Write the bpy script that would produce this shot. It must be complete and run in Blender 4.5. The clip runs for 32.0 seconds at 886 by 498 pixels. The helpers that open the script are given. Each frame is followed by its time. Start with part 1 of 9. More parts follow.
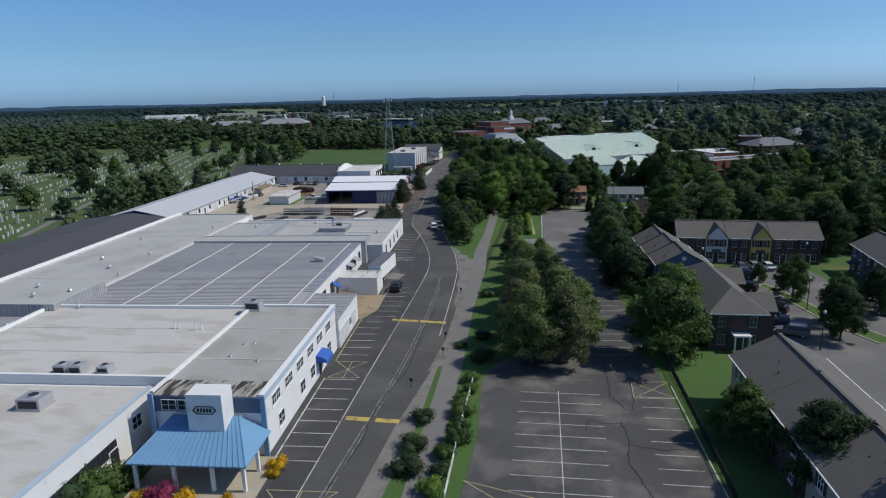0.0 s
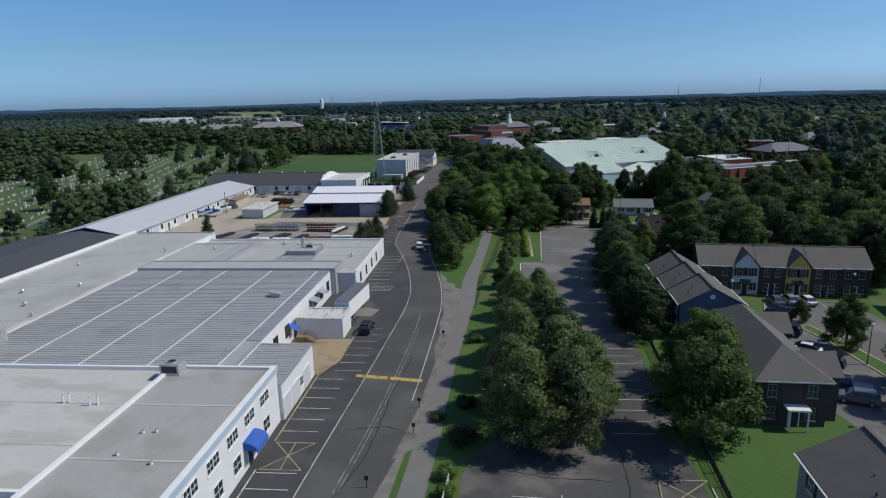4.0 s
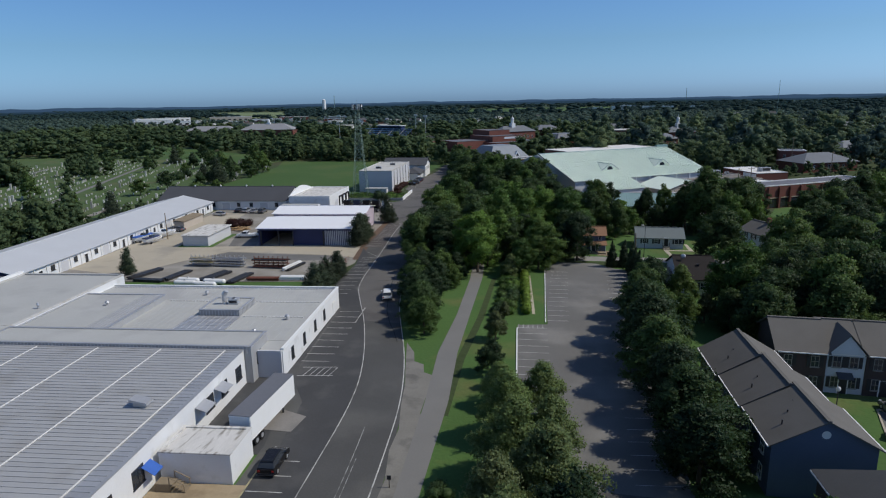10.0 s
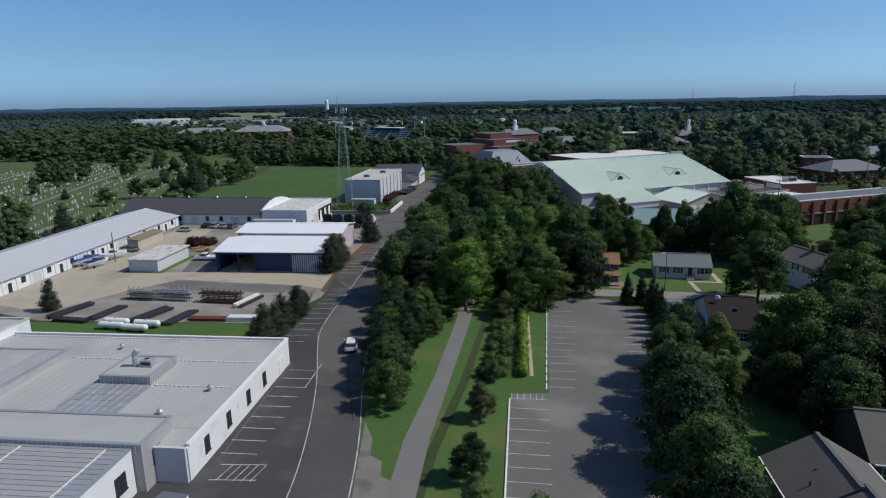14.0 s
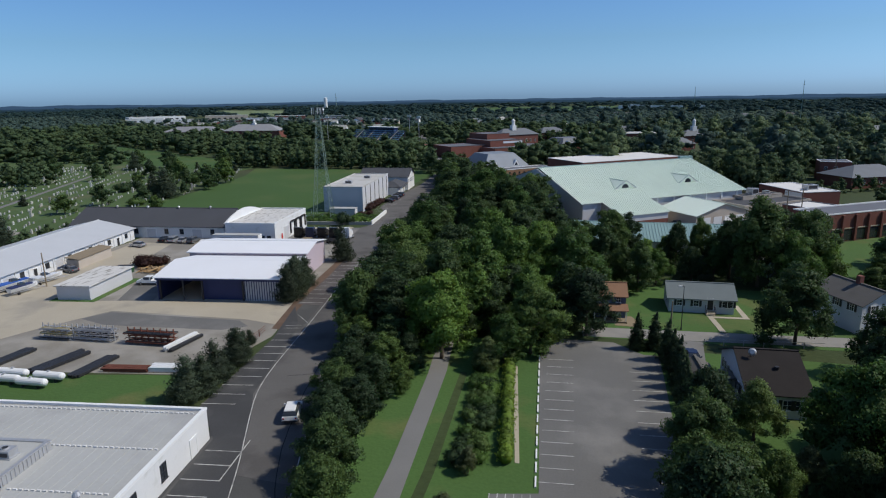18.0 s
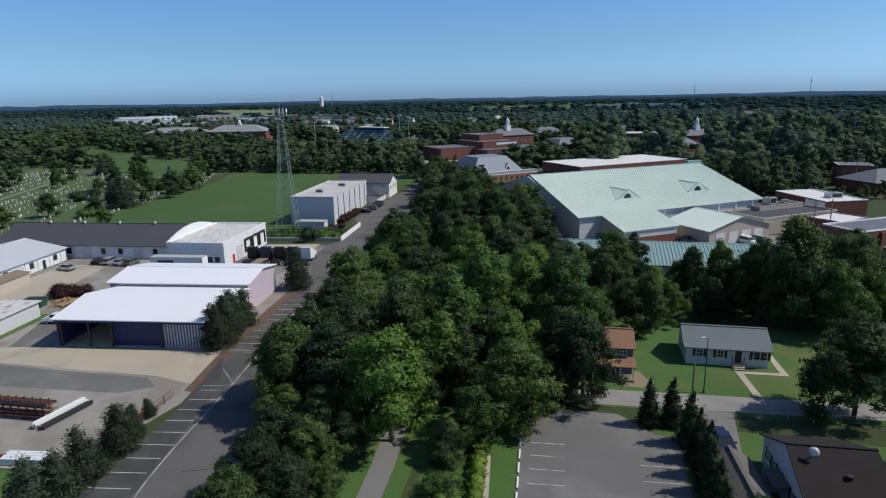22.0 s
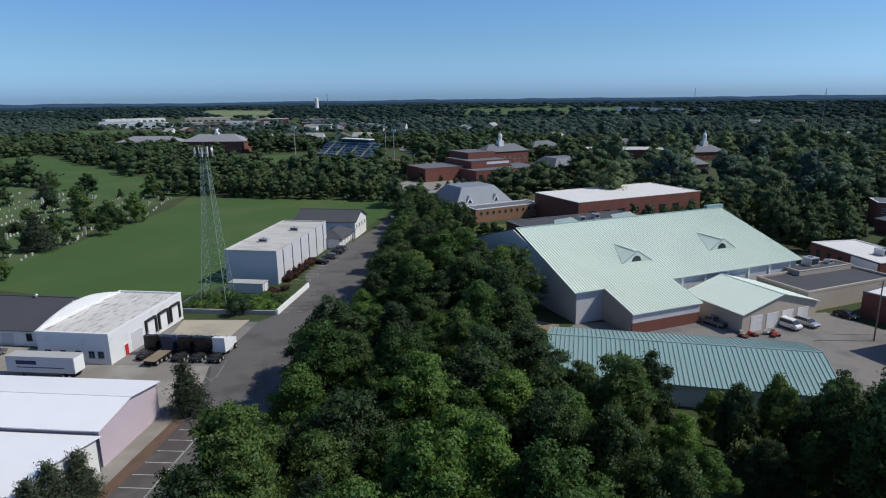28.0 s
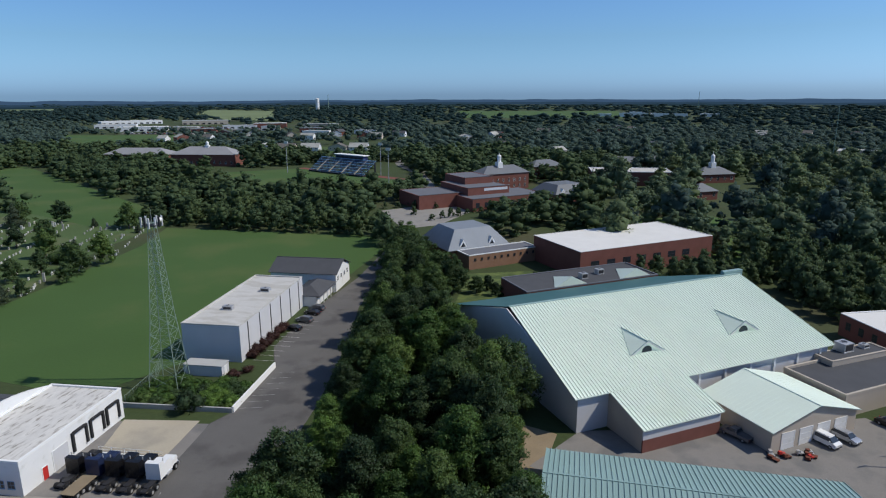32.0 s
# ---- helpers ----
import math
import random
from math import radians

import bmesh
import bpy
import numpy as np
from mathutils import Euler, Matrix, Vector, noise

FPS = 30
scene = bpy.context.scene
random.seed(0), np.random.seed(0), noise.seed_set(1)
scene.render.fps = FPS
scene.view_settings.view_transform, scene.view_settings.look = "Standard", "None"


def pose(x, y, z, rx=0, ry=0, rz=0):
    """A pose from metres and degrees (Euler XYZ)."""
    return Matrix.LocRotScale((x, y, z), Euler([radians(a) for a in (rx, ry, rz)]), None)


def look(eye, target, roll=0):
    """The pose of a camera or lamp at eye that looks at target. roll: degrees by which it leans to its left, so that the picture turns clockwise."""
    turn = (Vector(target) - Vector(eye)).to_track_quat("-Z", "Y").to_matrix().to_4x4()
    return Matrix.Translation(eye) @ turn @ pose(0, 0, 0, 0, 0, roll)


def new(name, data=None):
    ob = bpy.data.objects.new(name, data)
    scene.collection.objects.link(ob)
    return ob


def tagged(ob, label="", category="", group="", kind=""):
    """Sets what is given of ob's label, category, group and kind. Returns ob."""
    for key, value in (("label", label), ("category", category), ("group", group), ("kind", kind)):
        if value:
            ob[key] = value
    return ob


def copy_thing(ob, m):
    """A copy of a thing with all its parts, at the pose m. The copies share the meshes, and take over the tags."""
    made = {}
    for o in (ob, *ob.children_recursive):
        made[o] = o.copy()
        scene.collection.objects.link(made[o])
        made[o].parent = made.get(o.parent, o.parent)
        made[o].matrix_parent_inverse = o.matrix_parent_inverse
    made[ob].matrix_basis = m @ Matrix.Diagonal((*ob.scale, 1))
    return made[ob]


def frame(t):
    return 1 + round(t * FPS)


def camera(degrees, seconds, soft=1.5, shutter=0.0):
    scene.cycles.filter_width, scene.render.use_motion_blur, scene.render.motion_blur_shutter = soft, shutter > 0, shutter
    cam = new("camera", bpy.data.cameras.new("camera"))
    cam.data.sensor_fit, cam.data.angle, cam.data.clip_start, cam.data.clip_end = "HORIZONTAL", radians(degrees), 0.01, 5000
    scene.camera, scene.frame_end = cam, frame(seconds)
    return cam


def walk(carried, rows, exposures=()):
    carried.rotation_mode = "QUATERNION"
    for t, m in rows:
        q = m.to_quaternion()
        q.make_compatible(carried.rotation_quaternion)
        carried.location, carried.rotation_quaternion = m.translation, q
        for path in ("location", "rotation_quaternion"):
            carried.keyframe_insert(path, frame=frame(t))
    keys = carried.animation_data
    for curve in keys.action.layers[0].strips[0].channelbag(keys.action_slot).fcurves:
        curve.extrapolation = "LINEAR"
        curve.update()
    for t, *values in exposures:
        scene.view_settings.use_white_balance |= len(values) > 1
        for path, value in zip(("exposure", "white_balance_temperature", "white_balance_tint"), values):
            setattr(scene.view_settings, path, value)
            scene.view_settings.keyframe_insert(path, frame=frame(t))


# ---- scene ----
cam = camera(70.6, 32.0, soft=1.15)
PATH = [
    (0, (3.076, 2.698, 36.296), (2.674, 4.599, 35.821), -1.4),
    (0.5, (3.337, 4.882, 36.554), (2.932, 6.782, 36.078), -1.6),
    (1, (3.258, 7.344, 36.695), (2.856, 9.244, 36.219), -1.6),
    (1.5, (3.149, 9.893, 36.812), (2.747, 11.794, 36.336), -1.6),
    (2, (2.834, 12.643, 36.71), (2.435, 14.544, 36.235), -1.5),
    (2.5, (2.62, 15.179, 36.615), (2.222, 17.082, 36.144), -1.6),
    (3, (2.273, 17.868, 36.587), (1.878, 19.771, 36.116), -1.4),
    (3.5, (2.261, 20.612, 36.459), (1.862, 22.515, 35.99), -1.4),
    (5.5, (1.535, 31.643, 36.441), (1.13, 33.545, 35.975), -1.4),
    (6, (1.237, 34.585, 36.397), (0.832, 36.488, 35.933), -1.3),
    (6.5, (1.225, 37.484, 36.609), (0.817, 39.385, 36.143), -1.4),
    (7, (1.04, 40.701, 36.642), (0.631, 42.602, 36.175), -1.3),
    (7.5, (0.718, 44.056, 36.559), (0.31, 45.958, 36.093), -1.2),
    (8, (0.666, 47.442, 36.582), (0.257, 49.344, 36.117), -1.1),
    (8.5, (0.72, 50.894, 36.522), (0.306, 52.795, 36.058), -1.1),
    (9, (0.487, 54.257, 36.564), (0.075, 56.159, 36.1), -1.1),
    (9.5, (0.346, 57.678, 36.794), (-0.068, 59.579, 36.33), -1.0),
    (10, (0.223, 60.978, 37.058), (-0.192, 62.879, 36.594), -1.1),
    (10.5, (0.015, 64.446, 37.187), (-0.403, 66.347, 36.723), -1.0),
    (11, (-0.303, 67.743, 37.224), (-0.72, 69.643, 36.761), -1.1),
    (11.5, (-0.402, 70.803, 37.375), (-0.823, 72.703, 36.911), -1.0),
    (12, (-0.469, 73.98, 37.452), (-0.891, 75.879, 36.988), -1.1),
    (12.5, (-0.515, 76.916, 37.51), (-0.94, 78.814, 37.045), -1.1),
    (13, (-0.74, 79.457, 37.439), (-1.162, 81.356, 36.976), -1.0),
    (13.5, (-0.528, 82.407, 37.557), (-0.955, 84.306, 37.095), -1.0),
    (14, (-0.67, 85.066, 37.633), (-1.098, 86.964, 37.171), -1.0),
    (14.5, (-0.547, 87.529, 37.79), (-0.976, 89.427, 37.328), -1.0),
    (16.5, (-0.782, 98.033, 37.991), (-1.212, 99.93, 37.525), -0.9),
    (17, (-0.8, 100.597, 38.202), (-1.23, 102.493, 37.733), -0.9),
    (17.5, (-0.757, 103.473, 38.185), (-1.188, 105.369, 37.716), -1.0),
    (18, (-0.812, 106.448, 38.239), (-1.242, 108.344, 37.77), -0.9),
    (18.5, (-0.743, 109.476, 38.29), (-1.174, 111.371, 37.82), -0.9),
    (19, (-0.77, 112.482, 38.333), (-1.2, 114.377, 37.861), -0.9),
    (19.5, (-0.732, 115.453, 38.326), (-1.162, 117.348, 37.855), -1.0),
    (20, (-0.721, 118.422, 38.278), (-1.15, 120.318, 37.806), -1.0),
    (20.5, (-0.7, 121.434, 38.34), (-1.128, 123.329, 37.867), -1.0),
    (21, (-0.519, 124.469, 38.265), (-0.949, 126.365, 37.793), -1.0),
    (21.5, (-0.505, 127.497, 38.248), (-0.932, 129.393, 37.776), -1.0),
    (22, (-0.417, 130.556, 38.268), (-0.844, 132.452, 37.795), -1.1),
    (22.5, (-0.313, 133.586, 38.304), (-0.739, 135.482, 37.832), -1.1),
    (23, (-0.253, 136.836, 38.239), (-0.681, 138.732, 37.767), -1.0),
    (23.5, (-0.433, 140.042, 38.262), (-0.859, 141.939, 37.789), -1.0),
    (24, (-0.369, 143.414, 38.447), (-0.795, 145.31, 37.975), -1.0),
    (24.5, (-0.583, 146.813, 38.809), (-1.007, 148.709, 38.336), -1.0),
    (26.5, (-0.768, 160.046, 42.104), (-1.191, 161.942, 41.63), -0.8),
    (27, (-0.957, 163.501, 43.461), (-1.376, 165.398, 42.987), -0.8),
    (27.5, (-0.882, 166.163, 44.829), (-1.302, 168.06, 44.355), -0.8),
    (28, (-0.837, 169.343, 46.339), (-1.258, 171.24, 45.865), -0.7),
    (28.5, (-1.317, 171.909, 47.824), (-1.734, 173.806, 47.348), -0.6),
    (29, (-1.264, 174.909, 49.642), (-1.683, 176.806, 49.167), -0.5),
    (29.5, (-1.491, 177.469, 51.365), (-1.909, 179.366, 50.889), -0.5),
    (30, (-1.512, 180.501, 53.344), (-1.933, 182.397, 52.867), -0.5),
    (30.5, (-1.818, 183.077, 54.905), (-2.237, 184.973, 54.427), -0.3),
    (31, (-1.791, 185.976, 56.72), (-2.21, 187.872, 56.241), -0.3),
    (31.5, (-1.967, 188.443, 57.981), (-2.386, 190.339, 57.502), -0.2),
    (32, (-1.755, 191.43, 58.982), (-2.18, 193.325, 58.503), -0.2),
]
walk(cam, [(t, look(eye, target, roll)) for t, eye, target, roll in PATH], exposures=((0, -0.08, 6750, 10), (8, -0.14, 6750, 10), (20, 0.0, 6750, 10), (24, 0.07, 6750, 10), (32, 0.03, 6750, 10)))

# ---------------------------------------------------------------- light
SUN_AZ, SUN_EL = radians(9), radians(48)          # azimuth counted from +x towards +y
world = bpy.data.worlds.new("sky")
scene.world = world
world.use_nodes = True
wn = world.node_tree.nodes
sky = wn.new("ShaderNodeTexSky")
sky.sky_type, sky.sun_disc = "NISHITA", False
sky.sun_elevation, sky.sun_rotation = SUN_EL, radians(90) - SUN_AZ
sky.air_density, sky.dust_density, sky.ozone_density, sky.altitude = 1.0, 0.8, 2.5, 0


def sky_mix(kind, a, b):
    """One arithmetic node on the sky's own colour."""
    q = wn.new("ShaderNodeMath")
    q.operation = kind
    for slot, v in zip(q.inputs, (a, b)):
        if isinstance(v, (int, float)):
            slot.default_value = v
        else:
            world.node_tree.links.new(v, slot)
    return q.outputs[0]


def sky_tint(amount, low, high):
    q = wn.new("ShaderNodeMix")
    q.data_type = "RGBA"
    world.node_tree.links.new(amount, q.inputs[0])
    for slot, v in ((q.inputs[6], low), (q.inputs[7], high)):
        if isinstance(v, tuple):
            slot.default_value = (*v, 1)
        else:
            world.node_tree.links.new(v, slot)
    return q.outputs[2]


# clear air: deep blue overhead, and a blue instead of a yellow haze where the sky pales
split = wn.new("ShaderNodeSeparateColor")
world.node_tree.links.new(sky.outputs[0], split.inputs[0])
pale = sky_mix("DIVIDE", split.outputs[0], split.outputs[2])
low_air = sky_mix("MINIMUM", sky_mix("MAXIMUM", sky_mix("DIVIDE", sky_mix("SUBTRACT", pale, 0.35), 0.14), 0.0), 1.0)
haze = sky_mix("MINIMUM", sky_mix("MAXIMUM", sky_mix("DIVIDE", sky_mix("SUBTRACT", pale, 0.7), 0.6), 0.0), 1.0)
tint = wn.new("ShaderNodeMix")
tint.data_type, tint.blend_type = "RGBA", "MULTIPLY"
tint.inputs[0].default_value = 1.0
world.node_tree.links.new(sky_tint(haze, sky_tint(low_air, (0.80, 0.92, 1.12), (0.66, 1.06, 1.60)), (0.72, 1.28, 2.5)), tint.inputs[7])
world.node_tree.links.new(sky.outputs[0], tint.inputs[6])
world.node_tree.links.new(tint.outputs[2], wn["Background"].inputs[0])
wn["Background"].inputs[1].default_value = 0.079
sun = bpy.data.lights.new("sun", "SUN")
sun.energy, sun.angle, sun.color = 3.3, radians(0.53), (1.0, 0.965, 0.865)
sun_ob = new("sun", sun)
sun_dir = Vector((math.cos(SUN_AZ) * math.cos(SUN_EL), math.sin(SUN_AZ) * math.cos(SUN_EL), math.sin(SUN_EL)))
sun_ob.matrix_world = look((0, 0, 200), Vector((0, 0, 200)) - sun_dir)

# ---------------------------------------------------------------- materials
def surf(name, base, rough=0.85, var=0.18, scale=0.35, fine=9.0, bump=0.0, metal=0.0, rand=0.0, island=0.0,
         stain=None, stain_at=0.6, stain_scale=0.12, world_space=True, stretch=(1, 1, 1), leaf=False, spec=0.3, second=None):
    """A surface with broad and fine variation, an optional stain colour, and variation from piece to piece."""
    m = bpy.data.materials.new(name)
    m.use_nodes = True
    t = m.node_tree
    n, l = t.nodes, t.links
    bsdf = n["Principled BSDF"]
    bsdf.inputs["Roughness"].default_value = rough
    bsdf.inputs["Metallic"].default_value = metal
    bsdf.inputs["Specular IOR Level"].default_value = spec
    geo = n.new("ShaderNodeNewGeometry")
    if world_space:
        src = geo.outputs["Position"]
    else:
        src = n.new("ShaderNodeTexCoord").outputs["Object"]
    mp = n.new("ShaderNodeMapping")
    mp.inputs["Scale"].default_value = stretch
    l.new(src, mp.inputs[0])
    def noise_node(sc, detail=4.0):
        q = n.new("ShaderNodeTexNoise")
        q.inputs["Scale"].default_value, q.inputs["Detail"].default_value = sc, detail
        l.new(mp.outputs[0], q.inputs["Vector"])
        return q.outputs[0]
    def maths(op, a, b):
        q = n.new("ShaderNodeMath")
        q.operation = op
        for s, v in zip(q.inputs, (a, b)):
            if isinstance(v, (int, float)):
                s.default_value = v
            else:
                l.new(v, s)
        return q.outputs[0]
    broad, grain = noise_node(scale), noise_node(fine, 3.0)
    v = maths("ADD", maths("MULTIPLY", maths("SUBTRACT", broad, 0.5), 2.2 * var), maths("MULTIPLY", maths("SUBTRACT", grain, 0.5), 1.6 * var))
    if rand:
        v = maths("ADD", v, maths("MULTIPLY", maths("SUBTRACT", n.new("ShaderNodeObjectInfo").outputs["Random"], 0.5), 2 * rand))
    if island:
        v = maths("ADD", v, maths("MULTIPLY", maths("SUBTRACT", geo.outputs["Random Per Island"], 0.5), 2 * island))
    v = maths("MAXIMUM", maths("ADD", v, 1.0), 0.15)
    col = n.new("ShaderNodeMix")
    col.data_type, col.blend_type = "RGBA", "MULTIPLY"
    col.inputs[0].default_value = 1.0
    col.inputs[6].default_value = (*base, 1)
    l.new(v, col.inputs[7])
    out = col.outputs[2]
    if second:                                    # a second hue, more or less of it from one plant to the next
        hue = n.new("ShaderNodeMix")
        hue.data_type = "RGBA"
        hue.inputs[6].default_value, hue.inputs[7].default_value = (*base, 1), (*second, 1)
        l.new(maths("POWER", n.new("ShaderNodeObjectInfo").outputs["Random"] if rand else noise_node(0.05), 1.5), hue.inputs[0])
        l.new(hue.outputs[2], col.inputs[6])
    if stain:
        r = n.new("ShaderNodeValToRGB")
        r.color_ramp.elements[0].position, r.color_ramp.elements[1].position = stain_at - 0.07, stain_at + 0.07
        l.new(noise_node(stain_scale, 6.0), r.inputs[0])
        mx = n.new("ShaderNodeMix")
        mx.data_type = "RGBA"
        l.new(r.outputs[0], mx.inputs[0])
        l.new(out, mx.inputs[6])
        sm = n.new("ShaderNodeMix")
        sm.data_type, sm.blend_type = "RGBA", "MULTIPLY"
        sm.inputs[0].default_value = 1.0
        sm.inputs[6].default_value = (*stain, 1)
        l.new(v, sm.inputs[7])
        l.new(sm.outputs[2], mx.inputs[7])
        out = mx.outputs[2]
    l.new(out, bsdf.inputs["Base Color"])
    if bump:
        b = n.new("ShaderNodeBump")
        b.inputs["Strength"].default_value, b.inputs["Distance"].default_value = 1.0, bump
        l.new(grain, b.inputs["Height"])
        l.new(b.outputs[0], bsdf.inputs["Normal"])
    if leaf:
        tr = n.new("ShaderNodeBsdfTranslucent")
        l.new(out, tr.inputs[0])
        ms = n.new("ShaderNodeMixShader")
        ms.inputs[0].default_value = 0.44
        l.new(bsdf.outputs[0], ms.inputs[1])
        l.new(tr.outputs[0], ms.inputs[2])
        l.new(ms.outputs[0], n["Material Output"].inputs[0])
    return m


GRASS = surf("lawn grass", (0.064, 0.126, 0.032), 0.95, 0.22, 0.06, 2.2, 0.05, stain=(0.115, 0.135, 0.045), stain_at=0.62, stain_scale=0.09)
FIELD = surf("mown field grass", (0.054, 0.106, 0.027), 0.95, 0.13, 0.03, 1.5, 0.03, stain=(0.072, 0.110, 0.032), stain_at=0.56, stain_scale=0.03)
DRY_GRASS = surf("dry cemetery grass", (0.07, 0.112, 0.038), 0.95, 0.22, 0.05, 2.0, 0.05, stain=(0.105, 0.12, 0.055), stain_at=0.6, stain_scale=0.06)
GROUND = surf("rough ground under trees", (0.045, 0.065, 0.022), 0.95, 0.3, 0.02, 0.9, 0.1, stain=(0.07, 0.07, 0.035), stain_at=0.6, stain_scale=0.015)
ASPHALT = surf("worn asphalt", (0.080, 0.079, 0.077), 0.9, 0.2, 0.12, 6.0, 0.01, stain=(0.105, 0.103, 0.098), stain_at=0.55, stain_scale=0.09)
ASPHALT_NEW = surf("newer dark asphalt", (0.060, 0.060, 0.062), 0.88, 0.2, 0.15, 7.0, 0.01, stain=(0.082, 0.081, 0.08), stain_at=0.58, stain_scale=0.2)
ASPHALT_OLD = surf("old grey asphalt", (0.150, 0.146, 0.140), 0.92, 0.2, 0.1, 6.0, 0.01, stain=(0.195, 0.188, 0.178), stain_at=0.58, stain_scale=0.1)
ASPHALT_LOT = surf("cracked dark lot asphalt", (0.078, 0.077, 0.077), 0.92, 0.3, 0.1, 4.0, 0.01, stain=(0.145, 0.138, 0.128), stain_at=0.55, stain_scale=0.16)
CRACK = surf("tar in asphalt cracks", (0.022, 0.022, 0.023), 0.8, 0.2, 1.0, 6.0)
PATHWAY = surf("footpath asphalt", (0.185, 0.18, 0.172), 0.92, 0.1, 0.2, 6.0, 0.01)
SIDE_ASPHALT = surf("pale worn street asphalt", (0.27, 0.255, 0.235), 0.92, 0.12, 0.2, 5.0, 0.01, stain=(0.22, 0.21, 0.195), stain_at=0.58, stain_scale=0.2)
SHOULDER = surf("dusty asphalt shoulder", (0.2, 0.19, 0.17), 0.93, 0.2, 0.3, 5.0, 0.01, stain=(0.145, 0.138, 0.125), stain_at=0.56, stain_scale=0.4)
APRON = surf("tan stained concrete", (0.36, 0.28, 0.18), 0.9, 0.16, 0.3, 4.0, 0.005, stain=(0.25, 0.19, 0.12), stain_at=0.58, stain_scale=0.3)
ROOF_RUSTED = surf("soot-streaked ribbed steel", (0.36, 0.35, 0.32), 0.85, 0.2, 0.6, 5.0, stain=(0.05, 0.045, 0.04), stain_at=0.52, stain_scale=0.7, stretch=(2.2, 0.5, 1))
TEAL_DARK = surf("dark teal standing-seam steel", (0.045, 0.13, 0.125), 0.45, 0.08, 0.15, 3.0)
CONCRETE = surf("pale concrete", (0.42, 0.37, 0.29), 0.9, 0.12, 0.12, 4.0, 0.005, stain=(0.32, 0.29, 0.24), stain_at=0.6, stain_scale=0.1)
GRAVEL = surf("gravel yard", (0.24, 0.22, 0.19), 0.95, 0.16, 0.12, 5.0, 0.02, stain=(0.30, 0.28, 0.25), stain_at=0.52, stain_scale=0.12)
DIRT = surf("bare dirt", (0.26, 0.2, 0.13), 0.95, 0.2, 0.3, 4.0, 0.02)
PAINT = surf("white line paint", (0.5, 0.49, 0.47), 0.8, 0.22, 0.8, 9.0, stain=(0.26, 0.255, 0.245), stain_at=0.57, stain_scale=0.6)
PAINT_CREAM = surf("faded yellow line paint", (0.40, 0.35, 0.2), 0.8, 0.25, 0.8, 9.0, stain=(0.22, 0.2, 0.14), stain_at=0.55, stain_scale=0.8)
PAINT_Y = surf("yellow line paint", (0.5, 0.38, 0.11), 0.8, 0.2, 0.8, 9.0, stain=(0.26, 0.21, 0.1), stain_at=0.58, stain_scale=0.9)
PAINT_WORN = surf("worn line paint", (0.3, 0.298, 0.29), 0.8, 0.3, 0.8, 9.0, stain=(0.12, 0.118, 0.112), stain_at=0.52, stain_scale=0.9)
WHITE_WALL = surf("white painted masonry", (0.72, 0.72, 0.72), 0.8, 0.06, 0.3, 6.0, stain=(0.6, 0.6, 0.58), stain_at=0.66, stain_scale=0.5)
GREY_WALL = surf("grey painted panel", (0.55, 0.55, 0.57), 0.7, 0.06, 0.3, 6.0)
ROOF_WHITE = surf("pale membrane roof", (0.53, 0.515, 0.49), 0.85, 0.12, 0.3, 2.5, stain=(0.43, 0.41, 0.375), stain_at=0.54, stain_scale=0.3, stretch=(0.5, 1.3, 1))
ROOF_BRIGHT = surf("clean white membrane roof", (0.68, 0.665, 0.64), 0.8, 0.08, 0.2, 3.0)
ROOF_SLATE = surf("slate-coloured membrane roof", (0.14, 0.145, 0.165), 0.8, 0.12, 0.2, 3.0)
YARD = surf("dusty pale yard asphalt", (0.22, 0.205, 0.19), 0.93, 0.18, 0.15, 5.0, 0.01, stain=(0.15, 0.145, 0.14), stain_at=0.56, stain_scale=0.15)
ROOF_GREY = surf("grey membrane roof", (0.42, 0.42, 0.405), 0.8, 0.08, 0.15, 3.0, stain=(0.36, 0.355, 0.35), stain_at=0.58, stain_scale=0.12)
ROOF_TAN = surf("weathered gravel roof", (0.37, 0.37, 0.35), 0.9, 0.1, 0.2, 4.0, stain=(0.31, 0.305, 0.275), stain_at=0.55, stain_scale=0.2)
ROOF_STAINED = surf("stained white roof", (0.6, 0.58, 0.55), 0.85, 0.16, 0.6, 5.0, stain=(0.27, 0.25, 0.22), stain_at=0.61, stain_scale=0.9, stretch=(1.6, 0.4, 1))
METAL_DECK = surf("weathered ribbed steel", (0.40, 0.40, 0.405), 0.55, 0.1, 0.2, 3.0, metal=0.15, rand=0.04, stain=(0.34, 0.335, 0.33), stain_at=0.6, stain_scale=0.2)
METAL_GALV = surf("galvanised sheet", (0.5, 0.5, 0.51), 0.45, 0.1, 0.5, 4.0, metal=0.5, rand=0.06)
ROOF_DARK = surf("dark shingle roof", (0.075, 0.077, 0.085), 0.9, 0.15, 0.3, 7.0, 0.01)
ROOF_CHAR = surf("charcoal asphalt roof", (0.075, 0.077, 0.086), 0.9, 0.12, 0.15, 4.0)
SHINGLE = surf("brown-grey shingles", (0.13, 0.122, 0.112), 0.92, 0.15, 0.4, 8.0, 0.01)
SHINGLE_ORANGE = surf("rusty brown shingles", (0.25, 0.138, 0.082), 0.9, 0.18, 0.4, 8.0, 0.01)
SHINGLE_GREEN = surf("grey-green shingles", (0.16, 0.185, 0.185), 0.9, 0.12, 0.3, 8.0, 0.01)
WHITE_METAL = surf("white steel roof", (0.8, 0.8, 0.82), 0.5, 0.03, 0.2, 3.0, rand=0.02)
PALE_METAL = surf("pale grey steel roof", (0.52, 0.53, 0.55), 0.5, 0.06, 0.2, 3.0, rand=0.03)
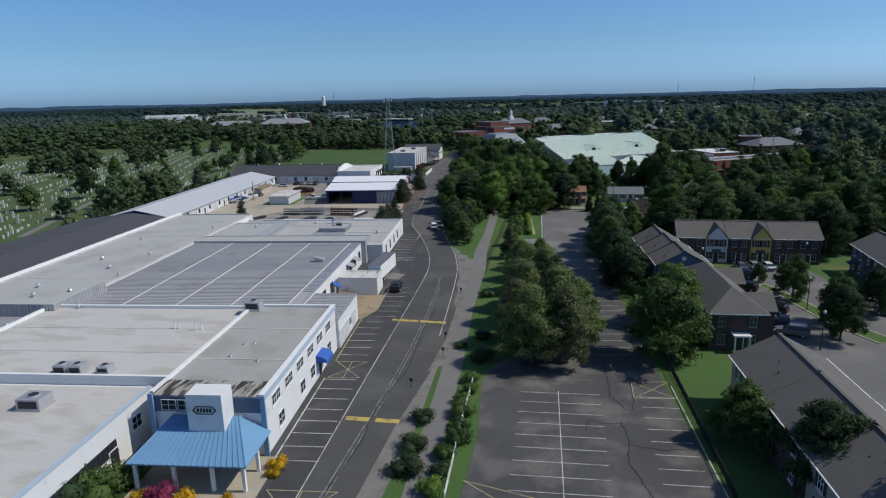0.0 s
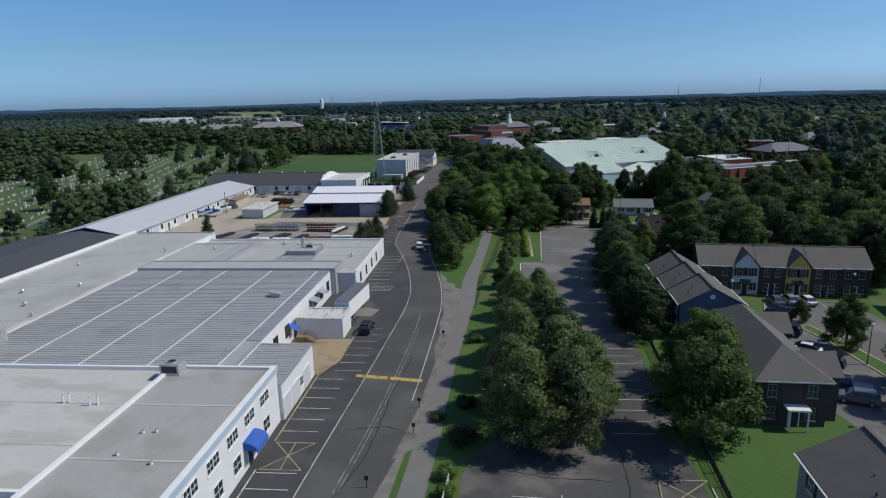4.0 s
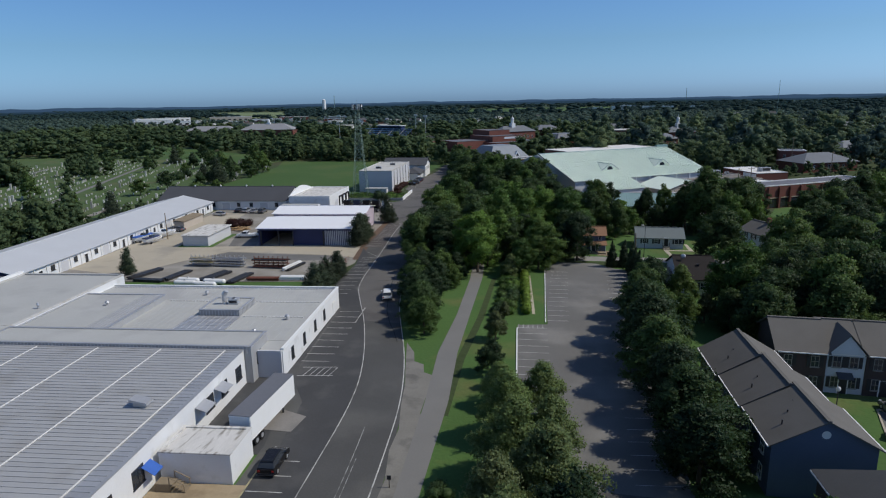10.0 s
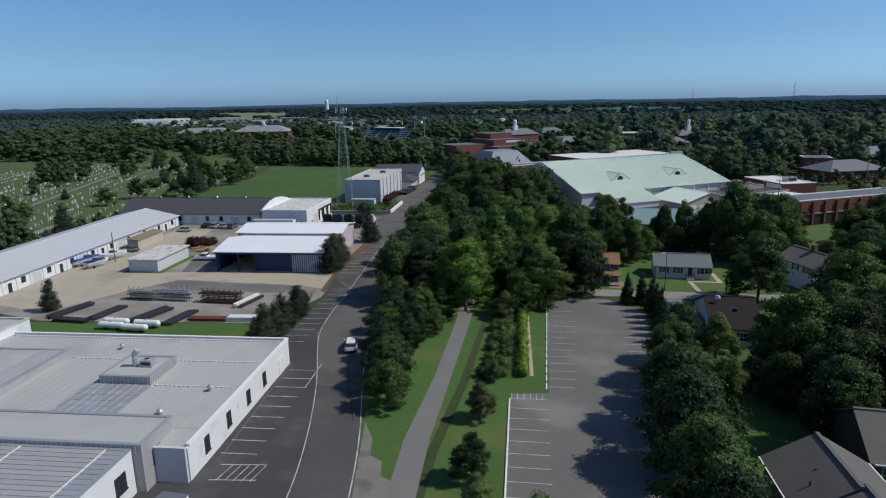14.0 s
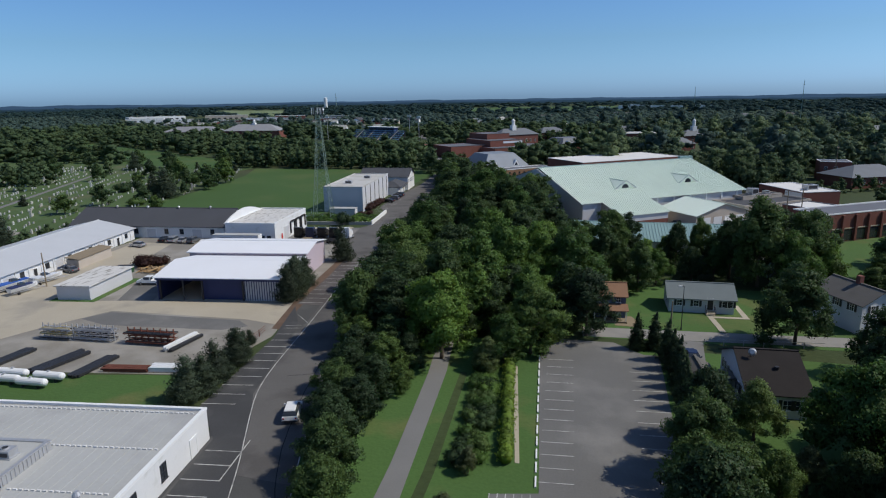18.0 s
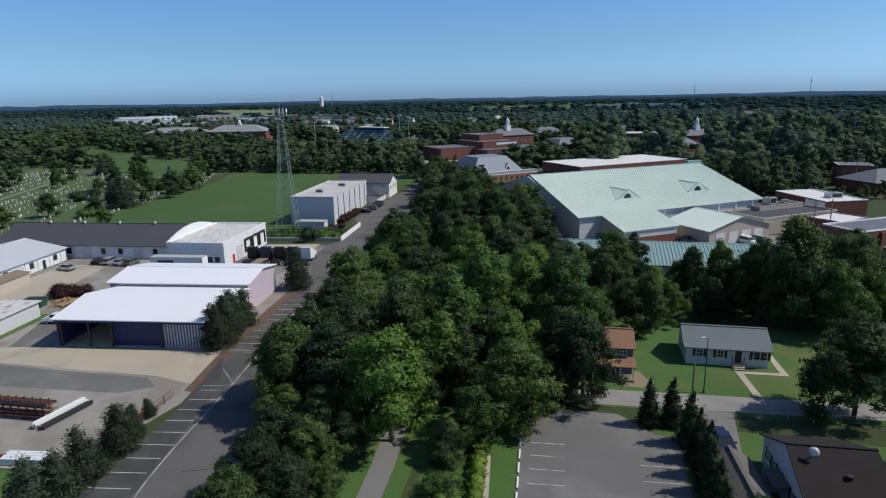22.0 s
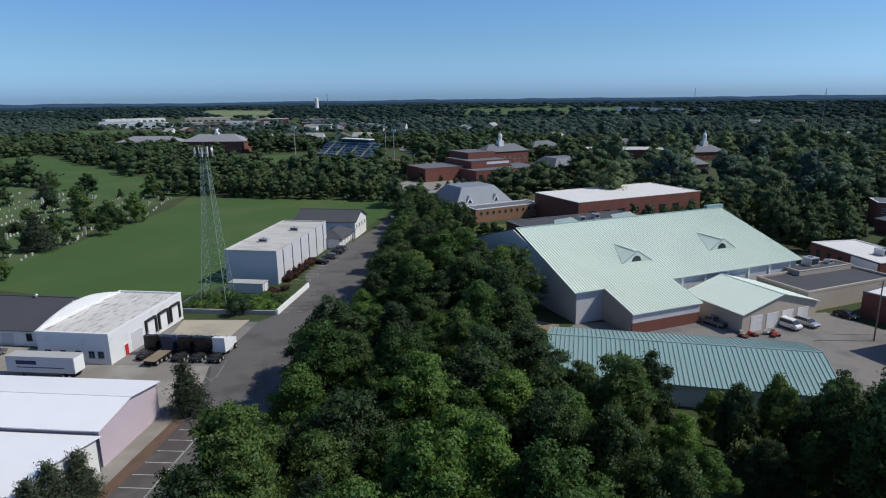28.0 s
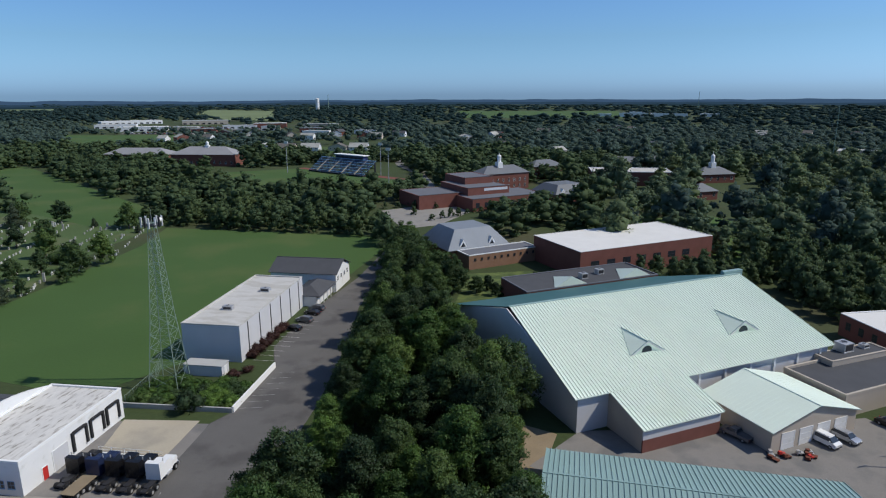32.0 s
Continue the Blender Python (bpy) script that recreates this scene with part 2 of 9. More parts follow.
NAVY = surf("navy steel cladding", (0.03, 0.04, 0.115), 0.5, 0.12, 0.3, 4.0)
PINKISH = surf("pinkish grey steel cladding", (0.52, 0.44, 0.5), 0.6, 0.05, 0.3, 4.0)
GREEN_METAL = surf("pale green standing-seam steel", (0.74, 0.83, 0.72), 0.45, 0.05, 0.12, 3.0, rand=0.02)
TEAL_METAL = surf("blue-green standing-seam steel", (0.25, 0.37, 0.36), 0.4, 0.06, 0.15, 3.0, rand=0.03)
BEIGE = surf("beige block wall", (0.46, 0.40, 0.34), 0.85, 0.07, 0.4, 5.0)
BRICK = surf("red brick", (0.19, 0.074, 0.058), 0.9, 0.18, 0.4, 12.0)
BRICK_DARK = surf("dark brown brick", (0.075, 0.055, 0.052), 0.9, 0.16, 0.4, 12.0)
BLUE_METAL = surf("light blue steel roof", (0.16, 0.32, 0.50), 0.5, 0.06, 0.3, 4.0, rand=0.03)
BLUE_TRIM = surf("blue painted trim", (0.2, 0.34, 0.5), 0.6, 0.06, 0.3, 4.0)
FASCIA = surf("faded blue roof edge", (0.42, 0.5, 0.58), 0.6, 0.1, 0.4, 4.0)
BLUE_WALL = surf("slate blue siding", (0.10, 0.13, 0.2), 0.8, 0.08, 0.4, 6.0)
YELLOW_WALL = surf("yellow siding", (0.55, 0.42, 0.12), 0.8, 0.08, 0.4, 6.0)
PALE_SIDING = surf("pale siding", (0.6, 0.62, 0.66), 0.8, 0.06, 0.4, 6.0)
TAN_SIDING = surf("taupe siding", (0.33, 0.31, 0.29), 0.8, 0.07, 0.4, 6.0)
TRIM = surf("white trim", (0.78, 0.78, 0.77), 0.6, 0.04, 1.0, 8.0)
DARK_METAL = surf("dark steel", (0.05, 0.05, 0.055), 0.5, 0.15, 1.0, 8.0, metal=0.4)
RUST = surf("rusty red steel", (0.16, 0.055, 0.035), 0.8, 0.25, 1.0, 9.0)
STEEL = surf("galvanised lattice steel", (0.29, 0.37, 0.30), 0.5, 0.1, 1.0, 8.0, metal=0.3)
WOOD = surf("weathered timber", (0.24, 0.19, 0.13), 0.9, 0.2, 0.6, 9.0)
WOOD_FRESH = surf("sawn timber", (0.45, 0.30, 0.16), 0.85, 0.2, 0.8, 9.0)
BARK = surf("bark", (0.10, 0.078, 0.058), 0.95, 0.25, 0.8, 9.0, world_space=False)
STONE = surf("headstone granite", (0.4, 0.4, 0.37), 0.8, 0.1, 0.2, 3.0, island=0.35)
GLASS = surf("window glass", (0.03, 0.036, 0.045), 0.08, 0.1, 0.5, 3.0, spec=0.6)
TYRE = surf("tyre rubber", (0.02, 0.02, 0.021), 0.8, 0.1, 2.0, 9.0)
RUBBER = surf("black dock seal", (0.025, 0.025, 0.027), 0.8, 0.1, 2.0, 9.0)
RED_PAINT = surf("red paint", (0.5, 0.035, 0.03), 0.6, 0.08, 1.0, 8.0)
TARP = surf("bright blue awning cloth", (0.04, 0.12, 0.42), 0.7, 0.12, 0.8, 6.0)
LAMP_HEAD = surf("pale lamp head", (0.6, 0.6, 0.58), 0.5, 0.05, 1.0, 8.0)


def leaves(name, base, island=0.24, rand=0.28, second=None):
    return surf(name, base, 0.6, 0.1, 0.3, 2.0, rand=rand, island=island, world_space=not rand, leaf=True, spec=0.3, second=second)


LEAF = leaves("broad leaves", (0.050, 0.092, 0.040), second=(0.094, 0.150, 0.038))
LEAF_LIGHT = leaves("light green leaves", (0.075, 0.15, 0.04), second=(0.125, 0.21, 0.042))
LEAF_WILLOW = leaves("grey-green willow leaves", (0.165, 0.2, 0.09), second=(0.13, 0.19, 0.06))
LEAF_PINE = leaves("dark conifer needles", (0.036, 0.062, 0.027))
LEAF_CEDAR = leaves("blue-green cedar needles", (0.06, 0.085, 0.05))
LEAF_PLUM = leaves("dark purple leaves", (0.075, 0.035, 0.03))
LEAF_HEDGE = leaves("bright hedge leaves", (0.2, 0.31, 0.045))
LEAF_YELLOW = leaves("yellow blossom", (0.55, 0.36, 0.02))
LEAF_PINK = leaves("pink blossom", (0.28, 0.04, 0.11))
LEAF_FAR = surf("far woodland leaves", (0.064, 0.108, 0.060), 0.7, 0.2, 0.045, 0.5, island=0.12, leaf=True, spec=0.2, second=(0.118, 0.162, 0.055))
LEAF_OAK = surf("broad oak leaves", (0.096, 0.150, 0.098), 0.7, 0.2, 0.045, 0.5, island=0.14, leaf=True, spec=0.2, second=(0.160, 0.212, 0.100))
LEAF_LINDEN = surf("pale linden leaves", (0.126, 0.180, 0.094), 0.7, 0.2, 0.045, 0.5, island=0.14, leaf=True, spec=0.2, second=(0.195, 0.246, 0.104))
# two bluish leaf colours with the haze of distance painted in
LEAF_HAZE = surf("blue-green leaves with painted haze", (0.072, 0.116, 0.104), 0.75, 0.2, 0.045, 0.5, island=0.14, leaf=True, spec=0.15, second=(0.100, 0.148, 0.108))
LEAF_HORIZON = surf("dark far leaves with painted blue haze", (0.042, 0.078, 0.074), 0.8, 0.25, 0.006, 0.1, island=0.1, leaf=True, spec=0.1)

# ---------------------------------------------------------------- shapes
class Shape:
    """Points and faces of one mesh, put together from simple solids."""

    def __init__(self):
        self.v, self.f = [], []

    def add(self, pts, faces):
        k = len(self.v)
        self.v += [tuple(p) for p in pts]
        self.f += [tuple(i + k for i in f) for f in faces]
        return self

    def box(self, x0, y0, z0, x1, y1, z1):
        return self.add([(x0, y0, z0), (x1, y0, z0), (x1, y1, z0), (x0, y1, z0), (x0, y0, z1), (x1, y0, z1), (x1, y1, z1), (x0, y1, z1)],
                        [(0, 3, 2, 1), (4, 5, 6, 7), (0, 1, 5, 4), (1, 2, 6, 5), (2, 3, 7, 6), (3, 0, 4, 7)])

    def prism(self, poly, z0, z1):
        n = len(poly)
        return self.add([(x, y, z0) for x, y in poly] + [(x, y, z1) for x, y in poly],
                        [tuple(range(n - 1, -1, -1)), tuple(range(n, 2 * n))] + [(i, (i + 1) % n, n + (i + 1) % n, n + i) for i in range(n)])

    def sheet(self, poly, z):
        return self.add([(x, y, z) for x, y in poly], [tuple(range(len(poly)))])

    def slab(self, pts, t):
        """A plate: its top face, and the same face t lower."""
        n = len(pts)
        low = [(x, y, z - t) for x, y, z in pts]
        return self.add(list(pts) + low, [tuple(range(n)), tuple(range(2 * n - 1, n - 1, -1))] + [(i, n + i, n + (i + 1) % n, (i + 1) % n) for i in range(n)])

    def tube(self, p, q, r, n=6, r2=None):
        p, q = Vector(p), Vector(q)
        d = (q - p).normalized()
        a = d.orthogonal().normalized()
        b = d.cross(a)
        r2 = r if r2 is None else r2
        pts = []
        for c, k in ((p, r), (q, r2)):
            for i in range(n):
                w = 2 * math.pi * i / n
                pts.append(c + k * (math.cos(w) * a + math.sin(w) * b))
        return self.add(pts, [(i, (i + 1) % n, n + (i + 1) % n, n + i) for i in range(n)] + [tuple(range(n - 1, -1, -1)), tuple(range(n, 2 * n))])

    def strip(self, line, half, z):
        """A flat band along a line."""
        pts = [Vector((*p, 0)) for p in line]
        left, right = [], []
        for i, p in enumerate(pts):
            d = (pts[min(i + 1, len(pts) - 1)] - pts[max(i - 1, 0)]).normalized()
            s = Vector((-d.y, d.x, 0)) * half
            left.append((p.x + s.x, p.y + s.y, z))
            right.append((p.x - s.x, p.y - s.y, z))
        n = len(pts)
        return self.add(right + left, [(i, i + 1, n + i + 1, n + i) for i in range(n - 1)])

    def ball(self, c, r, rz=None, rings=4, seg=7, wob=0.0, rng=random):
        rz = rz or r
        pts, faces = [], []
        for i in range(rings + 1):
            ph = math.pi * i / rings
            for j in range(seg):
                th = 2 * math.pi * j / seg
                k = 1 + wob * (rng.random() - 0.5)
                pts.append((c[0] + k * r * math.sin(ph) * math.cos(th), c[1] + k * r * math.sin(ph) * math.sin(th), c[2] + k * rz * math.cos(ph)))
        for i in range(rings):
            for j in range(seg):
                a, b = i * seg + j, i * seg + (j + 1) % seg
                faces.append((a, a + seg, b + seg, b))
        return self.add(pts, faces)

    def mesh(self, name, material):
        me = bpy.data.meshes.new(name)
        me.from_pydata(self.v, [], self.f)
        me.materials.append(material)
        return me


def part(name, shape, material, parent=None, label="", at=None):
    """One mesh object under a thing or a part. shape: a Shape, or a mesh that is shared."""
    ob = new(name, shape.mesh(name, material) if isinstance(shape, Shape) else shape)
    ob.parent = parent
    if at is not None:
        ob.matrix_basis = at
    return tagged(ob, label)


def thing(name, x, y, rz=0, z=0, label="", category="", group="", kind=""):
    ob = new(name)
    ob.matrix_basis = pose(x, y, z, 0, 0, rz)
    return tagged(ob, label, category, group, kind)


def solid(name, shape, material, label="", category="", group="", kind="", at=None):
    """A thing or a piece of the setting that is one mesh."""
    return tagged(part(name, shape, material, None, "", at), label, category, group, kind)


RNG = random.Random(7)

# ---------------------------------------------------------------- ground, roads, lots
def turned(ox, oy, deg):
    c, s = math.cos(radians(deg)), math.sin(radians(deg))
    return lambda u, v: (ox + c * u - s * v, oy + s * u + c * v)


FX, FY, FR = -27.6, 56.5, 6.5                       # factory frame: south-east corner of its office
fac = turned(FX, FY, FR)

g = Shape()
nx = [-5000, -2500, -1200, -600, -300, -150, 0, 150, 300, 600, 1200, 2500, 5000]
for i in range(len(nx) - 1):
    for j in range(len(nx) - 1):
        g.sheet([(nx[i], nx[j]), (nx[i + 1], nx[j]), (nx[i + 1], nx[j + 1]), (nx[i], nx[j + 1])], 0)
solid("ground", g, GROUND, "uneven dark green ground reaching the horizon", "ground", kind="structure")


def flat(name, poly, z, material, label, category="pavement"):
    return solid(name, Shape().prism(poly, -0.2, z), material, label, category, kind="structure")


flat("lawn", [(-26, 40), (30, 40), (30, 90), (24, 140), (60, 150), (60, 200), (2, 202), (-50, 200), (-44, 175)], 0.02, GRASS, "green lawn around the lots and the footpath", "lawn")
flat("lawn_houses", [(0, 204.9), (75, 207), (75, 236), (0, 236)], 0.02, GRASS, "mown green lawn round the small houses", "lawn")
flat("lawn_townhouses", [(12, -30), (110, -30), (110, 150), (13, 150), (14.5, 112), (18, 58)], 0.035, GRASS, "green lawn between townhouses and fence", "lawn")
flat("field", [(-98, 288), (-152, 294), (-162.6, 318), (-166.6, 352), (-174.6, 405), (-187, 438), (-92, 442), (-77, 430), (-77, 356), (-84, 350), (-86, 312)], 0.02, FIELD, "wide mown green playing field", "field")
flat("cemetery_lawn", [(-128, 60), (-420, 120), (-420, 470), (-192, 470), (-188, 400), (-160, 318), (-150, 290), (-146, 270), (-133, 160)], 0.015, DRY_GRASS, "dry green cemetery lawn", "lawn")
flat("far_lawn", [(-215, 430), (-340, 480), (-480, 560), (-470, 640), (-370, 575), (-280, 515), (-210, 470)], 0.02, FIELD, "green clearing beyond the tree line", "field")

ROAD_W = [(-24, -60), (-24.5, 20), (-26, 56), (-28.4, 78), (-31.1, 97.6), (-33, 118), (-38, 137), (-42.5, 166), (-48, 170), (-50, 195), (-53.8, 212), (-55.5, 232), (-57.5, 246),
          (-64.5, 262), (-67, 284), (-65.2, 289), (-66.8, 309), (-72.5, 320), (-74.5, 345), (-73, 380), (-76, 420)]
ROAD_E = [(-14, -60), (-15.6, 30), (-15.8, 64), (-14.8, 79), (-15.8, 99), (-17.6, 112), (-20.2, 130), (-24.3, 145.3), (-28.6, 158), (-31.6, 168), (-34.6, 182), (-36.6, 197), (-39.5, 213), (-43.5, 236),
          (-47, 262), (-50.5, 296), (-56.5, 328), (-62.5, 352), (-65, 380), (-69, 420)]
flat("road", ROAD_E + ROAD_W[::-1], 0.04, ASPHALT, "patched grey asphalt street with parking bays", "road")
ASPHALT_BROWN = surf("brownish weathered asphalt", (0.122, 0.116, 0.112), 0.92, 0.2, 0.12, 6.0, 0.01, stain=(0.088, 0.083, 0.081), stain_at=0.57, stain_scale=0.14)
BAY_BROWN = surf("reddish-brown bay asphalt", (0.088, 0.077, 0.075), 0.92, 0.22, 0.2, 6.0, 0.01, stain=(0.115, 0.104, 0.1), stain_at=0.58, stain_scale=0.2)
flat("road_north", [q for q in ROAD_E if q[1] > 150] + [(-76, 420), (-73, 380), (-74.4, 345), (-72.3, 320), (-66.6, 309), (-65, 289), (-66.8, 284), (-64.2, 262), (-53.4, 243), (-49.0, 212), (-46.0, 192), (-43.0, 176), (-35.2, 158.5)], 0.052, ASPHALT_BROWN, "brownish weathered northern part of the street", "road")
flat("bays_north", [(-48.4, 212.2), (-53.9, 212.4), (-55.4, 232), (-57.4, 246), (-53.2, 243.4), (-50.9, 228)], 0.056, BAY_BROWN, "reddish-brown parking bays beside the warehouse", "parking")
flat("parking_strip", [fac(0.05, -12), fac(0.05, 28.6), fac(0.5, 29), fac(0.5, 41), fac(3.5, 60), fac(2.6, 72), fac(-1.0, 79), fac(-1.9, 109), (-48, 172), (-50, 195), (-53.6, 211), (-48.2, 201), (-45.2, 186), (-43, 176),
                       (-40, 170), (-35, 158), (-29.5, 142), (-27, 128), (-25.5, 112), (-24.6, 98), (-23.4, 77), (-22, 56), (-21, 44)], 0.06, ASPHALT_NEW, "darker asphalt of the parking bays", "parking")
flat("wall_apron", [fac(-7.5, 59.8), fac(2, 59.8), fac(0, 80), fac(-1, 111), fac(-7.5, 111)], 0.034, ASPHALT_NEW, "dark asphalt along the factory wall", "pavement")
flat("footpath", [(-9.2, 52), (-11.4, 83), (-13.2, 102), (-14.9, 131.6), (-16.7, 147.4), (-17.7, 164.5), (-19, 187.6), (-20.6, 202), (-23.2, 202), (-21.5, 187), (-20, 164), (-19.6, 146.8), (-17.8, 131), (-15.4, 102),
                  (-13.8, 79.4), (-11.9, 52), (-10, 20), (-7, 20)], 0.05, PATHWAY, "narrow grey footpath beside the street", "path")
flat("lot_south", [(-6.4, 40), (-6.5, 64), (-7.2, 70), (-7.9, 77.6), (-7.2, 81.5), (-3.5, 88.5), (-2.2, 116), (12, 116), (12.2, 112), (14.6, 84), (17.4, 58), (19, 40)], 0.045, ASPHALT_LOT, "long cracked dark asphalt parking lot", "parking")
flat("lot_north", [(-2.2, 116), (-2, 120), (-7, 138), (-8.8, 160.6), (-4, 161.6), (-6.4, 197), (-4.5, 203.2), (4.8, 203.2), (9, 199), (11.3, 199), (10.8, 180), (11, 160), (11.5, 140), (12, 116)], 0.045, ASPHALT_OLD, "long pale grey asphalt parking lot", "parking")
flat("shoulder", [(-25.3, 150), (-23.2, 146.4), (-22.3, 143.1), (-20.7, 142.2), (-20.0, 139.6), (-18.4, 138.8), (-17.9, 131.2), (-15.9, 104), (-14.2, 84), (-14.6, 80), (-15.6, 92), (-16.1, 100), (-16.4, 104.5), (-17.6, 109), (-17.8, 114), (-19.0, 119.5), (-19.2, 124), (-20.6, 130), (-21.6, 135.5), (-23.2, 141.5)], 0.043, SHOULDER, "dusty grey shoulder between street and footpath", "pavement")
flat("side_street", [(0, 205.2), (30, 206.8), (110, 212), (110, 216.5), (30, 211), (0, 209.6)], 0.05, SIDE_ASPHALT, "narrow pale side street past the houses", "road")
flat("roadside_strip", [(-16.1, 30), (-13.8, 30), (-13.6, 64), (-14.5, 80), (-14.9, 92), (-15.2, 79), (-16.0, 64)], 0.046, SHOULDER, "dusty grey strip beside the street", "pavement")
flat("sand_patch", [(5.4, 211.2), (8.6, 211.0), (9.4, 213.4), (8.4, 216.2), (6.6, 216.4), (5.2, 213.6)], 0.045, DIRT, "bare sandy patch on the lawn by the side street", "ground")
flat("townhouse_court", [(31.6, 100), (33, 112), (33.5, 128), (36, 138), (50, 139), (54, 120), (70, 118), (70, 100), (56, 88), (44, 72), (40, 50), (36, 50), (38, 80), (34, 92)], 0.05, ASPHALT_OLD, "grey asphalt court of the townhouses", "parking")
flat("yard_gravel", [(-53.5, 180), (-96, 174), (-118, 178), (-126, 262), (-60, 264), (-57, 232), (-53.5, 211), (-50.6, 196)], 0.03, GRAVEL, "grey gravel storage yard", "yard")
flat("yard_asphalt", [(-89.5, 197.5), (-86.7, 201.8), (-60.1, 201.9), (-57, 199.5), (-60.7, 197), (-82.8, 195.5)], 0.04, ASPHALT_OLD, "grey asphalt patch in the yard", "pavement")
flat("yard_drive", [(-97, 224), (-90.5, 208), (-83.5, 209.5), (-88, 224)], 0.043, ASPHALT_OLD, "grey asphalt drive beside the warehouse", "pavement")
flat("mulch_strip", [(-50.8, 199), (-52.8, 213), (-54.8, 232), (-56.8, 246), (-58.8, 246), (-57.4, 232), (-55.0, 213.2), (-52.4, 199.2)], 0.055, surf("brown bark mulch", (0.13, 0.085, 0.06), 0.95, 0.3, 0.5, 6.0, 0.02), "strip of brown bark mulch along the bays", "ground")
flat("yard_concrete", [(-50.2, 200.6), (-59.2, 202.6), (-87, 202.4), (-93, 192), (-99, 178), (-116, 181), (-123, 255), (-112, 256), (-104, 224), (-95, 207), (-87, 208.6), (-55, 212.2)], 0.05, CONCRETE, "pale concrete drive through the yard", "pavement")
flat("yard_lawn", [(-52, 170.5), (-100, 165.5), (-100, 172.5), (-77, 175.6), (-53, 180)], 0.045, GRASS, "strip of green lawn behind the factory", "lawn")
flat("truck_yard", [(-84, 258.5), (-62, 262), (-67, 284), (-86, 281)], 0.05, YARD, "dusty grey truck yard beside the loading docks", "parking")
flat("dock_pad", [(-80, 272), (-68, 272.8), (-69.3, 284.6), (-83.4, 282)], 0.08, CONCRETE, "pale concrete loading pad", "pavement")
flat("service_yard", [(-8, 283), (0, 296), (23, 302), (52, 312), (62, 300), (44, 262), (38, 262)], 0.04, YARD, "dusty grey service yard between the halls", "yard")
flat("campus_lot", [(-66, 470), (-80, 458), (-104, 500), (-75, 532), (-58, 505)], 0.05, SIDE_ASPHALT, "pale parking lot by the campus", "parking")

# ---------------------------------------------------------------- trees
def crown_arrays(lobes, n, size, seed, droop=0.0, core=0.78, rings=5, spray=1.5, per=9, rough=0.7):
    """A crown as points, normals and faces: uneven inner lumps, and many small leaves in sprays over the lobes, shaded with the
    round of the crown. lobes: x, y, z, radius, height radius."""
    rng = np.random.default_rng(seed)
    pr = random.Random(seed)
    s = Shape()
    nrm_core = []
    for x, y, z, r, rz in lobes:
        k0 = len(s.v)
        s.ball((x, y, z), r * core, rz * core, rings, rings + 3, 0.4, pr)
        q = np.array(s.v[k0:]) - np.array([x, y, z])
        nrm_core.append(q / np.array([r * r, r * r, rz * rz]))
    lob_all = np.array(lobes)
    mid = np.average(lob_all[:, :3], axis=0, weights=lob_all[:, 3] ** 2)
    w = np.array([r * r for *_, r, _ in lobes])
    m = max(12, n // per)                         # sprays of leaves
    pick = rng.choice(len(lobes), m, p=w / w.sum())
    lob = lob_all[pick]
    d = rng.normal(size=(m, 3))
    d[:, 2] = d[:, 2] * 0.9 + 0.25
    d /= np.linalg.norm(d, axis=1)[:, None]
    k = rng.uniform(0.6, 1.12, (m, 1)) + 0.25 * (rng.random((m, 1)) > 0.9)
    c = lob[:, :3] + d * k * np.stack([lob[:, 3], lob[:, 3], lob[:, 4]], 1)
    which = rng.integers(m, size=n)
    d = d[which]
    c = c[which] + rng.normal(size=(n, 3)) * size * spray * np.array([1.0, 1.0, 0.6])
    nrm = d + rng.normal(size=(n, 3)) * rough
    nrm /= np.linalg.norm(nrm, axis=1)[:, None]
    a = np.cross(nrm, rng.normal(size=(n, 3)))
    a /= np.linalg.norm(a, axis=1)[:, None]
    if droop:
        a = a * (1 - droop) + np.array([0, 0, -1.0]) * droop
        a /= np.linalg.norm(a, axis=1)[:, None]
    b = np.cross(nrm, a)
    b /= np.linalg.norm(b, axis=1)[:, None] + 1e-6
    sz = size * rng.uniform(0.6, 1.4, (n, 1))
    la = sz * (1.4 if droop else 1.0)
    p = np.stack([c - a * la, c - b * sz * 0.75 + a * la * 0.7, c + b * sz * 0.75 + a * la * 0.5], 1)
    turn = np.einsum("ij,ij->i", np.cross(p[:, 1] - p[:, 0], p[:, 2] - p[:, 0]), d) < 0
    p[turn] = p[turn][:, ::-1]
    out = c - mid
    out /= np.linalg.norm(out, axis=1)[:, None] + 1e-6
    soft = 0.4 * d + 0.25 * out + 0.75 * nrm
    soft /= np.linalg.norm(soft, axis=1)[:, None] + 1e-6
    ncore = np.concatenate(nrm_core)
    ncore /= np.linalg.norm(ncore, axis=1)[:, None] + 1e-6
    base = len(s.v)
    v = np.concatenate([np.array(s.v), p.reshape(-1, 3)])
    f = s.f + [(base + 3 * i, base + 3 * i + 1, base + 3 * i + 2) for i in range(n)]
    return v, np.concatenate([ncore, np.repeat(soft, 3, 0)]), f


def leafy(name, v, nv, f, material):
    me = bpy.data.meshes.new(name)
    me.from_pydata(v.tolist(), [], f, shade_flat=False)
    me.normals_split_custom_set_from_vertices(nv.tolist())
    me.materials.append(material)
    return me


def leaf_mesh(name, lobes, n, size, material, seed, **more):
    return leafy(name, *crown_arrays(lobes, n, size, seed, **more), material)


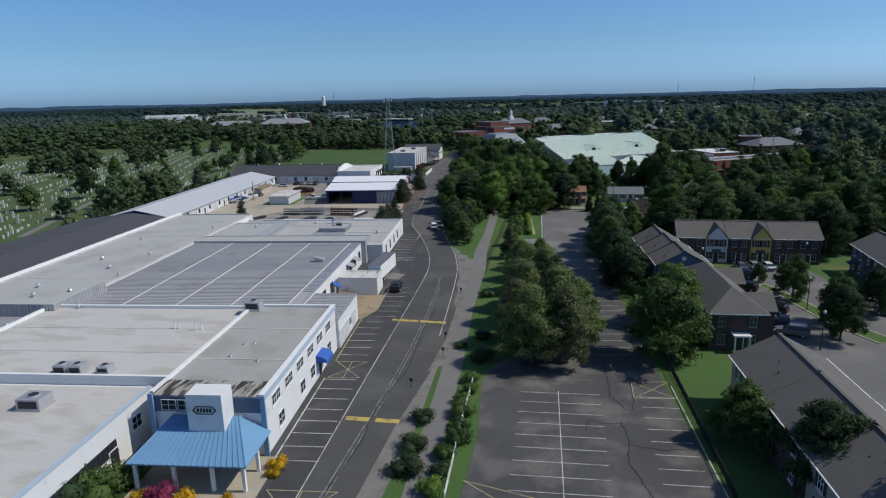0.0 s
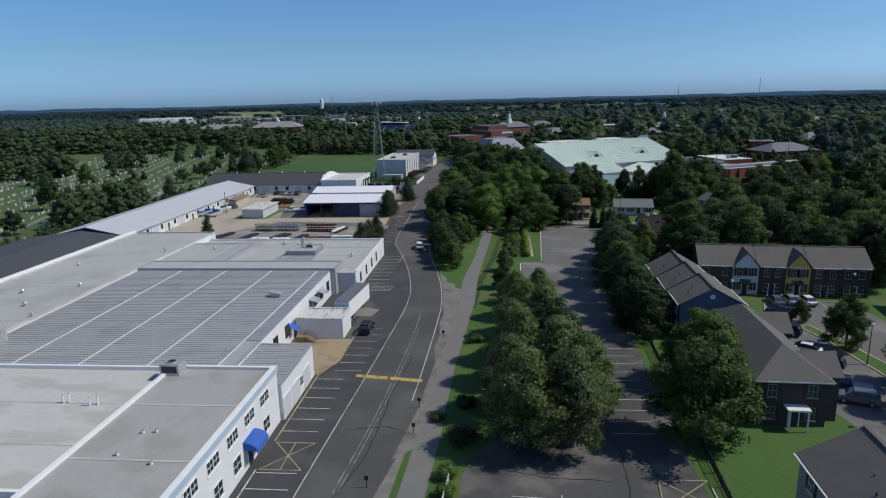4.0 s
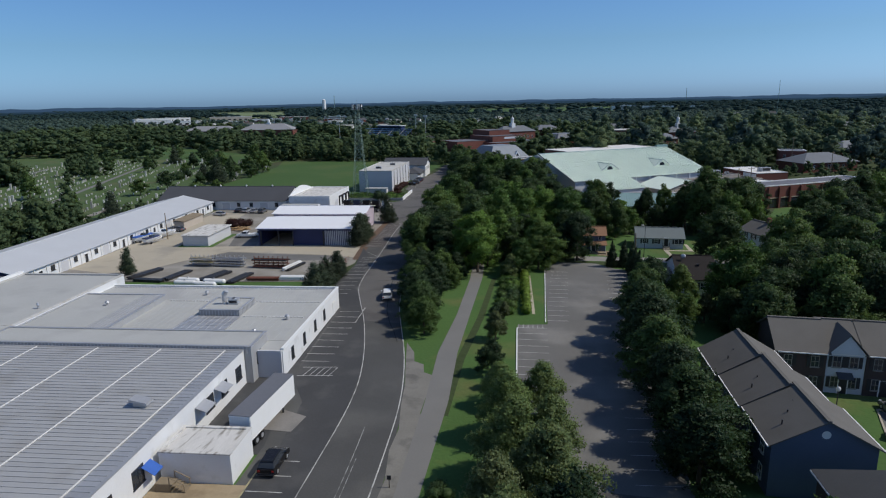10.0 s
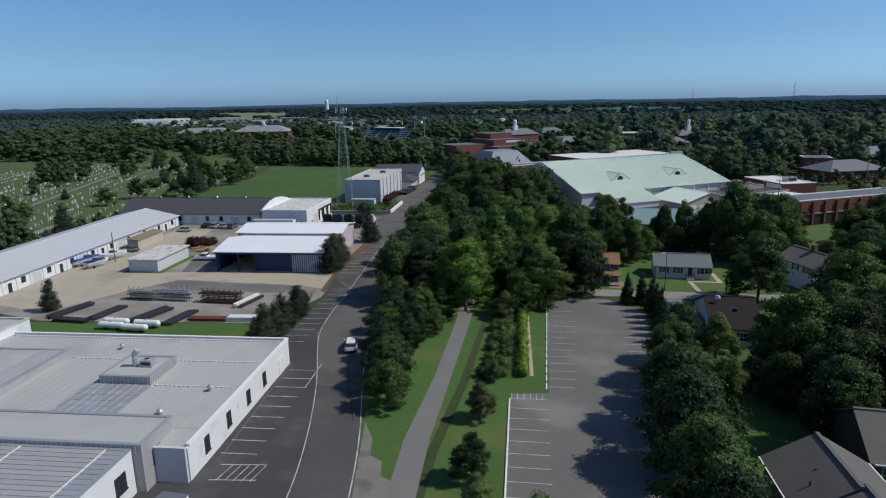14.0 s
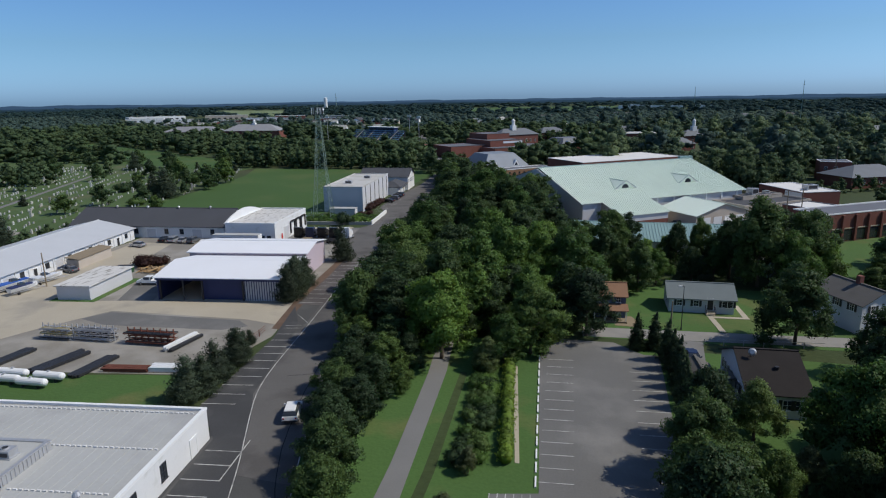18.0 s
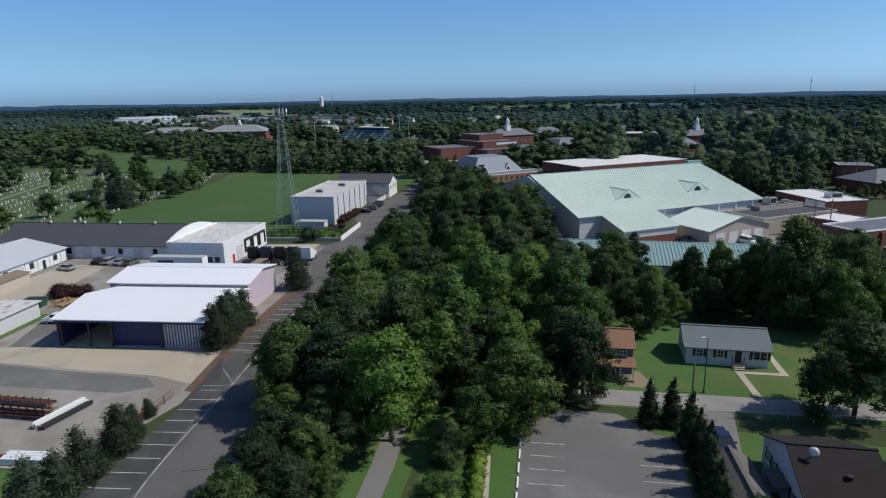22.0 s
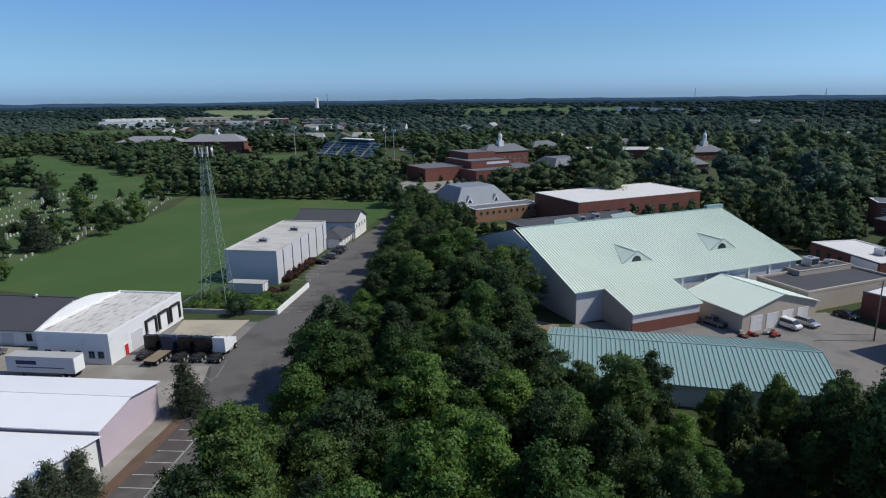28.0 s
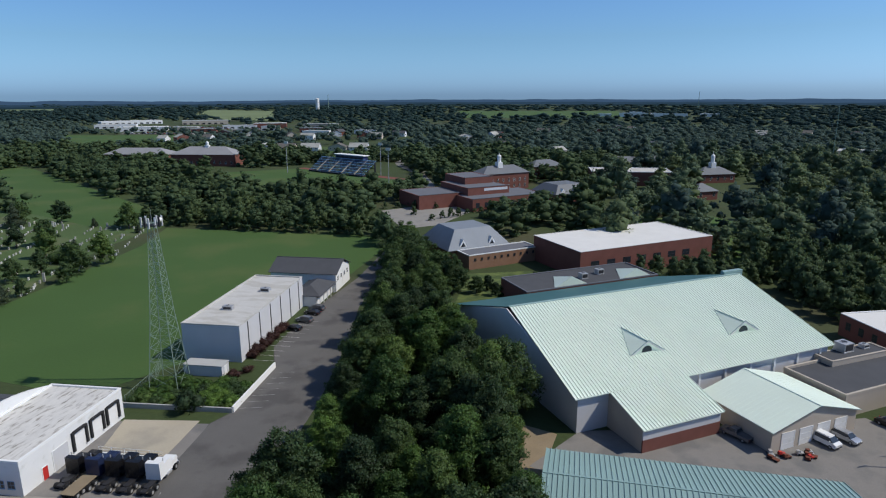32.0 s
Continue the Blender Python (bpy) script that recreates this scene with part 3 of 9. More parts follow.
def broad_lobes(seed, r, h, n=26, small=0.2):
    """An uneven crown: one inner mass, and smaller lumps set round it at all heights, some standing out beyond the rest."""
    pr = random.Random(seed)
    out = [(0, 0, h * 0.58, r * 0.56, h * 0.26)]
    lean, lift = pr.uniform(0, 6.28), pr.uniform(0.48, 0.62)
    for i in range(n):
        w = i * 2.4 + pr.uniform(-0.7, 0.7)
        u = (i + 0.5) / n
        z = 0.2 + 0.77 * u + pr.uniform(-0.08, 0.08)
        q = r * (0.82 - 1.0 * max(0, z - lift) ** 1.3 * 1.9) * pr.uniform(0.55, 1.2) * (1 + 0.22 * math.cos(w - lean) + 0.12 * math.cos(3 * w + lean))
        k = r * (small + 0.17 * pr.random() ** 1.5)
        q = max(0, q - 0.25 * k)
        out.append((q * math.cos(w), q * math.sin(w), h * z - 0.4 * k, k, k * pr.uniform(0.65, 1.0)))
    return out


def trunk_mesh(seed, h, r, top=0.55, limbs=5, spread=2.6):
    pr = random.Random(seed)
    s = Shape()
    s.tube((0, 0, -0.3), (0.1, 0.05, h * top), r, 7, r * 0.5)
    for i in range(limbs):
        w = i * 2.4 + pr.random()
        z = h * (top - 0.25 + 0.05 * i)
        s.tube((0, 0, z), (spread * math.cos(w), spread * math.sin(w), z + h * (0.18 + 0.1 * pr.random())), r * 0.45, 5, r * 0.12)
    return s.mesh("trunk", BARK)


TREE = {}


def make_tree(kind, crown, trunk):
    TREE[kind] = (crown, trunk)


for i in range(6):
    make_tree("broad%d" % i, leaf_mesh("crown", broad_lobes(i, 5, 12, 44 + 3 * i, 0.12), 21000, 0.165, LEAF, i, core=0.5, spray=1.7, per=13), trunk_mesh(i, 12, 0.28))
for i in range(3):
    make_tree("light%d" % i, leaf_mesh("crown", broad_lobes(20 + i, 5, 12, 44, 0.12), 21000, 0.165, LEAF_LIGHT, 20 + i, core=0.5, spray=1.7, per=13), trunk_mesh(20 + i, 12, 0.28))
for i in range(3):
    make_tree("willow%d" % i, leaf_mesh("crown", broad_lobes(30 + i, 5, 12, 50, 0.1), 22000, 0.13, LEAF_WILLOW, 30 + i, droop=0.3, core=0.42, spray=2.4, per=14), trunk_mesh(30 + i, 12, 0.35))
for i in range(4):
    make_tree("mid%d" % i, leaf_mesh("crown", broad_lobes(40 + i, 5, 12, 26, 0.15), 4000, 0.3, LEAF, 40 + i, core=0.8, rings=4), trunk_mesh(40 + i, 12, 0.28))
for i in range(2):
    cone = [(0.12 * math.sin(k * 2), 0.12 * math.cos(k * 2), 0.35 + 0.62 * k, 1.25 * (1 - k / 10.3) ** 0.9 + 0.06, 0.75) for k in range(10)]
    make_tree("cypress%d" % i, leaf_mesh("crown", cone, 4500, 0.11, LEAF_PINE, 50 + i, droop=-0.5, core=0.85), trunk_mesh(50 + i, 2.0, 0.14, 0.9, 0))
for i in range(3):
    pr = random.Random(60 + i)
    ced = [(0.5 * pr.uniform(-1, 1), 0.5 * pr.uniform(-1, 1), 0.9 + 0.72 * k, (2.1 * (1 - k / 10.5) + 0.25) * pr.uniform(0.8, 1.15), 0.85) for k in range(9)]
    make_tree("cedar%d" % i, leaf_mesh("crown", ced, 9000, 0.12, LEAF_CEDAR, 60 + i, core=0.55, spray=2.2, per=16), trunk_mesh(60 + i, 7, 0.2, 0.8, 4, 1.2))
for i in range(3):
    sh = [(0.5 * math.cos(2.1 * k), 0.5 * math.sin(2.1 * k), 0.55 + 0.15 * (k % 2), 0.62, 0.55) for k in range(4)]
    m = (LEAF, LEAF_LIGHT, LEAF_PLUM)[i]
    make_tree("shrub%d" % i, leaf_mesh("crown", sh, 1800, 0.075, m, 70 + i, spray=2.0), trunk_mesh(70 + i, 0.6, 0.06, 0.9, 3, 0.3))
for name, m in (("yellow", LEAF_YELLOW), ("pink", LEAF_PINK)):
    sh = [(0.5 * math.cos(2.1 * k), 0.5 * math.sin(2.1 * k), 0.5, 0.55, 0.5) for k in range(4)]
    make_tree(name, leaf_mesh("crown", sh, 1600, 0.075, m, 80, spray=2.0), trunk_mesh(80, 0.5, 0.06, 0.9, 3, 0.3))


def tree(kind, x, y, s, sz=None, label="", category="tree", group="", name="tree"):
    crown, trunk = TREE[kind]
    root = new(name)
    root.matrix_basis = Matrix.LocRotScale((x, y, 0), Euler((0, 0, RNG.random() * 6.28)), (s, s, sz or s))
    tagged(root, label, category, group)
    part("trunk", trunk, None, root)
    part("crown", crown, None, root)
    return root


def inside(poly, x, y):
    hit = False
    for (ax, ay), (bx, by) in zip(poly, poly[1:] + poly[:1]):
        if (ay > y) != (by > y) and x < (bx - ax) * (y - ay) / (by - ay) + ax:
            hit = not hit
    return hit


def scatter(poly, gap, seed, clear=0.8):
    """Places in a polygon, none nearer to another than about the gap."""
    pr = random.Random(seed)
    xs, ys = [p[0] for p in poly], [p[1] for p in poly]
    got = []
    tries = int(9 * (max(xs) - min(xs)) * (max(ys) - min(ys)) / gap ** 2) + 10
    for _ in range(tries):
        x, y = pr.uniform(min(xs), max(xs)), pr.uniform(min(ys), max(ys))
        if inside(poly, x, y) and all((x - a) ** 2 + (y - b) ** 2 > (gap * clear) ** 2 for a, b in got):
            got.append((x, y))
    return got


def grove(poly, gap, kinds, smin, smax, seed, label, group):
    pr = random.Random(seed)
    for x, y in scatter(poly, gap, seed):
        s = pr.uniform(smin, smax)
        tree(pr.choice(kinds), x, y, s, s * pr.uniform(0.85, 1.12), label, "tree", group)


BROAD = ["broad0", "broad1", "broad2", "broad3", "broad4", "broad5"]
LIGHT = ["light0", "light1", "light2"]
MID = ["mid0", "mid1", "mid2", "mid3"]
LIGHT_SPOTS = (("light0", -15.5, 236, 0.8), ("light1", -8.5, 246, 0.9), ("light2", -5.6, 221.5, 0.75), ("light0", -18, 214, 0.85), ("light1", -23.5, 213, 0.8), ("light2", 1.0, 217, 0.7), ("light0", -17.5, 203, 0.95), ("light1", -9, 205.5, 0.85))
# wood between the street and the houses
grove([(-36.0, 196), (-29, 191), (-22.5, 196), (-20, 187), (-9, 189), (-7, 198), (-3, 204), (1, 204.5), (1.5, 214), (0, 226), (-1, 250), (-7, 266), (-9, 284), (-12, 298), (-20, 313), (-27, 322), (-40, 350), (-54, 352), (-48.5, 325), (-44, 290), (-41.5, 250), (-38, 222)], 6.9,
      BROAD * 2 + LIGHT * 2, 0.62, 1.25, 3, "tall leafy green tree in the roadside wood", "roadside wood")
grove([(-55, 352), (-42, 352), (-38, 372), (-58, 405), (-66, 420), (-63, 380)], 6.5, BROAD, 0.8, 1.1, 4, "tall leafy green tree beside the street", "roadside wood")
for k, x, y, s, h in (("broad3", 10.5, 231.5, 0.82, 0.86), ("broad0", 4, 236, 0.85, 0.95), ("light1", -1, 241, 0.9, 0.95), ("broad5", 5.5, 248, 0.95, 1.14), ("broad1", 0, 253, 0.8, 0.8), ("broad2", 9.0, 253, 0.8, 0.98), ("light0", 14.5, 237, 0.6, 0.6),
                      ("broad4", 19.5, 246.5, 0.62, 0.98), ("broad1", 24.2, 248, 0.62, 1.0), ("broad2", 22, 240.8, 0.55, 0.6), ("light2", 26.5, 241.5, 0.6, 0.7), ("broad3", 28.5, 247, 0.62, 0.85), ("broad5", 18, 253, 0.5, 0.6), ("light1", 12.8, 243, 0.66, 0.7)):
    tree(k, x, y, s, h, "leafy green tree behind the small houses", "tree", "trees behind the houses")
for x, y, s in ((-15, 283, 1.2), (-17, 296, 1.25), (-23, 306, 1.2), (-29, 318, 1.2), (-12, 273, 1.1), (-34, 330, 1.15)):
    tree(RNG.choice(BROAD), x, y, s * 0.9, s, "very tall leafy tree beside the sports hall", "tree", "roadside wood")
for k, x, y, s in LIGHT_SPOTS:
    tree(k, x, y, s, s, "bright yellow-green leafy tree in the roadside wood", "tree", "roadside wood")
# roadside trees east of the street
for x, y, s in ((-23.5, 154, 0.62), (-25, 159.5, 0.68), (-26.5, 164.5, 0.66), (-28.8, 168.5, 0.62), (-26, 171, 0.6), (-29.8, 174, 0.64), (-26.2, 177.5, 0.62), (-30.5, 180, 0.66), (-27, 184, 0.62), (-31.8, 186, 0.64), (-28, 190, 0.66), (-33, 191, 0.62), (-24.5, 187.5, 0.5), (-23.6, 180, 0.4)):
    tree(RNG.choice(BROAD), x, y, s, s * 0.88, "leafy green tree on the verge by the street", "tree", "verge trees")
# willows over the parking lot
for x, y, s in ((-2.0, 83.8, 0.95), (2.8, 84.6, 0.95), (-4.6, 90.5, 0.85), (1.0, 93, 0.98), (4.2, 92, 0.85), (-4, 99, 0.9), (0.8, 102, 0.9), (-5.6, 106, 0.78), (-1.5, 110, 0.86), (-5, 116, 0.8), (-1.6, 118, 0.74), (-6.6, 124, 0.7), (-3, 128, 0.66), (-8.4, 131.5, 0.5)):
    tree(RNG.choice(["willow0", "willow1", "willow2", "broad1"]), x, y, s, s * 0.95, "wispy grey-green tree over the parking lot", "tree", "lot trees")
for x, y, s in ((-10.7, 141.2, 0.42), (-9.4, 136.4, 0.3), (-11.7, 152.9, 0.4), (-11.5, 163.8, 0.24), (-13.2, 189, 0.42), (-11.2, 193, 0.5)):
    tree(RNG.choice(["willow0", "willow1", "broad3"]), x, y, s, s, "small leafy tree by the ditch", "tree", "ditch trees")
# tree row between lot and townhouses
for x, y, s in ((18.2, 87.6, 0.92), (19.6, 96, 0.6), (20.3, 102, 0.78), (13.4, 118.5, 0.74), (13.2, 125, 0.76), (12.6, 131.5, 0.78), (12.0, 138.5, 0.8), (11.6, 146.5, 0.88), (11.5, 155, 0.9), (11.8, 161, 0.66), (12.5, 168, 0.72), (14.6, 175, 0.7),
                (22.2, 67.2, 0.58), (26.5, 57.5, 0.8), (32, 49, 0.9)):
    tree(RNG.choice(BROAD), x - 0.9, y, s * RNG.uniform(1.05, 1.32), s * RNG.uniform(0.98, 1.16), "leafy green tree along the fence of the parking lot", "tree", "fence trees")
for x, y, s in ((41.5, 118, 0.62), (42, 98.5, 0.66), (44, 106, 0.62), (38.5, 128, 0.3), (52, 112, 0.6)):
    tree(RNG.choice(BROAD), x, y, s, s * 1.1, "young leafy tree on a traffic island", "tree", "court trees")
grove([(26, 153), (60, 151), (95, 160), (95, 204), (42, 202), (37, 186), (33, 174), (26, 158)], 6.4, BROAD * 2 + LIGHT, 0.85, 1.2, 6, "large leafy green tree behind the townhouses", "trees behind the townhouses")
grove([(61, 238), (73, 242), (84, 262), (78, 270), (68, 262)], 7.5, BROAD + LIGHT, 0.7, 1.0, 9, "large leafy tree before the brick arcade", "trees by the service yard")
for k, x, y, s, h in (("broad0", 34.3, 239, 1.3, 1.46), ("broad5", 43.6, 242.5, 1.1, 1.28), ("light0", 39.2, 234.5, 0.9, 1.0), ("broad3", 30, 244, 0.9, 1.15), ("broad4", 41.5, 251, 1.1, 1.2), ("broad1", 50.5, 259, 0.95, 1.02), ("broad2", 46, 250, 0.9, 1.1), ("light2", 47.3, 240.2, 0.62, 0.8), ("broad3", 33, 251, 0.9, 1.0)):
    tree(k, x, y, s, h, "large leafy tree beside the service yard", "tree", "trees by the service yard")
for k, x, y, s in (("broad0", 34, 177, 0.98), ("broad3", 38, 187, 0.95), ("broad1", 34, 168, 1.0), ("light1", 27.6, 169.3, 1.12), ("broad4", 24.5, 163, 0.62), ("broad5", 30, 160, 0.95), ("willow0", 19.0, 176.2, 0.6), ("willow1", 21.5, 166.5, 0.42), ("broad2", 18, 163, 0.5)):
    tree(k, x, y, s, s, "leafy garden tree behind the white house", "tree", "garden trees")
for k, x, y, s in (("broad1", 62, 245, 1.15), ("broad4", 60, 234, 1.05), ("broad0", 72, 259, 1.15), ("light0", 67, 246, 1.0), ("broad2", 56, 226, 0.95), ("broad5", 81, 274, 1.0), ("broad3", 66, 230, 1.1), ("broad0", 86, 276, 1.2), ("light2", 94, 284, 1.1), ("broad1", 101, 291, 1.2), ("broad3", 78, 266, 1.1), ("broad4", 57, 240, 0.7), ("broad0", 52, 232, 0.6)):
    tree(k, x, y, s, s * 0.9, "large leafy tree before the brick arcade", "tree", "trees by the service yard")
tree("broad2", 32.2, 207.3, 1.06, 1.05, "leafy tree beside the narrow side street", "tree")

# ---------------------------------------------------------------- building parts
CACHE = {}
TURN = {"S": 0, "E": 90, "N": 180, "W": 270}


def cached(key, build):
    if key not in CACHE:
        CACHE[key] = build()
    return CACHE[key]


def lattice(xs, zs, y0, y1):
    """One connected frame: bars between the 1st and 2nd, 3rd and 4th line and so on, open cells between."""
    nx, nz = len(xs), len(zs)
    at = lambda i, j, k: (k * nz + j) * nx + i
    bar = lambda i, j: 0 <= i < nx - 1 and 0 <= j < nz - 1 and (i % 2 == 0 or j % 2 == 0)
    f = []
    for i in range(nx - 1):
        for j in range(nz - 1):
            if not bar(i, j):
                continue
            f += [(at(i, j, 0), at(i + 1, j, 0), at(i + 1, j + 1, 0), at(i, j + 1, 0)), (at(i, j, 1), at(i, j + 1, 1), at(i + 1, j + 1, 1), at(i + 1, j, 1))]
            for (a, b), (p, q) in (((i - 1, j), ((i, j + 1), (i, j))), ((i + 1, j), ((i + 1, j), (i + 1, j + 1))), ((i, j - 1), ((i, j), (i + 1, j))), ((i, j + 1), ((i + 1, j + 1), (i, j + 1)))):
                if not bar(a, b):
                    f.append((at(*q, 0), at(*p, 0), at(*p, 1), at(*q, 1)))
    return Shape().add([(x, y, z) for y in (y0, y1) for z in zs for x in xs], f)


def window(t, side, x, y, z, w, h, trim=TRIM, cross=True, name="window", sill=True):
    """A window on a wall of t: frame with bars, sill and pane. x, y: where its middle stands on the wall; z: its lower edge."""
    def frame_mesh():
        b = 0.055
        if cross:
            return lattice([-w / 2 - b, -w / 2, -0.018, 0.018, w / 2, w / 2 + b], [-b, 0, h / 2 - 0.02, h / 2 + 0.02, h, h + b], -0.07, 0.05).mesh("window", trim)
        return lattice([-w / 2 - b, -w / 2, w / 2, w / 2 + b], [-b, 0, h, h + b], -0.07, 0.05).mesh("window", trim)
    ob = part(name, cached(("win", w, h, trim.name, cross, sill), frame_mesh), None, t, "", pose(x, y, z, 0, 0, TURN[side]))
    if sill and w < 3 and z < 5:
        part("sill", cached(("sill", w, trim.name), lambda: Shape().box(-w / 2 - 0.14, -0.16, -0.14, w / 2 + 0.14, 0.05, -0.092).mesh("sill", trim)), None, ob)
    part("pane", cached(("pane", w, h), lambda: Shape().box(-w / 2, -0.035, 0, w / 2, 0.0, h).mesh("pane", GLASS)), None, ob)
    return ob


def door(t, side, x, y, w, h, material, name="door", z=0.0, ribs=0):
    def leaf():
        front = [(-0.05, 0)]
        for i in range(ribs):
            zz = h * (i + 1) / (ribs + 1)
            front += [(-0.05, zz - 0.03), (-0.075, zz - 0.03), (-0.075, zz + 0.03), (-0.05, zz + 0.03)]
        front += [(-0.05, h), (0.03, h), (0.03, 0)]
        m = len(front)
        return Shape().add([(-w / 2, a, b) for a, b in front] + [(w / 2, a, b) for a, b in front], [tuple(range(m - 1, -1, -1)), tuple(range(m, 2 * m))] + [(i, (i + 1) % m, m + (i + 1) % m, m + i) for i in range(m)]).mesh(name, material)
    ob = part(name, cached((name, w, h, material.name, ribs), leaf), None, t, "", pose(x, y, z, 0, 0, TURN[side]))
    part("door_frame", cached(("df", w, h), lambda: Shape().box(-w / 2 - 0.12, -0.08, 0, -w / 2, 0.04, h + 0.12).box(w / 2, -0.08, 0, w / 2 + 0.12, 0.04, h + 0.12).box(-w / 2, -0.08, h, w / 2, 0.04, h + 0.12).mesh("door_frame", TRIM)), None, ob)
    return ob


def walls(t, u0, v0, u1, v1, h, material, name="wall", z=0.0, th=0.3):
    """Four walls with thickness, butted end to end."""
    part(name, Shape().box(u0, v0, z, u1, v0 + th, h), material, t)
    part(name, Shape().box(u0, v1 - th, z, u1, v1, h), material, t)
    part(name, Shape().box(u0, v0 + th, z, u0 + th, v1 - th, h), material, t)
    part(name, Shape().box(u1 - th, v0 + th, z, u1, v1 - th, h), material, t)


def coping(t, u0, v0, u1, v1, z, material, w=0.4, up=0.3, sides="SNEW"):
    if "S" in sides:
        part("parapet", Shape().box(u0, v0, z, u1, v0 + w, z + up), material, t)
    if "N" in sides:
        part("parapet", Shape().box(u0, v1 - w, z, u1, v1, z + up), material, t)
    if "E" in sides:
        part("parapet", Shape().box(u1 - w, v0 + w, z, u1, v1 - w, z + up), material, t)
    if "W" in sides:
        part("parapet", Shape().box(u0, v0 + w, z, u0 + w, v1 - w, z + up), material, t)


def flat_block(name, u0, v0, u1, v1, h, wall, roof, label, at=None, rz=None, lip=0.3, trim=None, category="building", sides="SNEW"):
    ox, oy = at or (FX, FY)
    t = thing(name, ox, oy, FR if rz is None else rz, 0, label, category)
    walls(t, u0, v0, u1, v1, h, wall)
    part("roof", Shape().box(u0 + 0.3, v0 + 0.3, h - 0.35, u1 - 0.3, v1 - 0.3, h - 0.02), roof, t)
    coping(t, u0 - 0.06, v0 - 0.06, u1 + 0.06, v1 + 0.06, h, trim or TRIM, 0.42, lip, sides)
    return t


def ribbed(t, u0, v0, u1, v1, z, material, pitch=0.75, along="u", cols=1, name="roof_panel", rise=0.06, ribs=1):
    """Steel roof panels with raised ribs, laid side by side. along: the way the ribs run."""
    if along == "u":
        n = max(1, round((v1 - v0) / pitch))
        d, w = (v1 - v0) / n, (u1 - u0) / cols
    else:
        n = max(1, round((u1 - u0) / pitch))
        d, w = (u1 - u0) / n, (v1 - v0) / cols
    def panel():
        s = Shape()
        e = w - 0.05
        if along == "u":
            s.box(0, 0, -0.08, e, d, 0)
            for q in range(ribs):
                s.box(0, d * q / ribs, 0, e, d * q / ribs + 0.11, rise)
        else:
            s.box(0, 0, -0.08, d, e, 0)
            for q in range(ribs):
                s.box(d * q / ribs, 0, 0, d * q / ribs + 0.11, e, rise)
        return s.mesh(name, material)
    me = panel()
    for i in range(n):
        for k in range(cols):
            a, b = (u0 + k * w, v0 + i * d) if along == "u" else (u0 + i * d, v0 + k * w)
            part(name, me, None, t, "", pose(a, b, z))


def slope(t, name, pts, material, pitch, thick=0.14, rise=0.07, rib=0.09, piece="roof_panel", label=""):
    """A pitched roof plane (eave left, eave right, ridge right, ridge left) with its seams running from eave to ridge, each a piece of its own."""
    base = part(name, Shape().slab(pts, thick), material, t, label)
    if not pitch:
        return base
    a, b, c, d = (Vector(p) for p in pts)
    n = max(2, round((b - a).length / pitch))
    up = (b - a).cross(d - a).normalized()
    me = None
    ax = (b - a).normalized()
    same = ((c - b) - (d - a)).length < 0.02
    for i in range(n + 1):
        k = i / n
        p, q = a.lerp(b, k), d.lerp(c, k)
        if not same or me is None:
            run = q - p
            s = Shape()
            o = ax * rib / 2
            lo = [-o, o, run + o, run - o]
            s.add([v for v in lo] + [v + up * rise for v in lo], [(0, 3, 2, 1), (4, 5, 6, 7), (0, 1, 5, 4), (1, 2, 6, 5), (2, 3, 7, 6), (3, 0, 4, 7)])
            me = s.mesh("seam", material)
        part("seam", me, None, base, "", pose(p.x, p.y, p.z))
    return base


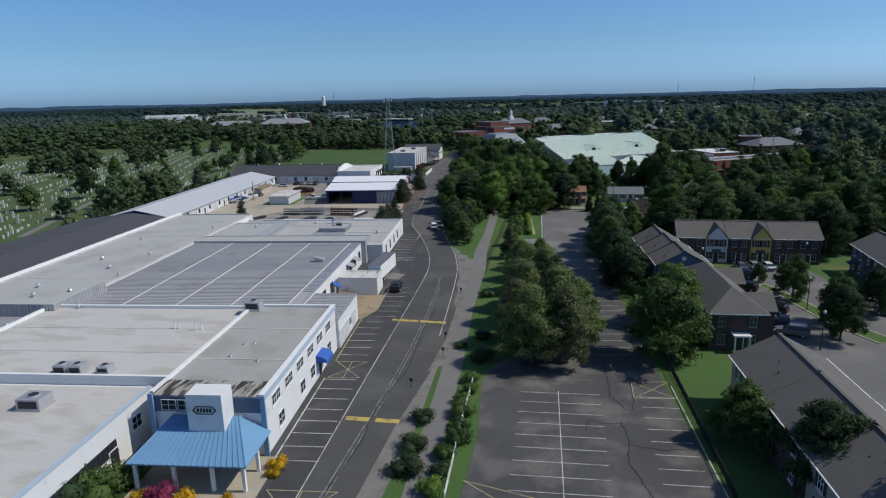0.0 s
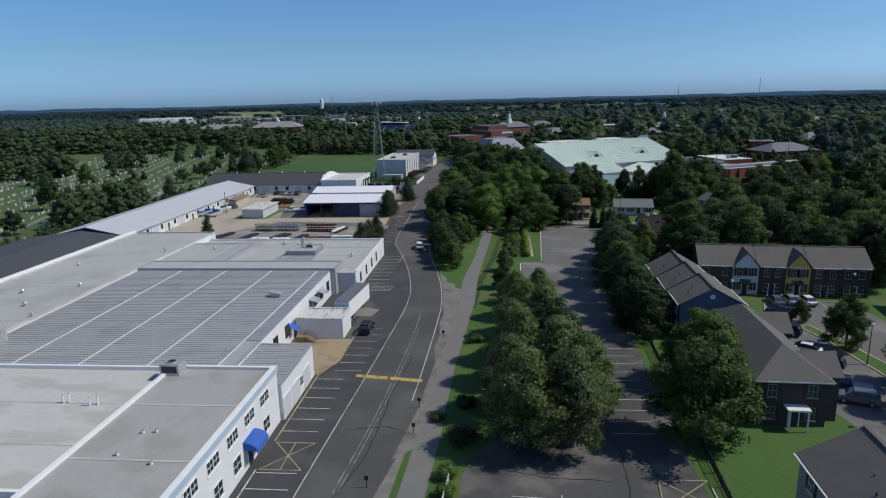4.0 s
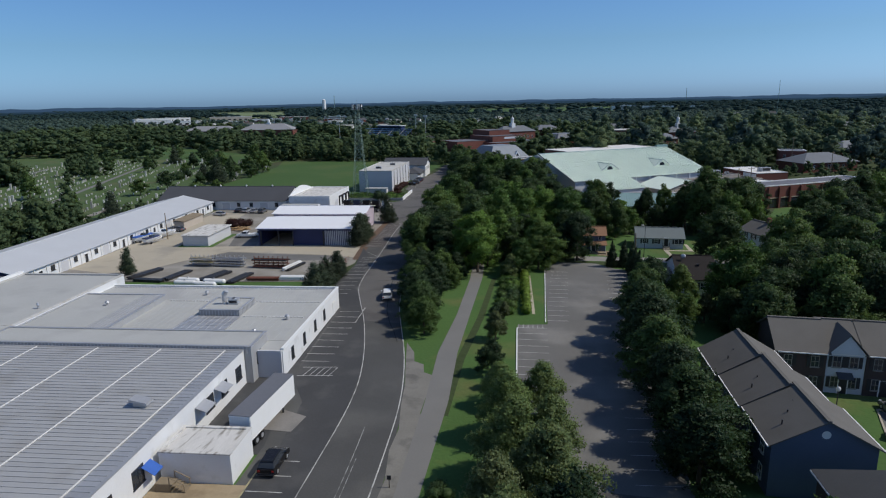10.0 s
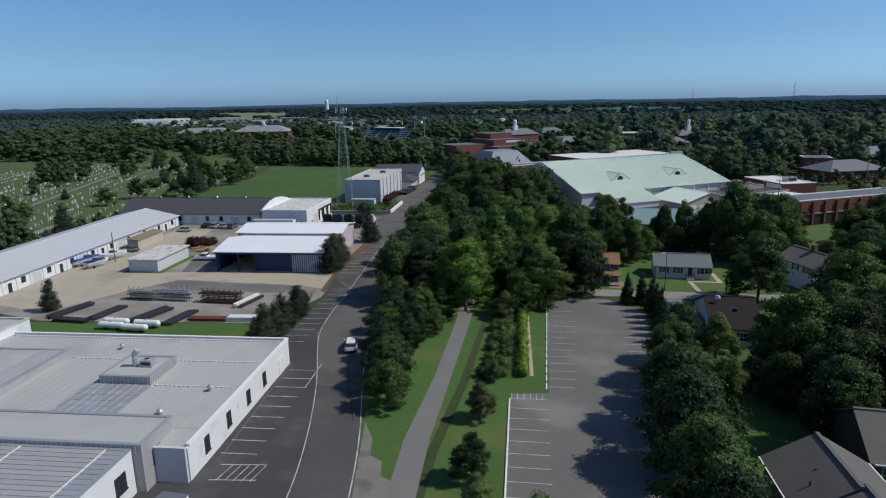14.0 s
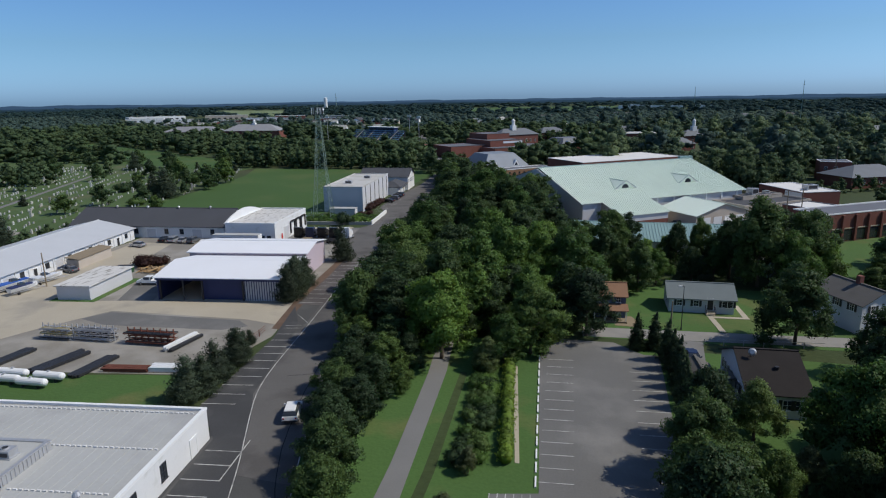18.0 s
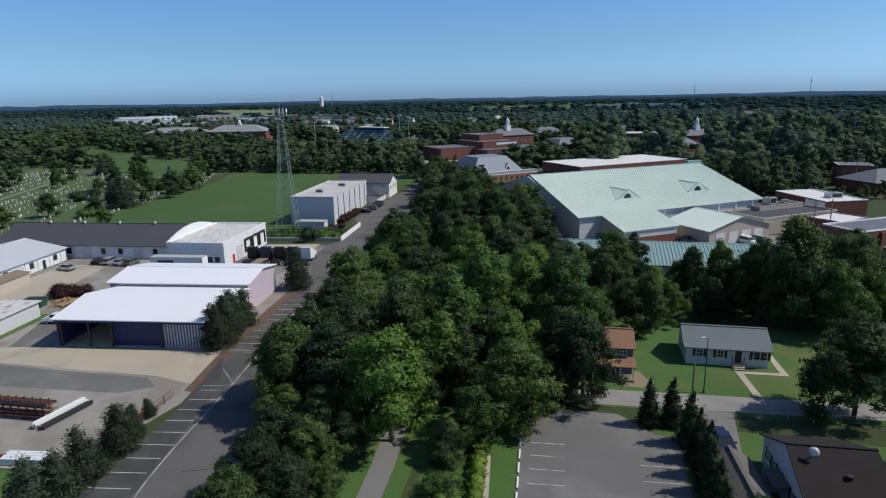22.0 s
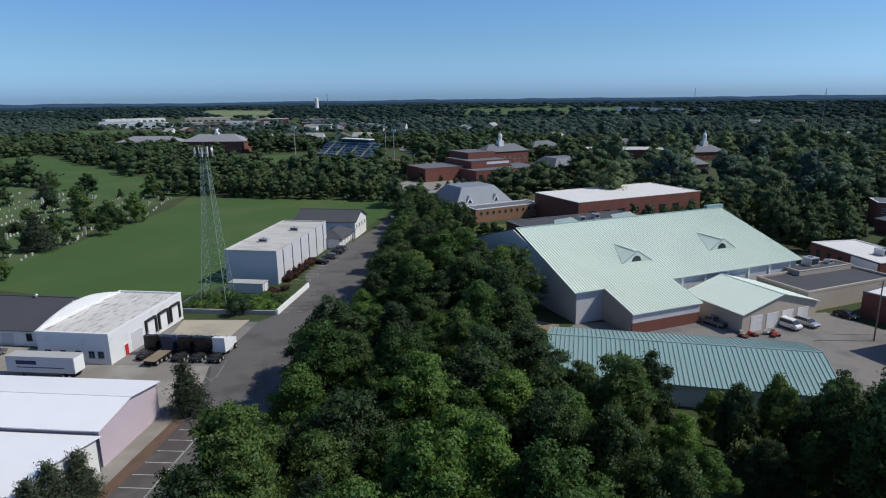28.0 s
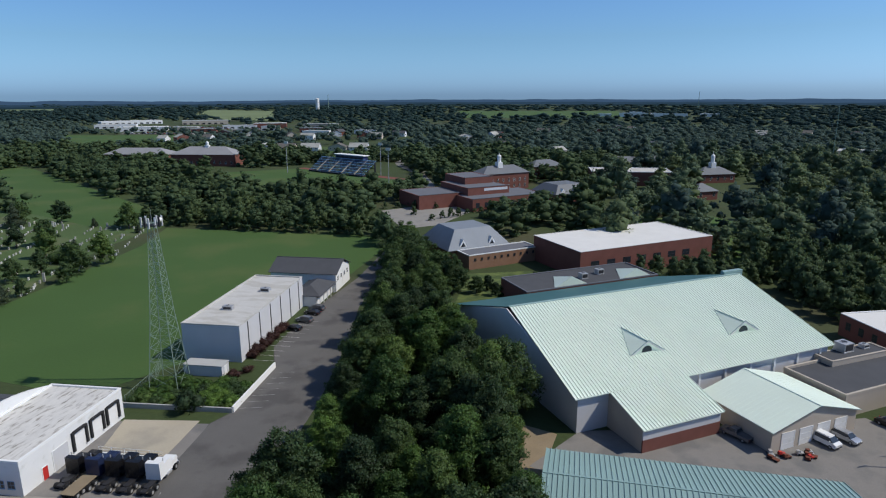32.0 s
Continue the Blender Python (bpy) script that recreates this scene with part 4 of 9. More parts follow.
def gabled(t, x0, y0, x1, y1, eave, ridge, wall, roof, along="x", over=0.4, pitch=0.0, gable_wall=None, z=0.0, rise=0.02):
    """Walls with gables, and two roof planes. along: the way the ridge runs."""
    if along == "x":
        ym = (y0 + y1) / 2
        k = (ridge - eave) / (ym - y0)
        part("wall", Shape().box(x0, y0, z, x1, y0 + 0.25, eave), wall, t)
        part("wall", Shape().box(x0, y1 - 0.25, z, x1, y1, eave), wall, t)
        for x in (x0, x1 - 0.25):
            prof = [(y0 + 0.25, z), (y1 - 0.25, z), (y1 - 0.25, eave), (ym, ridge - 0.1), (y0 + 0.25, eave)]
            part("gable_wall", Shape().add([(x, a, b) for a, b in prof] + [(x + 0.25, a, b) for a, b in prof], [(0, 4, 3, 2, 1), (5, 6, 7, 8, 9)] + [(i, (i + 1) % 5, 5 + (i + 1) % 5, 5 + i) for i in range(5)]), gable_wall or wall, t)
        e = eave - k * over
        slope(t, "roof", [(x0 - over, y0 - over, e), (x1 + over, y0 - over, e), (x1 + over, ym, ridge), (x0 - over, ym, ridge)], roof, pitch, rise=rise)
        slope(t, "roof", [(x1 + over, y1 + over, e), (x0 - over, y1 + over, e), (x0 - over, ym, ridge), (x1 + over, ym, ridge)], roof, pitch, rise=rise)
        part("ridge_cap", Shape().box(x0 - over, ym - 0.18, ridge - 0.06, x1 + over, ym + 0.18, ridge + 0.07), roof, t)
    else:
        xm = (x0 + x1) / 2
        k = (ridge - eave) / (xm - x0)
        part("wall", Shape().box(x0, y0, z, x0 + 0.25, y1, eave), wall, t)
        part("wall", Shape().box(x1 - 0.25, y0, z, x1, y1, eave), wall, t)
        for y in (y0, y1 - 0.25):
            prof = [(x0 + 0.25, z), (x1 - 0.25, z), (x1 - 0.25, eave), (xm, ridge - 0.1), (x0 + 0.25, eave)]
            part("gable_wall", Shape().add([(a, y, b) for a, b in prof] + [(a, y + 0.25, b) for a, b in prof], [(0, 1, 2, 3, 4), (9, 8, 7, 6, 5)] + [(i, 5 + i, 5 + (i + 1) % 5, (i + 1) % 5) for i in range(5)]), gable_wall or wall, t)
        e = eave - k * over
        slope(t, "roof", [(x0 - over, y1 + over, e), (x0 - over, y0 - over, e), (xm, y0 - over, ridge), (xm, y1 + over, ridge)], roof, pitch, rise=rise)
        slope(t, "roof", [(x1 + over, y0 - over, e), (x1 + over, y1 + over, e), (xm, y1 + over, ridge), (xm, y0 - over, ridge)], roof, pitch, rise=rise)
        part("ridge_cap", Shape().box(xm - 0.18, y0 - over, ridge - 0.06, xm + 0.18, y1 + over, ridge + 0.07), roof, t)


def hipped(t, x0, y0, x1, y1, eave, ridge, roof, over=0.5, flat_top=None, name="roof"):
    """A hip roof; flat_top: how far in the four planes stop at a flat top, or None for a full hip."""
    x0, y0, x1, y1 = x0 - over, y0 - over, x1 + over, y1 + over
    half = min(x1 - x0, y1 - y0) / 2 if flat_top is None else flat_top
    a, b, c, d = (x0, y0, eave), (x1, y0, eave), (x1, y1, eave), (x0, y1, eave)
    p, q, r, s = (x0 + half, y0 + half, ridge), (x1 - half, y0 + half, ridge), (x1 - half, y1 - half, ridge), (x0 + half, y1 - half, ridge)
    for quad in ((a, b, q, p), (b, c, r, q), (c, d, s, r), (d, a, p, s)):
        part(name, Shape().slab(quad, 0.15), roof, t)
    if flat_top is not None:
        part("roof_top", Shape().slab((p, q, r, s), 0.2), roof, t)


def rooftop_unit(x, y, z, w, d, h, rz=FR, label="grey steel rooftop air unit on the flat roof", fans=1):
    t = thing("rooftop_unit", x, y, rz, z, label, "air unit", "rooftop units")
    part("curb", Shape().box(-w / 2 - 0.1, -d / 2 - 0.1, 0, w / 2 + 0.1, d / 2 + 0.1, 0.15), METAL_GALV, t)
    part("casing", Shape().box(-w / 2, -d / 2, 0.15, w / 2, d / 2, h), METAL_GALV, t)
    part("grille", Shape().box(-w * 0.4, -d / 2 - 0.04, 0.3, w * 0.4, -d / 2, h - 0.2), DARK_METAL, t)
    for i in range(fans):
        x0 = -w / 2 + w * (i + 0.5) / fans
        part("fan", Shape().tube((x0, 0, h), (x0, 0, h + 0.12), min(w / fans, d) * 0.3, 12), METAL_GALV, t)
        part("fan_grille", Shape().tube((x0, 0, h + 0.12), (x0, 0, h + 0.14), min(w / fans, d) * 0.24, 12), DARK_METAL, t)
    return t


def roof_vent(x, y, z, r=0.35, h=0.9, label="small galvanised vent on the factory roof"):
    t = thing("roof_vent", x, y, RNG.random() * 90, z, label, "vent", "roof vents")
    part("stack", Shape().tube((0, 0, 0), (0, 0, h * 0.6), r * 0.6, 10), METAL_GALV, t)
    part("cap", Shape().tube((0, 0, h * 0.6), (0, 0, h), r, 10, r * 0.5), METAL_GALV, t)
    return t


# ---------------------------------------------------------------- factory
office = flat_block("office_building", -12.4, 0, 0, 28.6, 6.6, WHITE_WALL, ROOF_TAN, "white two-storey office building with a flat stained roof and blue trim", trim=TRIM, sides="NW")
part("parapet", Shape().box(-0.5, -0.06, 6.6, 0.1, 28.7, 6.95), TRIM, office)
part("fascia", Shape().box(0.07, -0.06, 6.25, 0.16, 28.7, 6.9), FASCIA, office, "faded light blue roof edge")
part("front_facing", Shape().box(-12.3, -0.12, 4.9, -0.1, -0.003, 6.5), BLUE_WALL, office, "slate blue upper front")
for u in (-12.3, -0.25):
    part("pilaster", Shape().box(u, -0.35, 0, u + 0.5, -0.13, 6.9), BLUE_TRIM, office)
ribbed(office, -12.2, -0.1, -0.5, 3.6, 6.7, ROOF_RUSTED, 0.45, "v", ribs=1)
for v in (9.5, 19.5):
    part("roof_seam", Shape().box(-12.0, v - 0.12, 6.58, -0.6, v + 0.12, 6.63), ROOF_WHITE, office)
for i in range(6):
    for k in (-0.62, 0.62):
        window(office, "E", 0.0, 3.4 + 4.2 * i + k, 4.5, 1.1, 1.15)
for v in (4.5, 12.2, 16.4, 24.4):
    window(office, "E", 0.0, v, 1.2, 1.7, 1.5)
window(office, "S", -10.2, -0.12, 5.1, 1.5, 1.1)
window(office, "S", -8.4, -0.12, 5.1, 1.5, 1.1)
sign = part("sign_tower", Shape().box(-6.9, -2.6, 3.2, -3.2, -0.13, 8.1), WHITE_WALL, office, "white boxed sign tower with a dark logo")
hexa = [(-6.3, 6.45), (-5.9, 6.0), (-4.2, 6.0), (-3.8, 6.45), (-4.2, 6.9), (-5.9, 6.9)]
hexi = [(-6.12, 6.45), (-5.82, 6.1), (-4.28, 6.1), (-3.98, 6.45), (-4.28, 6.8), (-5.82, 6.8)]
s = Shape()
s.add([(x, -2.66, z) for x, z in hexa + hexi] + [(x, -2.6, z) for x, z in hexa + hexi], [(i, (i + 1) % 6, 6 + (i + 1) % 6, 6 + i) for i in range(6)] + [(i + 12, i + 18, 18 + (i + 1) % 6, 12 + (i + 1) % 6) for i in range(6)])
part("emblem", s, DARK_METAL, sign)
for i in range(5):
    part("emblem_bar", Shape().box(-5.82 + 0.32 * i, -2.66, 6.24, -5.6 + 0.32 * i, -2.603, 6.66), DARK_METAL, sign)
# entrance canopy
canopy = thing("entrance_canopy", FX, FY, FR, 0, "light blue standing-seam entrance canopy on white posts", "canopy")
slope(canopy, "roof", [(-11.2, -6.9, 3.0), (0.6, -6.9, 3.0), (-2.6, -0.4, 4.7), (-9.6, -0.4, 4.7)], BLUE_METAL, 0.6)
slope(canopy, "roof", [(0.6, -6.9, 3.0), (0.6, -0.2, 3.0), (-2.5, -0.2, 4.7), (-2.6, -0.4, 4.7)], BLUE_METAL, 0)
slope(canopy, "roof", [(-11.2, -0.2, 3.0), (-11.2, -6.9, 3.0), (-9.6, -0.4, 4.7), (-9.6, -0.2, 4.7)], BLUE_METAL, 0)
for u, v in ((-10.7, -6.4), (-6.8, -6.4), (-3.0, -6.4), (0.1, -6.4), (0.1, -3)):
    part("post", Shape().box(u - 0.16, v - 0.16, 0, u + 0.16, v + 0.16, 2.86), TRIM, canopy)
part("entrance_glazing", Shape().box(-8.5, -0.2, 0.05, -3, -0.13, 2.6), GLASS, canopy)
x, y = fac(-5.2, -5)
solid("entrance_slab", Shape().box(-6, -3.5, 0, 6.6, 4.6, 0.09), CONCRETE, "pale concrete entrance slab", "pavement", kind="structure", at=pose(x, y, 0, 0, 0, FR))
for u, v, k, s in ((-9.2, -8.3, "yellow", 1.0), (-7.3, -8.5, "pink", 1.6), (-5.0, -8.3, "yellow", 1.1), (-1.0, -8.2, "yellow", 0.8), (1.8, -2.2, "yellow", 1.0), (1.9, -3.6, "yellow", 0.8), (-13.5, -8.5, "shrub0", 2.4), (-12.4, -5.6, "shrub0", 1.7), (-16.0, -10.5, "shrub0", 2.6)):
    tree(k, *fac(u, v), s, None, {"yellow": "low yellow-flowering shrub by the entrance", "pink": "rounded dark pink shrub by the entrance"}.get(k, "dark green shrub beside the entrance"), "shrub", "entrance shrubs", "shrub")
# blue awning over a side door
aw = thing("door_awning", *fac(0, 19.6), FR, 0, "rounded bright blue cloth awning over a side door", "awning")
s = Shape()
arc = [(1.5 * math.sin(radians(a)), 2.4 + 0.9 * math.cos(radians(a))) for a in range(0, 91, 15)]
s.add([(x, -1.5, z) for x, z in arc] + [(x, 1.5, z) for x, z in arc], [(i, i + 1, 8 + i, 7 + i) for i in range(6)])
s.add([(0, -1.5, 2.4)] + [(x, -1.5, z) for x, z in arc], [(0, i + 2, i + 1) for i in range(6)])
s.add([(0, 1.5, 2.4)] + [(x, 1.5, z) for x, z in arc], [(0, i + 1, i + 2) for i in range(6)])
part("cloth", s, TARP, aw)
part("valance", Shape().box(1.42, -1.5, 2.15, 1.5, 1.5, 2.4), TARP, aw)
door(office, "E", 0, 19.6, 1.2, 2.1, DARK_METAL)

front = flat_block("front_block", -45, -45, -14.8, 4.8, 5.2, WHITE_WALL, ROOF_WHITE, "white single-storey factory block with a pale flat roof and blue edge", trim=FASCIA, sides="SE")
for v in [-44 + 1.5 * i for i in range(30)]:
    if v < -2:
        window(front, "E", -14.8, v, 2.0, 1.3, 1.1, DARK_METAL)
window(front, "E", -14.8, 1.0, 2.3, 1.6, 1.4)
door(front, "E", -14.8, -3.4, 1.4, 2.2, DARK_METAL)
middle = flat_block("middle_block", -45, 4.9, -12.5, 29.3, 6.0, WHITE_WALL, ROOF_WHITE, "white factory block with a weathered pale membrane roof", trim=TRIM, lip=0.42)
for v in (12.5, 20.6):
    part("roof_seam", Shape().box(-44.5, v - 0.05, 5.98, -13, v + 0.05, 6.0), ROOF_TAN, middle)
annex = flat_block("annex", -9, 28.7, 0.4, 41, 4.5, WHITE_WALL, METAL_DECK, "low white annex with dark overhead doors and a ribbed steel roof", trim=METAL_GALV, lip=0.12)
ribbed(annex, -8.6, 29.1, 0.0, 40.6, 4.56, METAL_DECK, 0.75, "u")
for v in (30.2, 33.4, 37.8):
    door(annex, "E", 0.4, v, 2.4, 2.7, GREY_WALL, "overhead_door", ribs=4)
window(annex, "E", 0.4, 35.6, 1.2, 1.0, 1.2)
hall = flat_block("main_hall", -45.6, 29.4, -6.8, 77, 4.8, WHITE_WALL, METAL_DECK, "broad white factory hall with a ribbed grey steel roof", trim=METAL_GALV, lip=0.08)
ribbed(hall, -45.2, 29.8, -9.1, 76.6, 4.86, METAL_DECK, 0.75, "u", cols=4)
ribbed(hall, -9.0, 41.4, -7.1, 76.6, 4.86, METAL_GALV, 0.8, "u")
for u in (-45.4, -36.3, -27.3, -18.2, -9.15):
    part("roof_batten", Shape().box(u - 0.05, 29.8, 4.86, u + 0.05, 76.6, 4.97), ROOF_BRIGHT, hall)
for v, w in ((46.5, 1.8), (51.5, 1.8), (66.5, 2.0), (70.5, 1.6), (74.8, 1.6)):
    window(hall, "E", -6.8, v, 1.6, w, 1.7, DARK_METAL)
for v in (64.2, 69.0):
    a = part("awning", Shape().slab([(-6.75, v - 1.2, 3.6), (-5.4, v - 1.2, 3.1), (-5.4, v + 1.2, 3.1), (-6.75, v + 1.2, 3.6)], 0.06), METAL_GALV, hall, "small grey steel shed awning")
wroof = flat_block("west_roof_block", -66.5, 29.4, -45.7, 112, 5.0, WHITE_WALL, ROOF_GREY, "factory block with a grey flat roof and low parapets", trim=ROOF_WHITE, lip=0.25)
for v in (48, 66, 84):
    part("roof_seam", Shape().box(-66, v - 0.1, 4.97, -46.2, v + 0.1, 5.02), ROOF_WHITE, wroof)
part("parapet", Shape().box(-67.3, 29.4, 4.0, -66.6, 112, 5.7), TRIM, wroof)
south_w = flat_block("south_west_block", -66.5, -20, -45.1, 29.3, 5.0, WHITE_WALL, METAL_DECK, "factory block with a ribbed grey steel roof", trim=METAL_GALV, lip=0.1)
ribbed(south_w, -66, 10, -45.6, 29, 5.06, METAL_DECK, 0.8, "u")
west = thing("west_hall", FX, FY, FR, 0, "long low hall with a dark shingle roof", "building")
gabled(west, -96, 10, -67.4, 112, 4.0, 5.6, WHITE_WALL, ROOF_CHAR, "y", 0.3)
pent = thing("roof_penthouse", FX, FY, FR, 0, "ribbed grey steel penthouse on the factory roof", "penthouse")
walls(pent, -53.5, 27.5, -43.2, 40.5, 6.9, METAL_DECK, z=4.9, th=0.2)
part("roof", Shape().box(-53.6, 27.4, 6.9, -43.1, 40.6, 7.05), ROOF_GREY, pent)
for i in range(24):
    part("rib", Shape().box(-43.2, 27.7 + 0.53 * i, 5.0, -43.12, 27.85 + 0.53 * i, 6.9), METAL_GALV, pent)
for i in range(19):
    part("rib", Shape().box(-53.3 + 0.53 * i, 27.42, 5.0, -53.15 + 0.53 * i, 27.5, 6.9), METAL_GALV, pent)
north = flat_block("north_block", -46, 79.3, -2.3, 109, 3.75, WHITE_WALL, ROOF_GREY, "white factory block with a grey flat roof and small windows", trim=TRIM, lip=0.3, sides="NEW")
for v in (83.2, 88.6, 94.2, 99.4):
    window(north, "E", -2.3, v, 1.2, 1.0, 1.7, DARK_METAL)
door(north, "E", -2.3, 105.4, 1.3, 2.2, WHITE_WALL)
ribbed(north, -30.6, 83.2, -2.9, 108.5, 3.76, ROOF_GREY, 1.16, "v", rise=0.03)
q = Shape()
for v, ua in ((92.9, -13.6), (100.4, -30), (107.9, -45)):
    for k in range(int((-3 - ua) / 0.6)):
        q.box(ua + 0.6 * k, v - 0.08, 3.74, ua + 0.6 * k + 0.36, v + 0.08, 3.9)
tagged(part("snow_guards", q, ROOF_BRIGHT, north), "rows of small white snow guards", kind="stuff")
part("corner_buttress", Shape().box(-6.2, 78.9, 0, -2.4, 79.25, 3.95), GREY_WALL, north)
step = flat_block("roof_step", -45.6, 77.1, -5.8, 83, 5.2, METAL_DECK, ROOF_GREY, "raised strip of factory roof with a ribbed steel fascia", trim=METAL_GALV, lip=0.1)
for i in range(76):
    part("rib", Shape().box(-45.4 + 0.52 * i, 77.03, 4.3, -45.28 + 0.52 * i, 77.1, 5.2), METAL_GALV, step)
window(step, "E", -5.8, 79.5, 2.2, 1.4, 1.5, DARK_METAL)
rail = flat_block("roof_monitor", -45.6, 83.1, -31, 101, 4.7, METAL_DECK, ROOF_GREY, "raised roof section with ribbed steel edges", trim=METAL_GALV, lip=0.12)
ribbed(rail, -34.5, 83.5, -31.4, 100.6, 4.78, METAL_DECK, 0.6, "v")
plant = flat_block("roof_plant", -21, 93.0, -14.3, 99.6, 4.75, METAL_DECK, ROOF_GREY, "low roof plant enclosure with ribbed steel sides", trim=METAL_GALV, lip=0.12)
for i in range(13):
    part("rib", Shape().box(-20.9 + 0.52 * i, 92.93, 3.8, -20.78 + 0.52 * i, 93.0, 4.75), METAL_GALV, plant)
for i in range(12):
    part("rib", Shape().box(-14.3, 93.2 + 0.52 * i, 3.8, -14.23, 93.32 + 0.52 * i, 4.75), METAL_GALV, plant)
sky_l = thing("roof_skylights", FX, FY, FR, 0, "field of ribbed translucent skylight sheets in the roof", "skylight")
ribbed(sky_l, -22.2, 84.0, -14.0, 92.8, 3.9, METAL_GALV, 1.02, "v", cols=6, name="skylight_sheet")
flue = thing("flue", *fac(-18.2, 96.4), FR, 4.7, "galvanised steel flue with a bent cap on the roof plant", "flue")
part("pipe", Shape().tube((0, 0, 0), (0, 0, 1.6), 0.35, 10), METAL_GALV, flue)
part("hood", Shape().tube((0, 0, 1.6), (0.5, 0, 2.3), 0.4, 10), METAL_GALV, flue)
rooftop_unit(*fac(-16.6, 96.6), 4.7, 1.6, 1.2, 0.9)
box = flat_block("loading_box", -6.25, 54.3, 1.2, 59.6, 3.3, WHITE_WALL, ROOF_STAINED, "white loading box with a stained flat roof", trim=ROOF_STAINED, lip=0.12)
steps = thing("door_steps", *fac(-4.2, 53.2), FR, 0, "timber steps with a rail beside the loading box", "steps")
for i in range(5):
    part("tread", Shape().box(-0.3 + 0.32 * i, -0.6, 0.85 - 0.18 * i, 0.05 + 0.32 * i, 0.6, 0.91 - 0.18 * i), WOOD, steps)
for v in (-0.6, 0.55):
    part("rail", Shape().tube((-0.3, v, 1.75), (1.3, v, 0.95), 0.05), WOOD, steps)
    part("post", Shape().tube((-0.25, v, 0), (-0.25, v, 1.8), 0.05), WOOD, steps)
    part("post", Shape().tube((1.25, v, 0), (1.25, v, 1.0), 0.05), WOOD, steps)
part("landing", Shape().box(-1.8, -0.6, 0, -0.3, 0.6, 0.91), WOOD, steps)
aw2 = thing("cloth_awning", *fac(-6.8, 52.9), FR, 0, "bright blue cloth awning over the dock door", "awning")
part("cloth", Shape().slab([(0.02, -0.8, 3.0), (1.3, -0.8, 2.2), (1.3, 0.8, 2.2), (0.02, 0.8, 3.0)], 0.05), TARP, aw2)
part("rod", Shape().tube((0.02, 0, 2.1), (1.28, 0, 2.18), 0.03), DARK_METAL, aw2)
flat("dock_apron", [fac(-6.7, 41.2), fac(0.7, 41.2), fac(2.6, 45.2), fac(2.6, 54.2), fac(-6.7, 54.2)], 0.075, APRON, "tan stained concrete apron", "pavement")
flat("trailer_pad", [fac(-0.2, 65.0), fac(3.6, 64.6), fac(4.3, 68.3), fac(0.7, 69.9)], 0.085, YARD, "small pale concrete pad", "pavement")
for u, v, z, w, d, h, f in ((-11.6, 27.2, 6.6, 2.2, 1.8, 1.3, 1), (-25, -0.3, 5.2, 2.6, 2.2, 1.3, 1), (-26.5, 6.4, 6.0, 1.5, 1.5, 1.1, 1), (-24.6, 6.4, 6.0, 1.5, 1.5, 1.1, 1), (-21.4, 6.6, 6.0, 1.4, 1.4, 0.9, 1)):
    rooftop_unit(*fac(u, v), z, w, d, h, fans=f)
cond = thing("skylight_hood", *fac(-11.6, 60.8), FR, 4.9, "galvanised steel vent hood on the ribbed roof", "vent")
part("base", Shape().box(-0.7, -0.5, 0, 0.7, 0.5, 0.5), METAL_GALV, cond)
part("hood", Shape().slab([(-1.0, -0.7, 1.0), (1.0, -0.7, 0.6), (1.0, 0.7, 0.6), (-1.0, 0.7, 1.0)], 0.3), METAL_GALV, cond)
for u, v, z in ((-8.4, 30.5, 4.6), (-43.0 - 2, 34, 6.9), (-49, 31, 7.0), (-52, 36, 7.0), (-46.5, 22, 5.15), (-40, 28.6, 6.0), (-47, 50, 5.0), (-52, 55, 5.0), (-58, 62, 5.0), (-50, 66, 5.0), (-60, 80, 5.0), (-48, 92, 5.0),
                (-38, 95, 4.7), (-27, 84.5, 3.75), (-9, 86, 3.75), (-6, 92, 3.75), (-3.6, 31, 6.6 - 2.0), (-36, 100, 3.75), (-25, 104, 3.75)):
    roof_vent(*fac(u, v), z - 0.02, RNG.uniform(0.25, 0.45), RNG.uniform(0.6, 1.1))

for u, v, z, r, h in ((-20.4, 20.6, 5.98, 0.09, 0.9), (-19.9, 20.8, 5.98, 0.09, 1.0), (-17.2, 20.2, 5.98, 0.09, 0.9), (-16.4, 20.4, 5.98, 0.09, 1.0), (-7.6, 14.0, 6.57, 0.12, 0.3), (-6.4, 14.2, 6.57, 0.12, 0.35), (-7.8, 10.2, 6.57, 0.12, 0.3), (-4.0, 9.0, 6.57, 0.14, 0.3)):
    t = thing("vent_pipe", *fac(u, v), 0, z, "thin pale vent pipe on the flat roof", "vent", "vent pipes")
    part("pipe", Shape().tube((0, 0, 0), (0, 0, h), r, 8), TRIM, t)
    part("cap", Shape().tube((0, 0, h), (0, 0, h + 0.06), r * 1.25, 8), METAL_GALV, t)

# ---------------------------------------------------------------- storage yard buildings
w1 = thing("front_warehouse", -57.6, 212.7, 6.5, 0, "navy steel warehouse, open-fronted, with a white steel roof", "warehouse")
part("wall", Shape().box(-0.25, 0, 0, 0, 17, 4.7), WHITE_WALL, w1)
part("wall", Shape().box(-25, 0, 0, -24.75, 17, 4.7), NAVY, w1)
part("wall", Shape().box(-25, 16.75, 0, 0, 17, 4.7), NAVY, w1)
part("wall", Shape().box(-7.5, 0.6, 0, -0.25, 0.85, 4.4), GREY_WALL, w1, "streaked grey cladding")
part("wall", Shape().box(-16, 0.9, 0, -7.5, 1.15, 4.5), NAVY, w1)
part("floor_slab", Shape().box(-25, 0, 0.05, 0, 16.7, 0.1), CONCRETE, w1)
part("fascia", Shape().box(-25.2, -0.25, 4.25, 0.2, -0.02, 4.75), NAVY, w1)
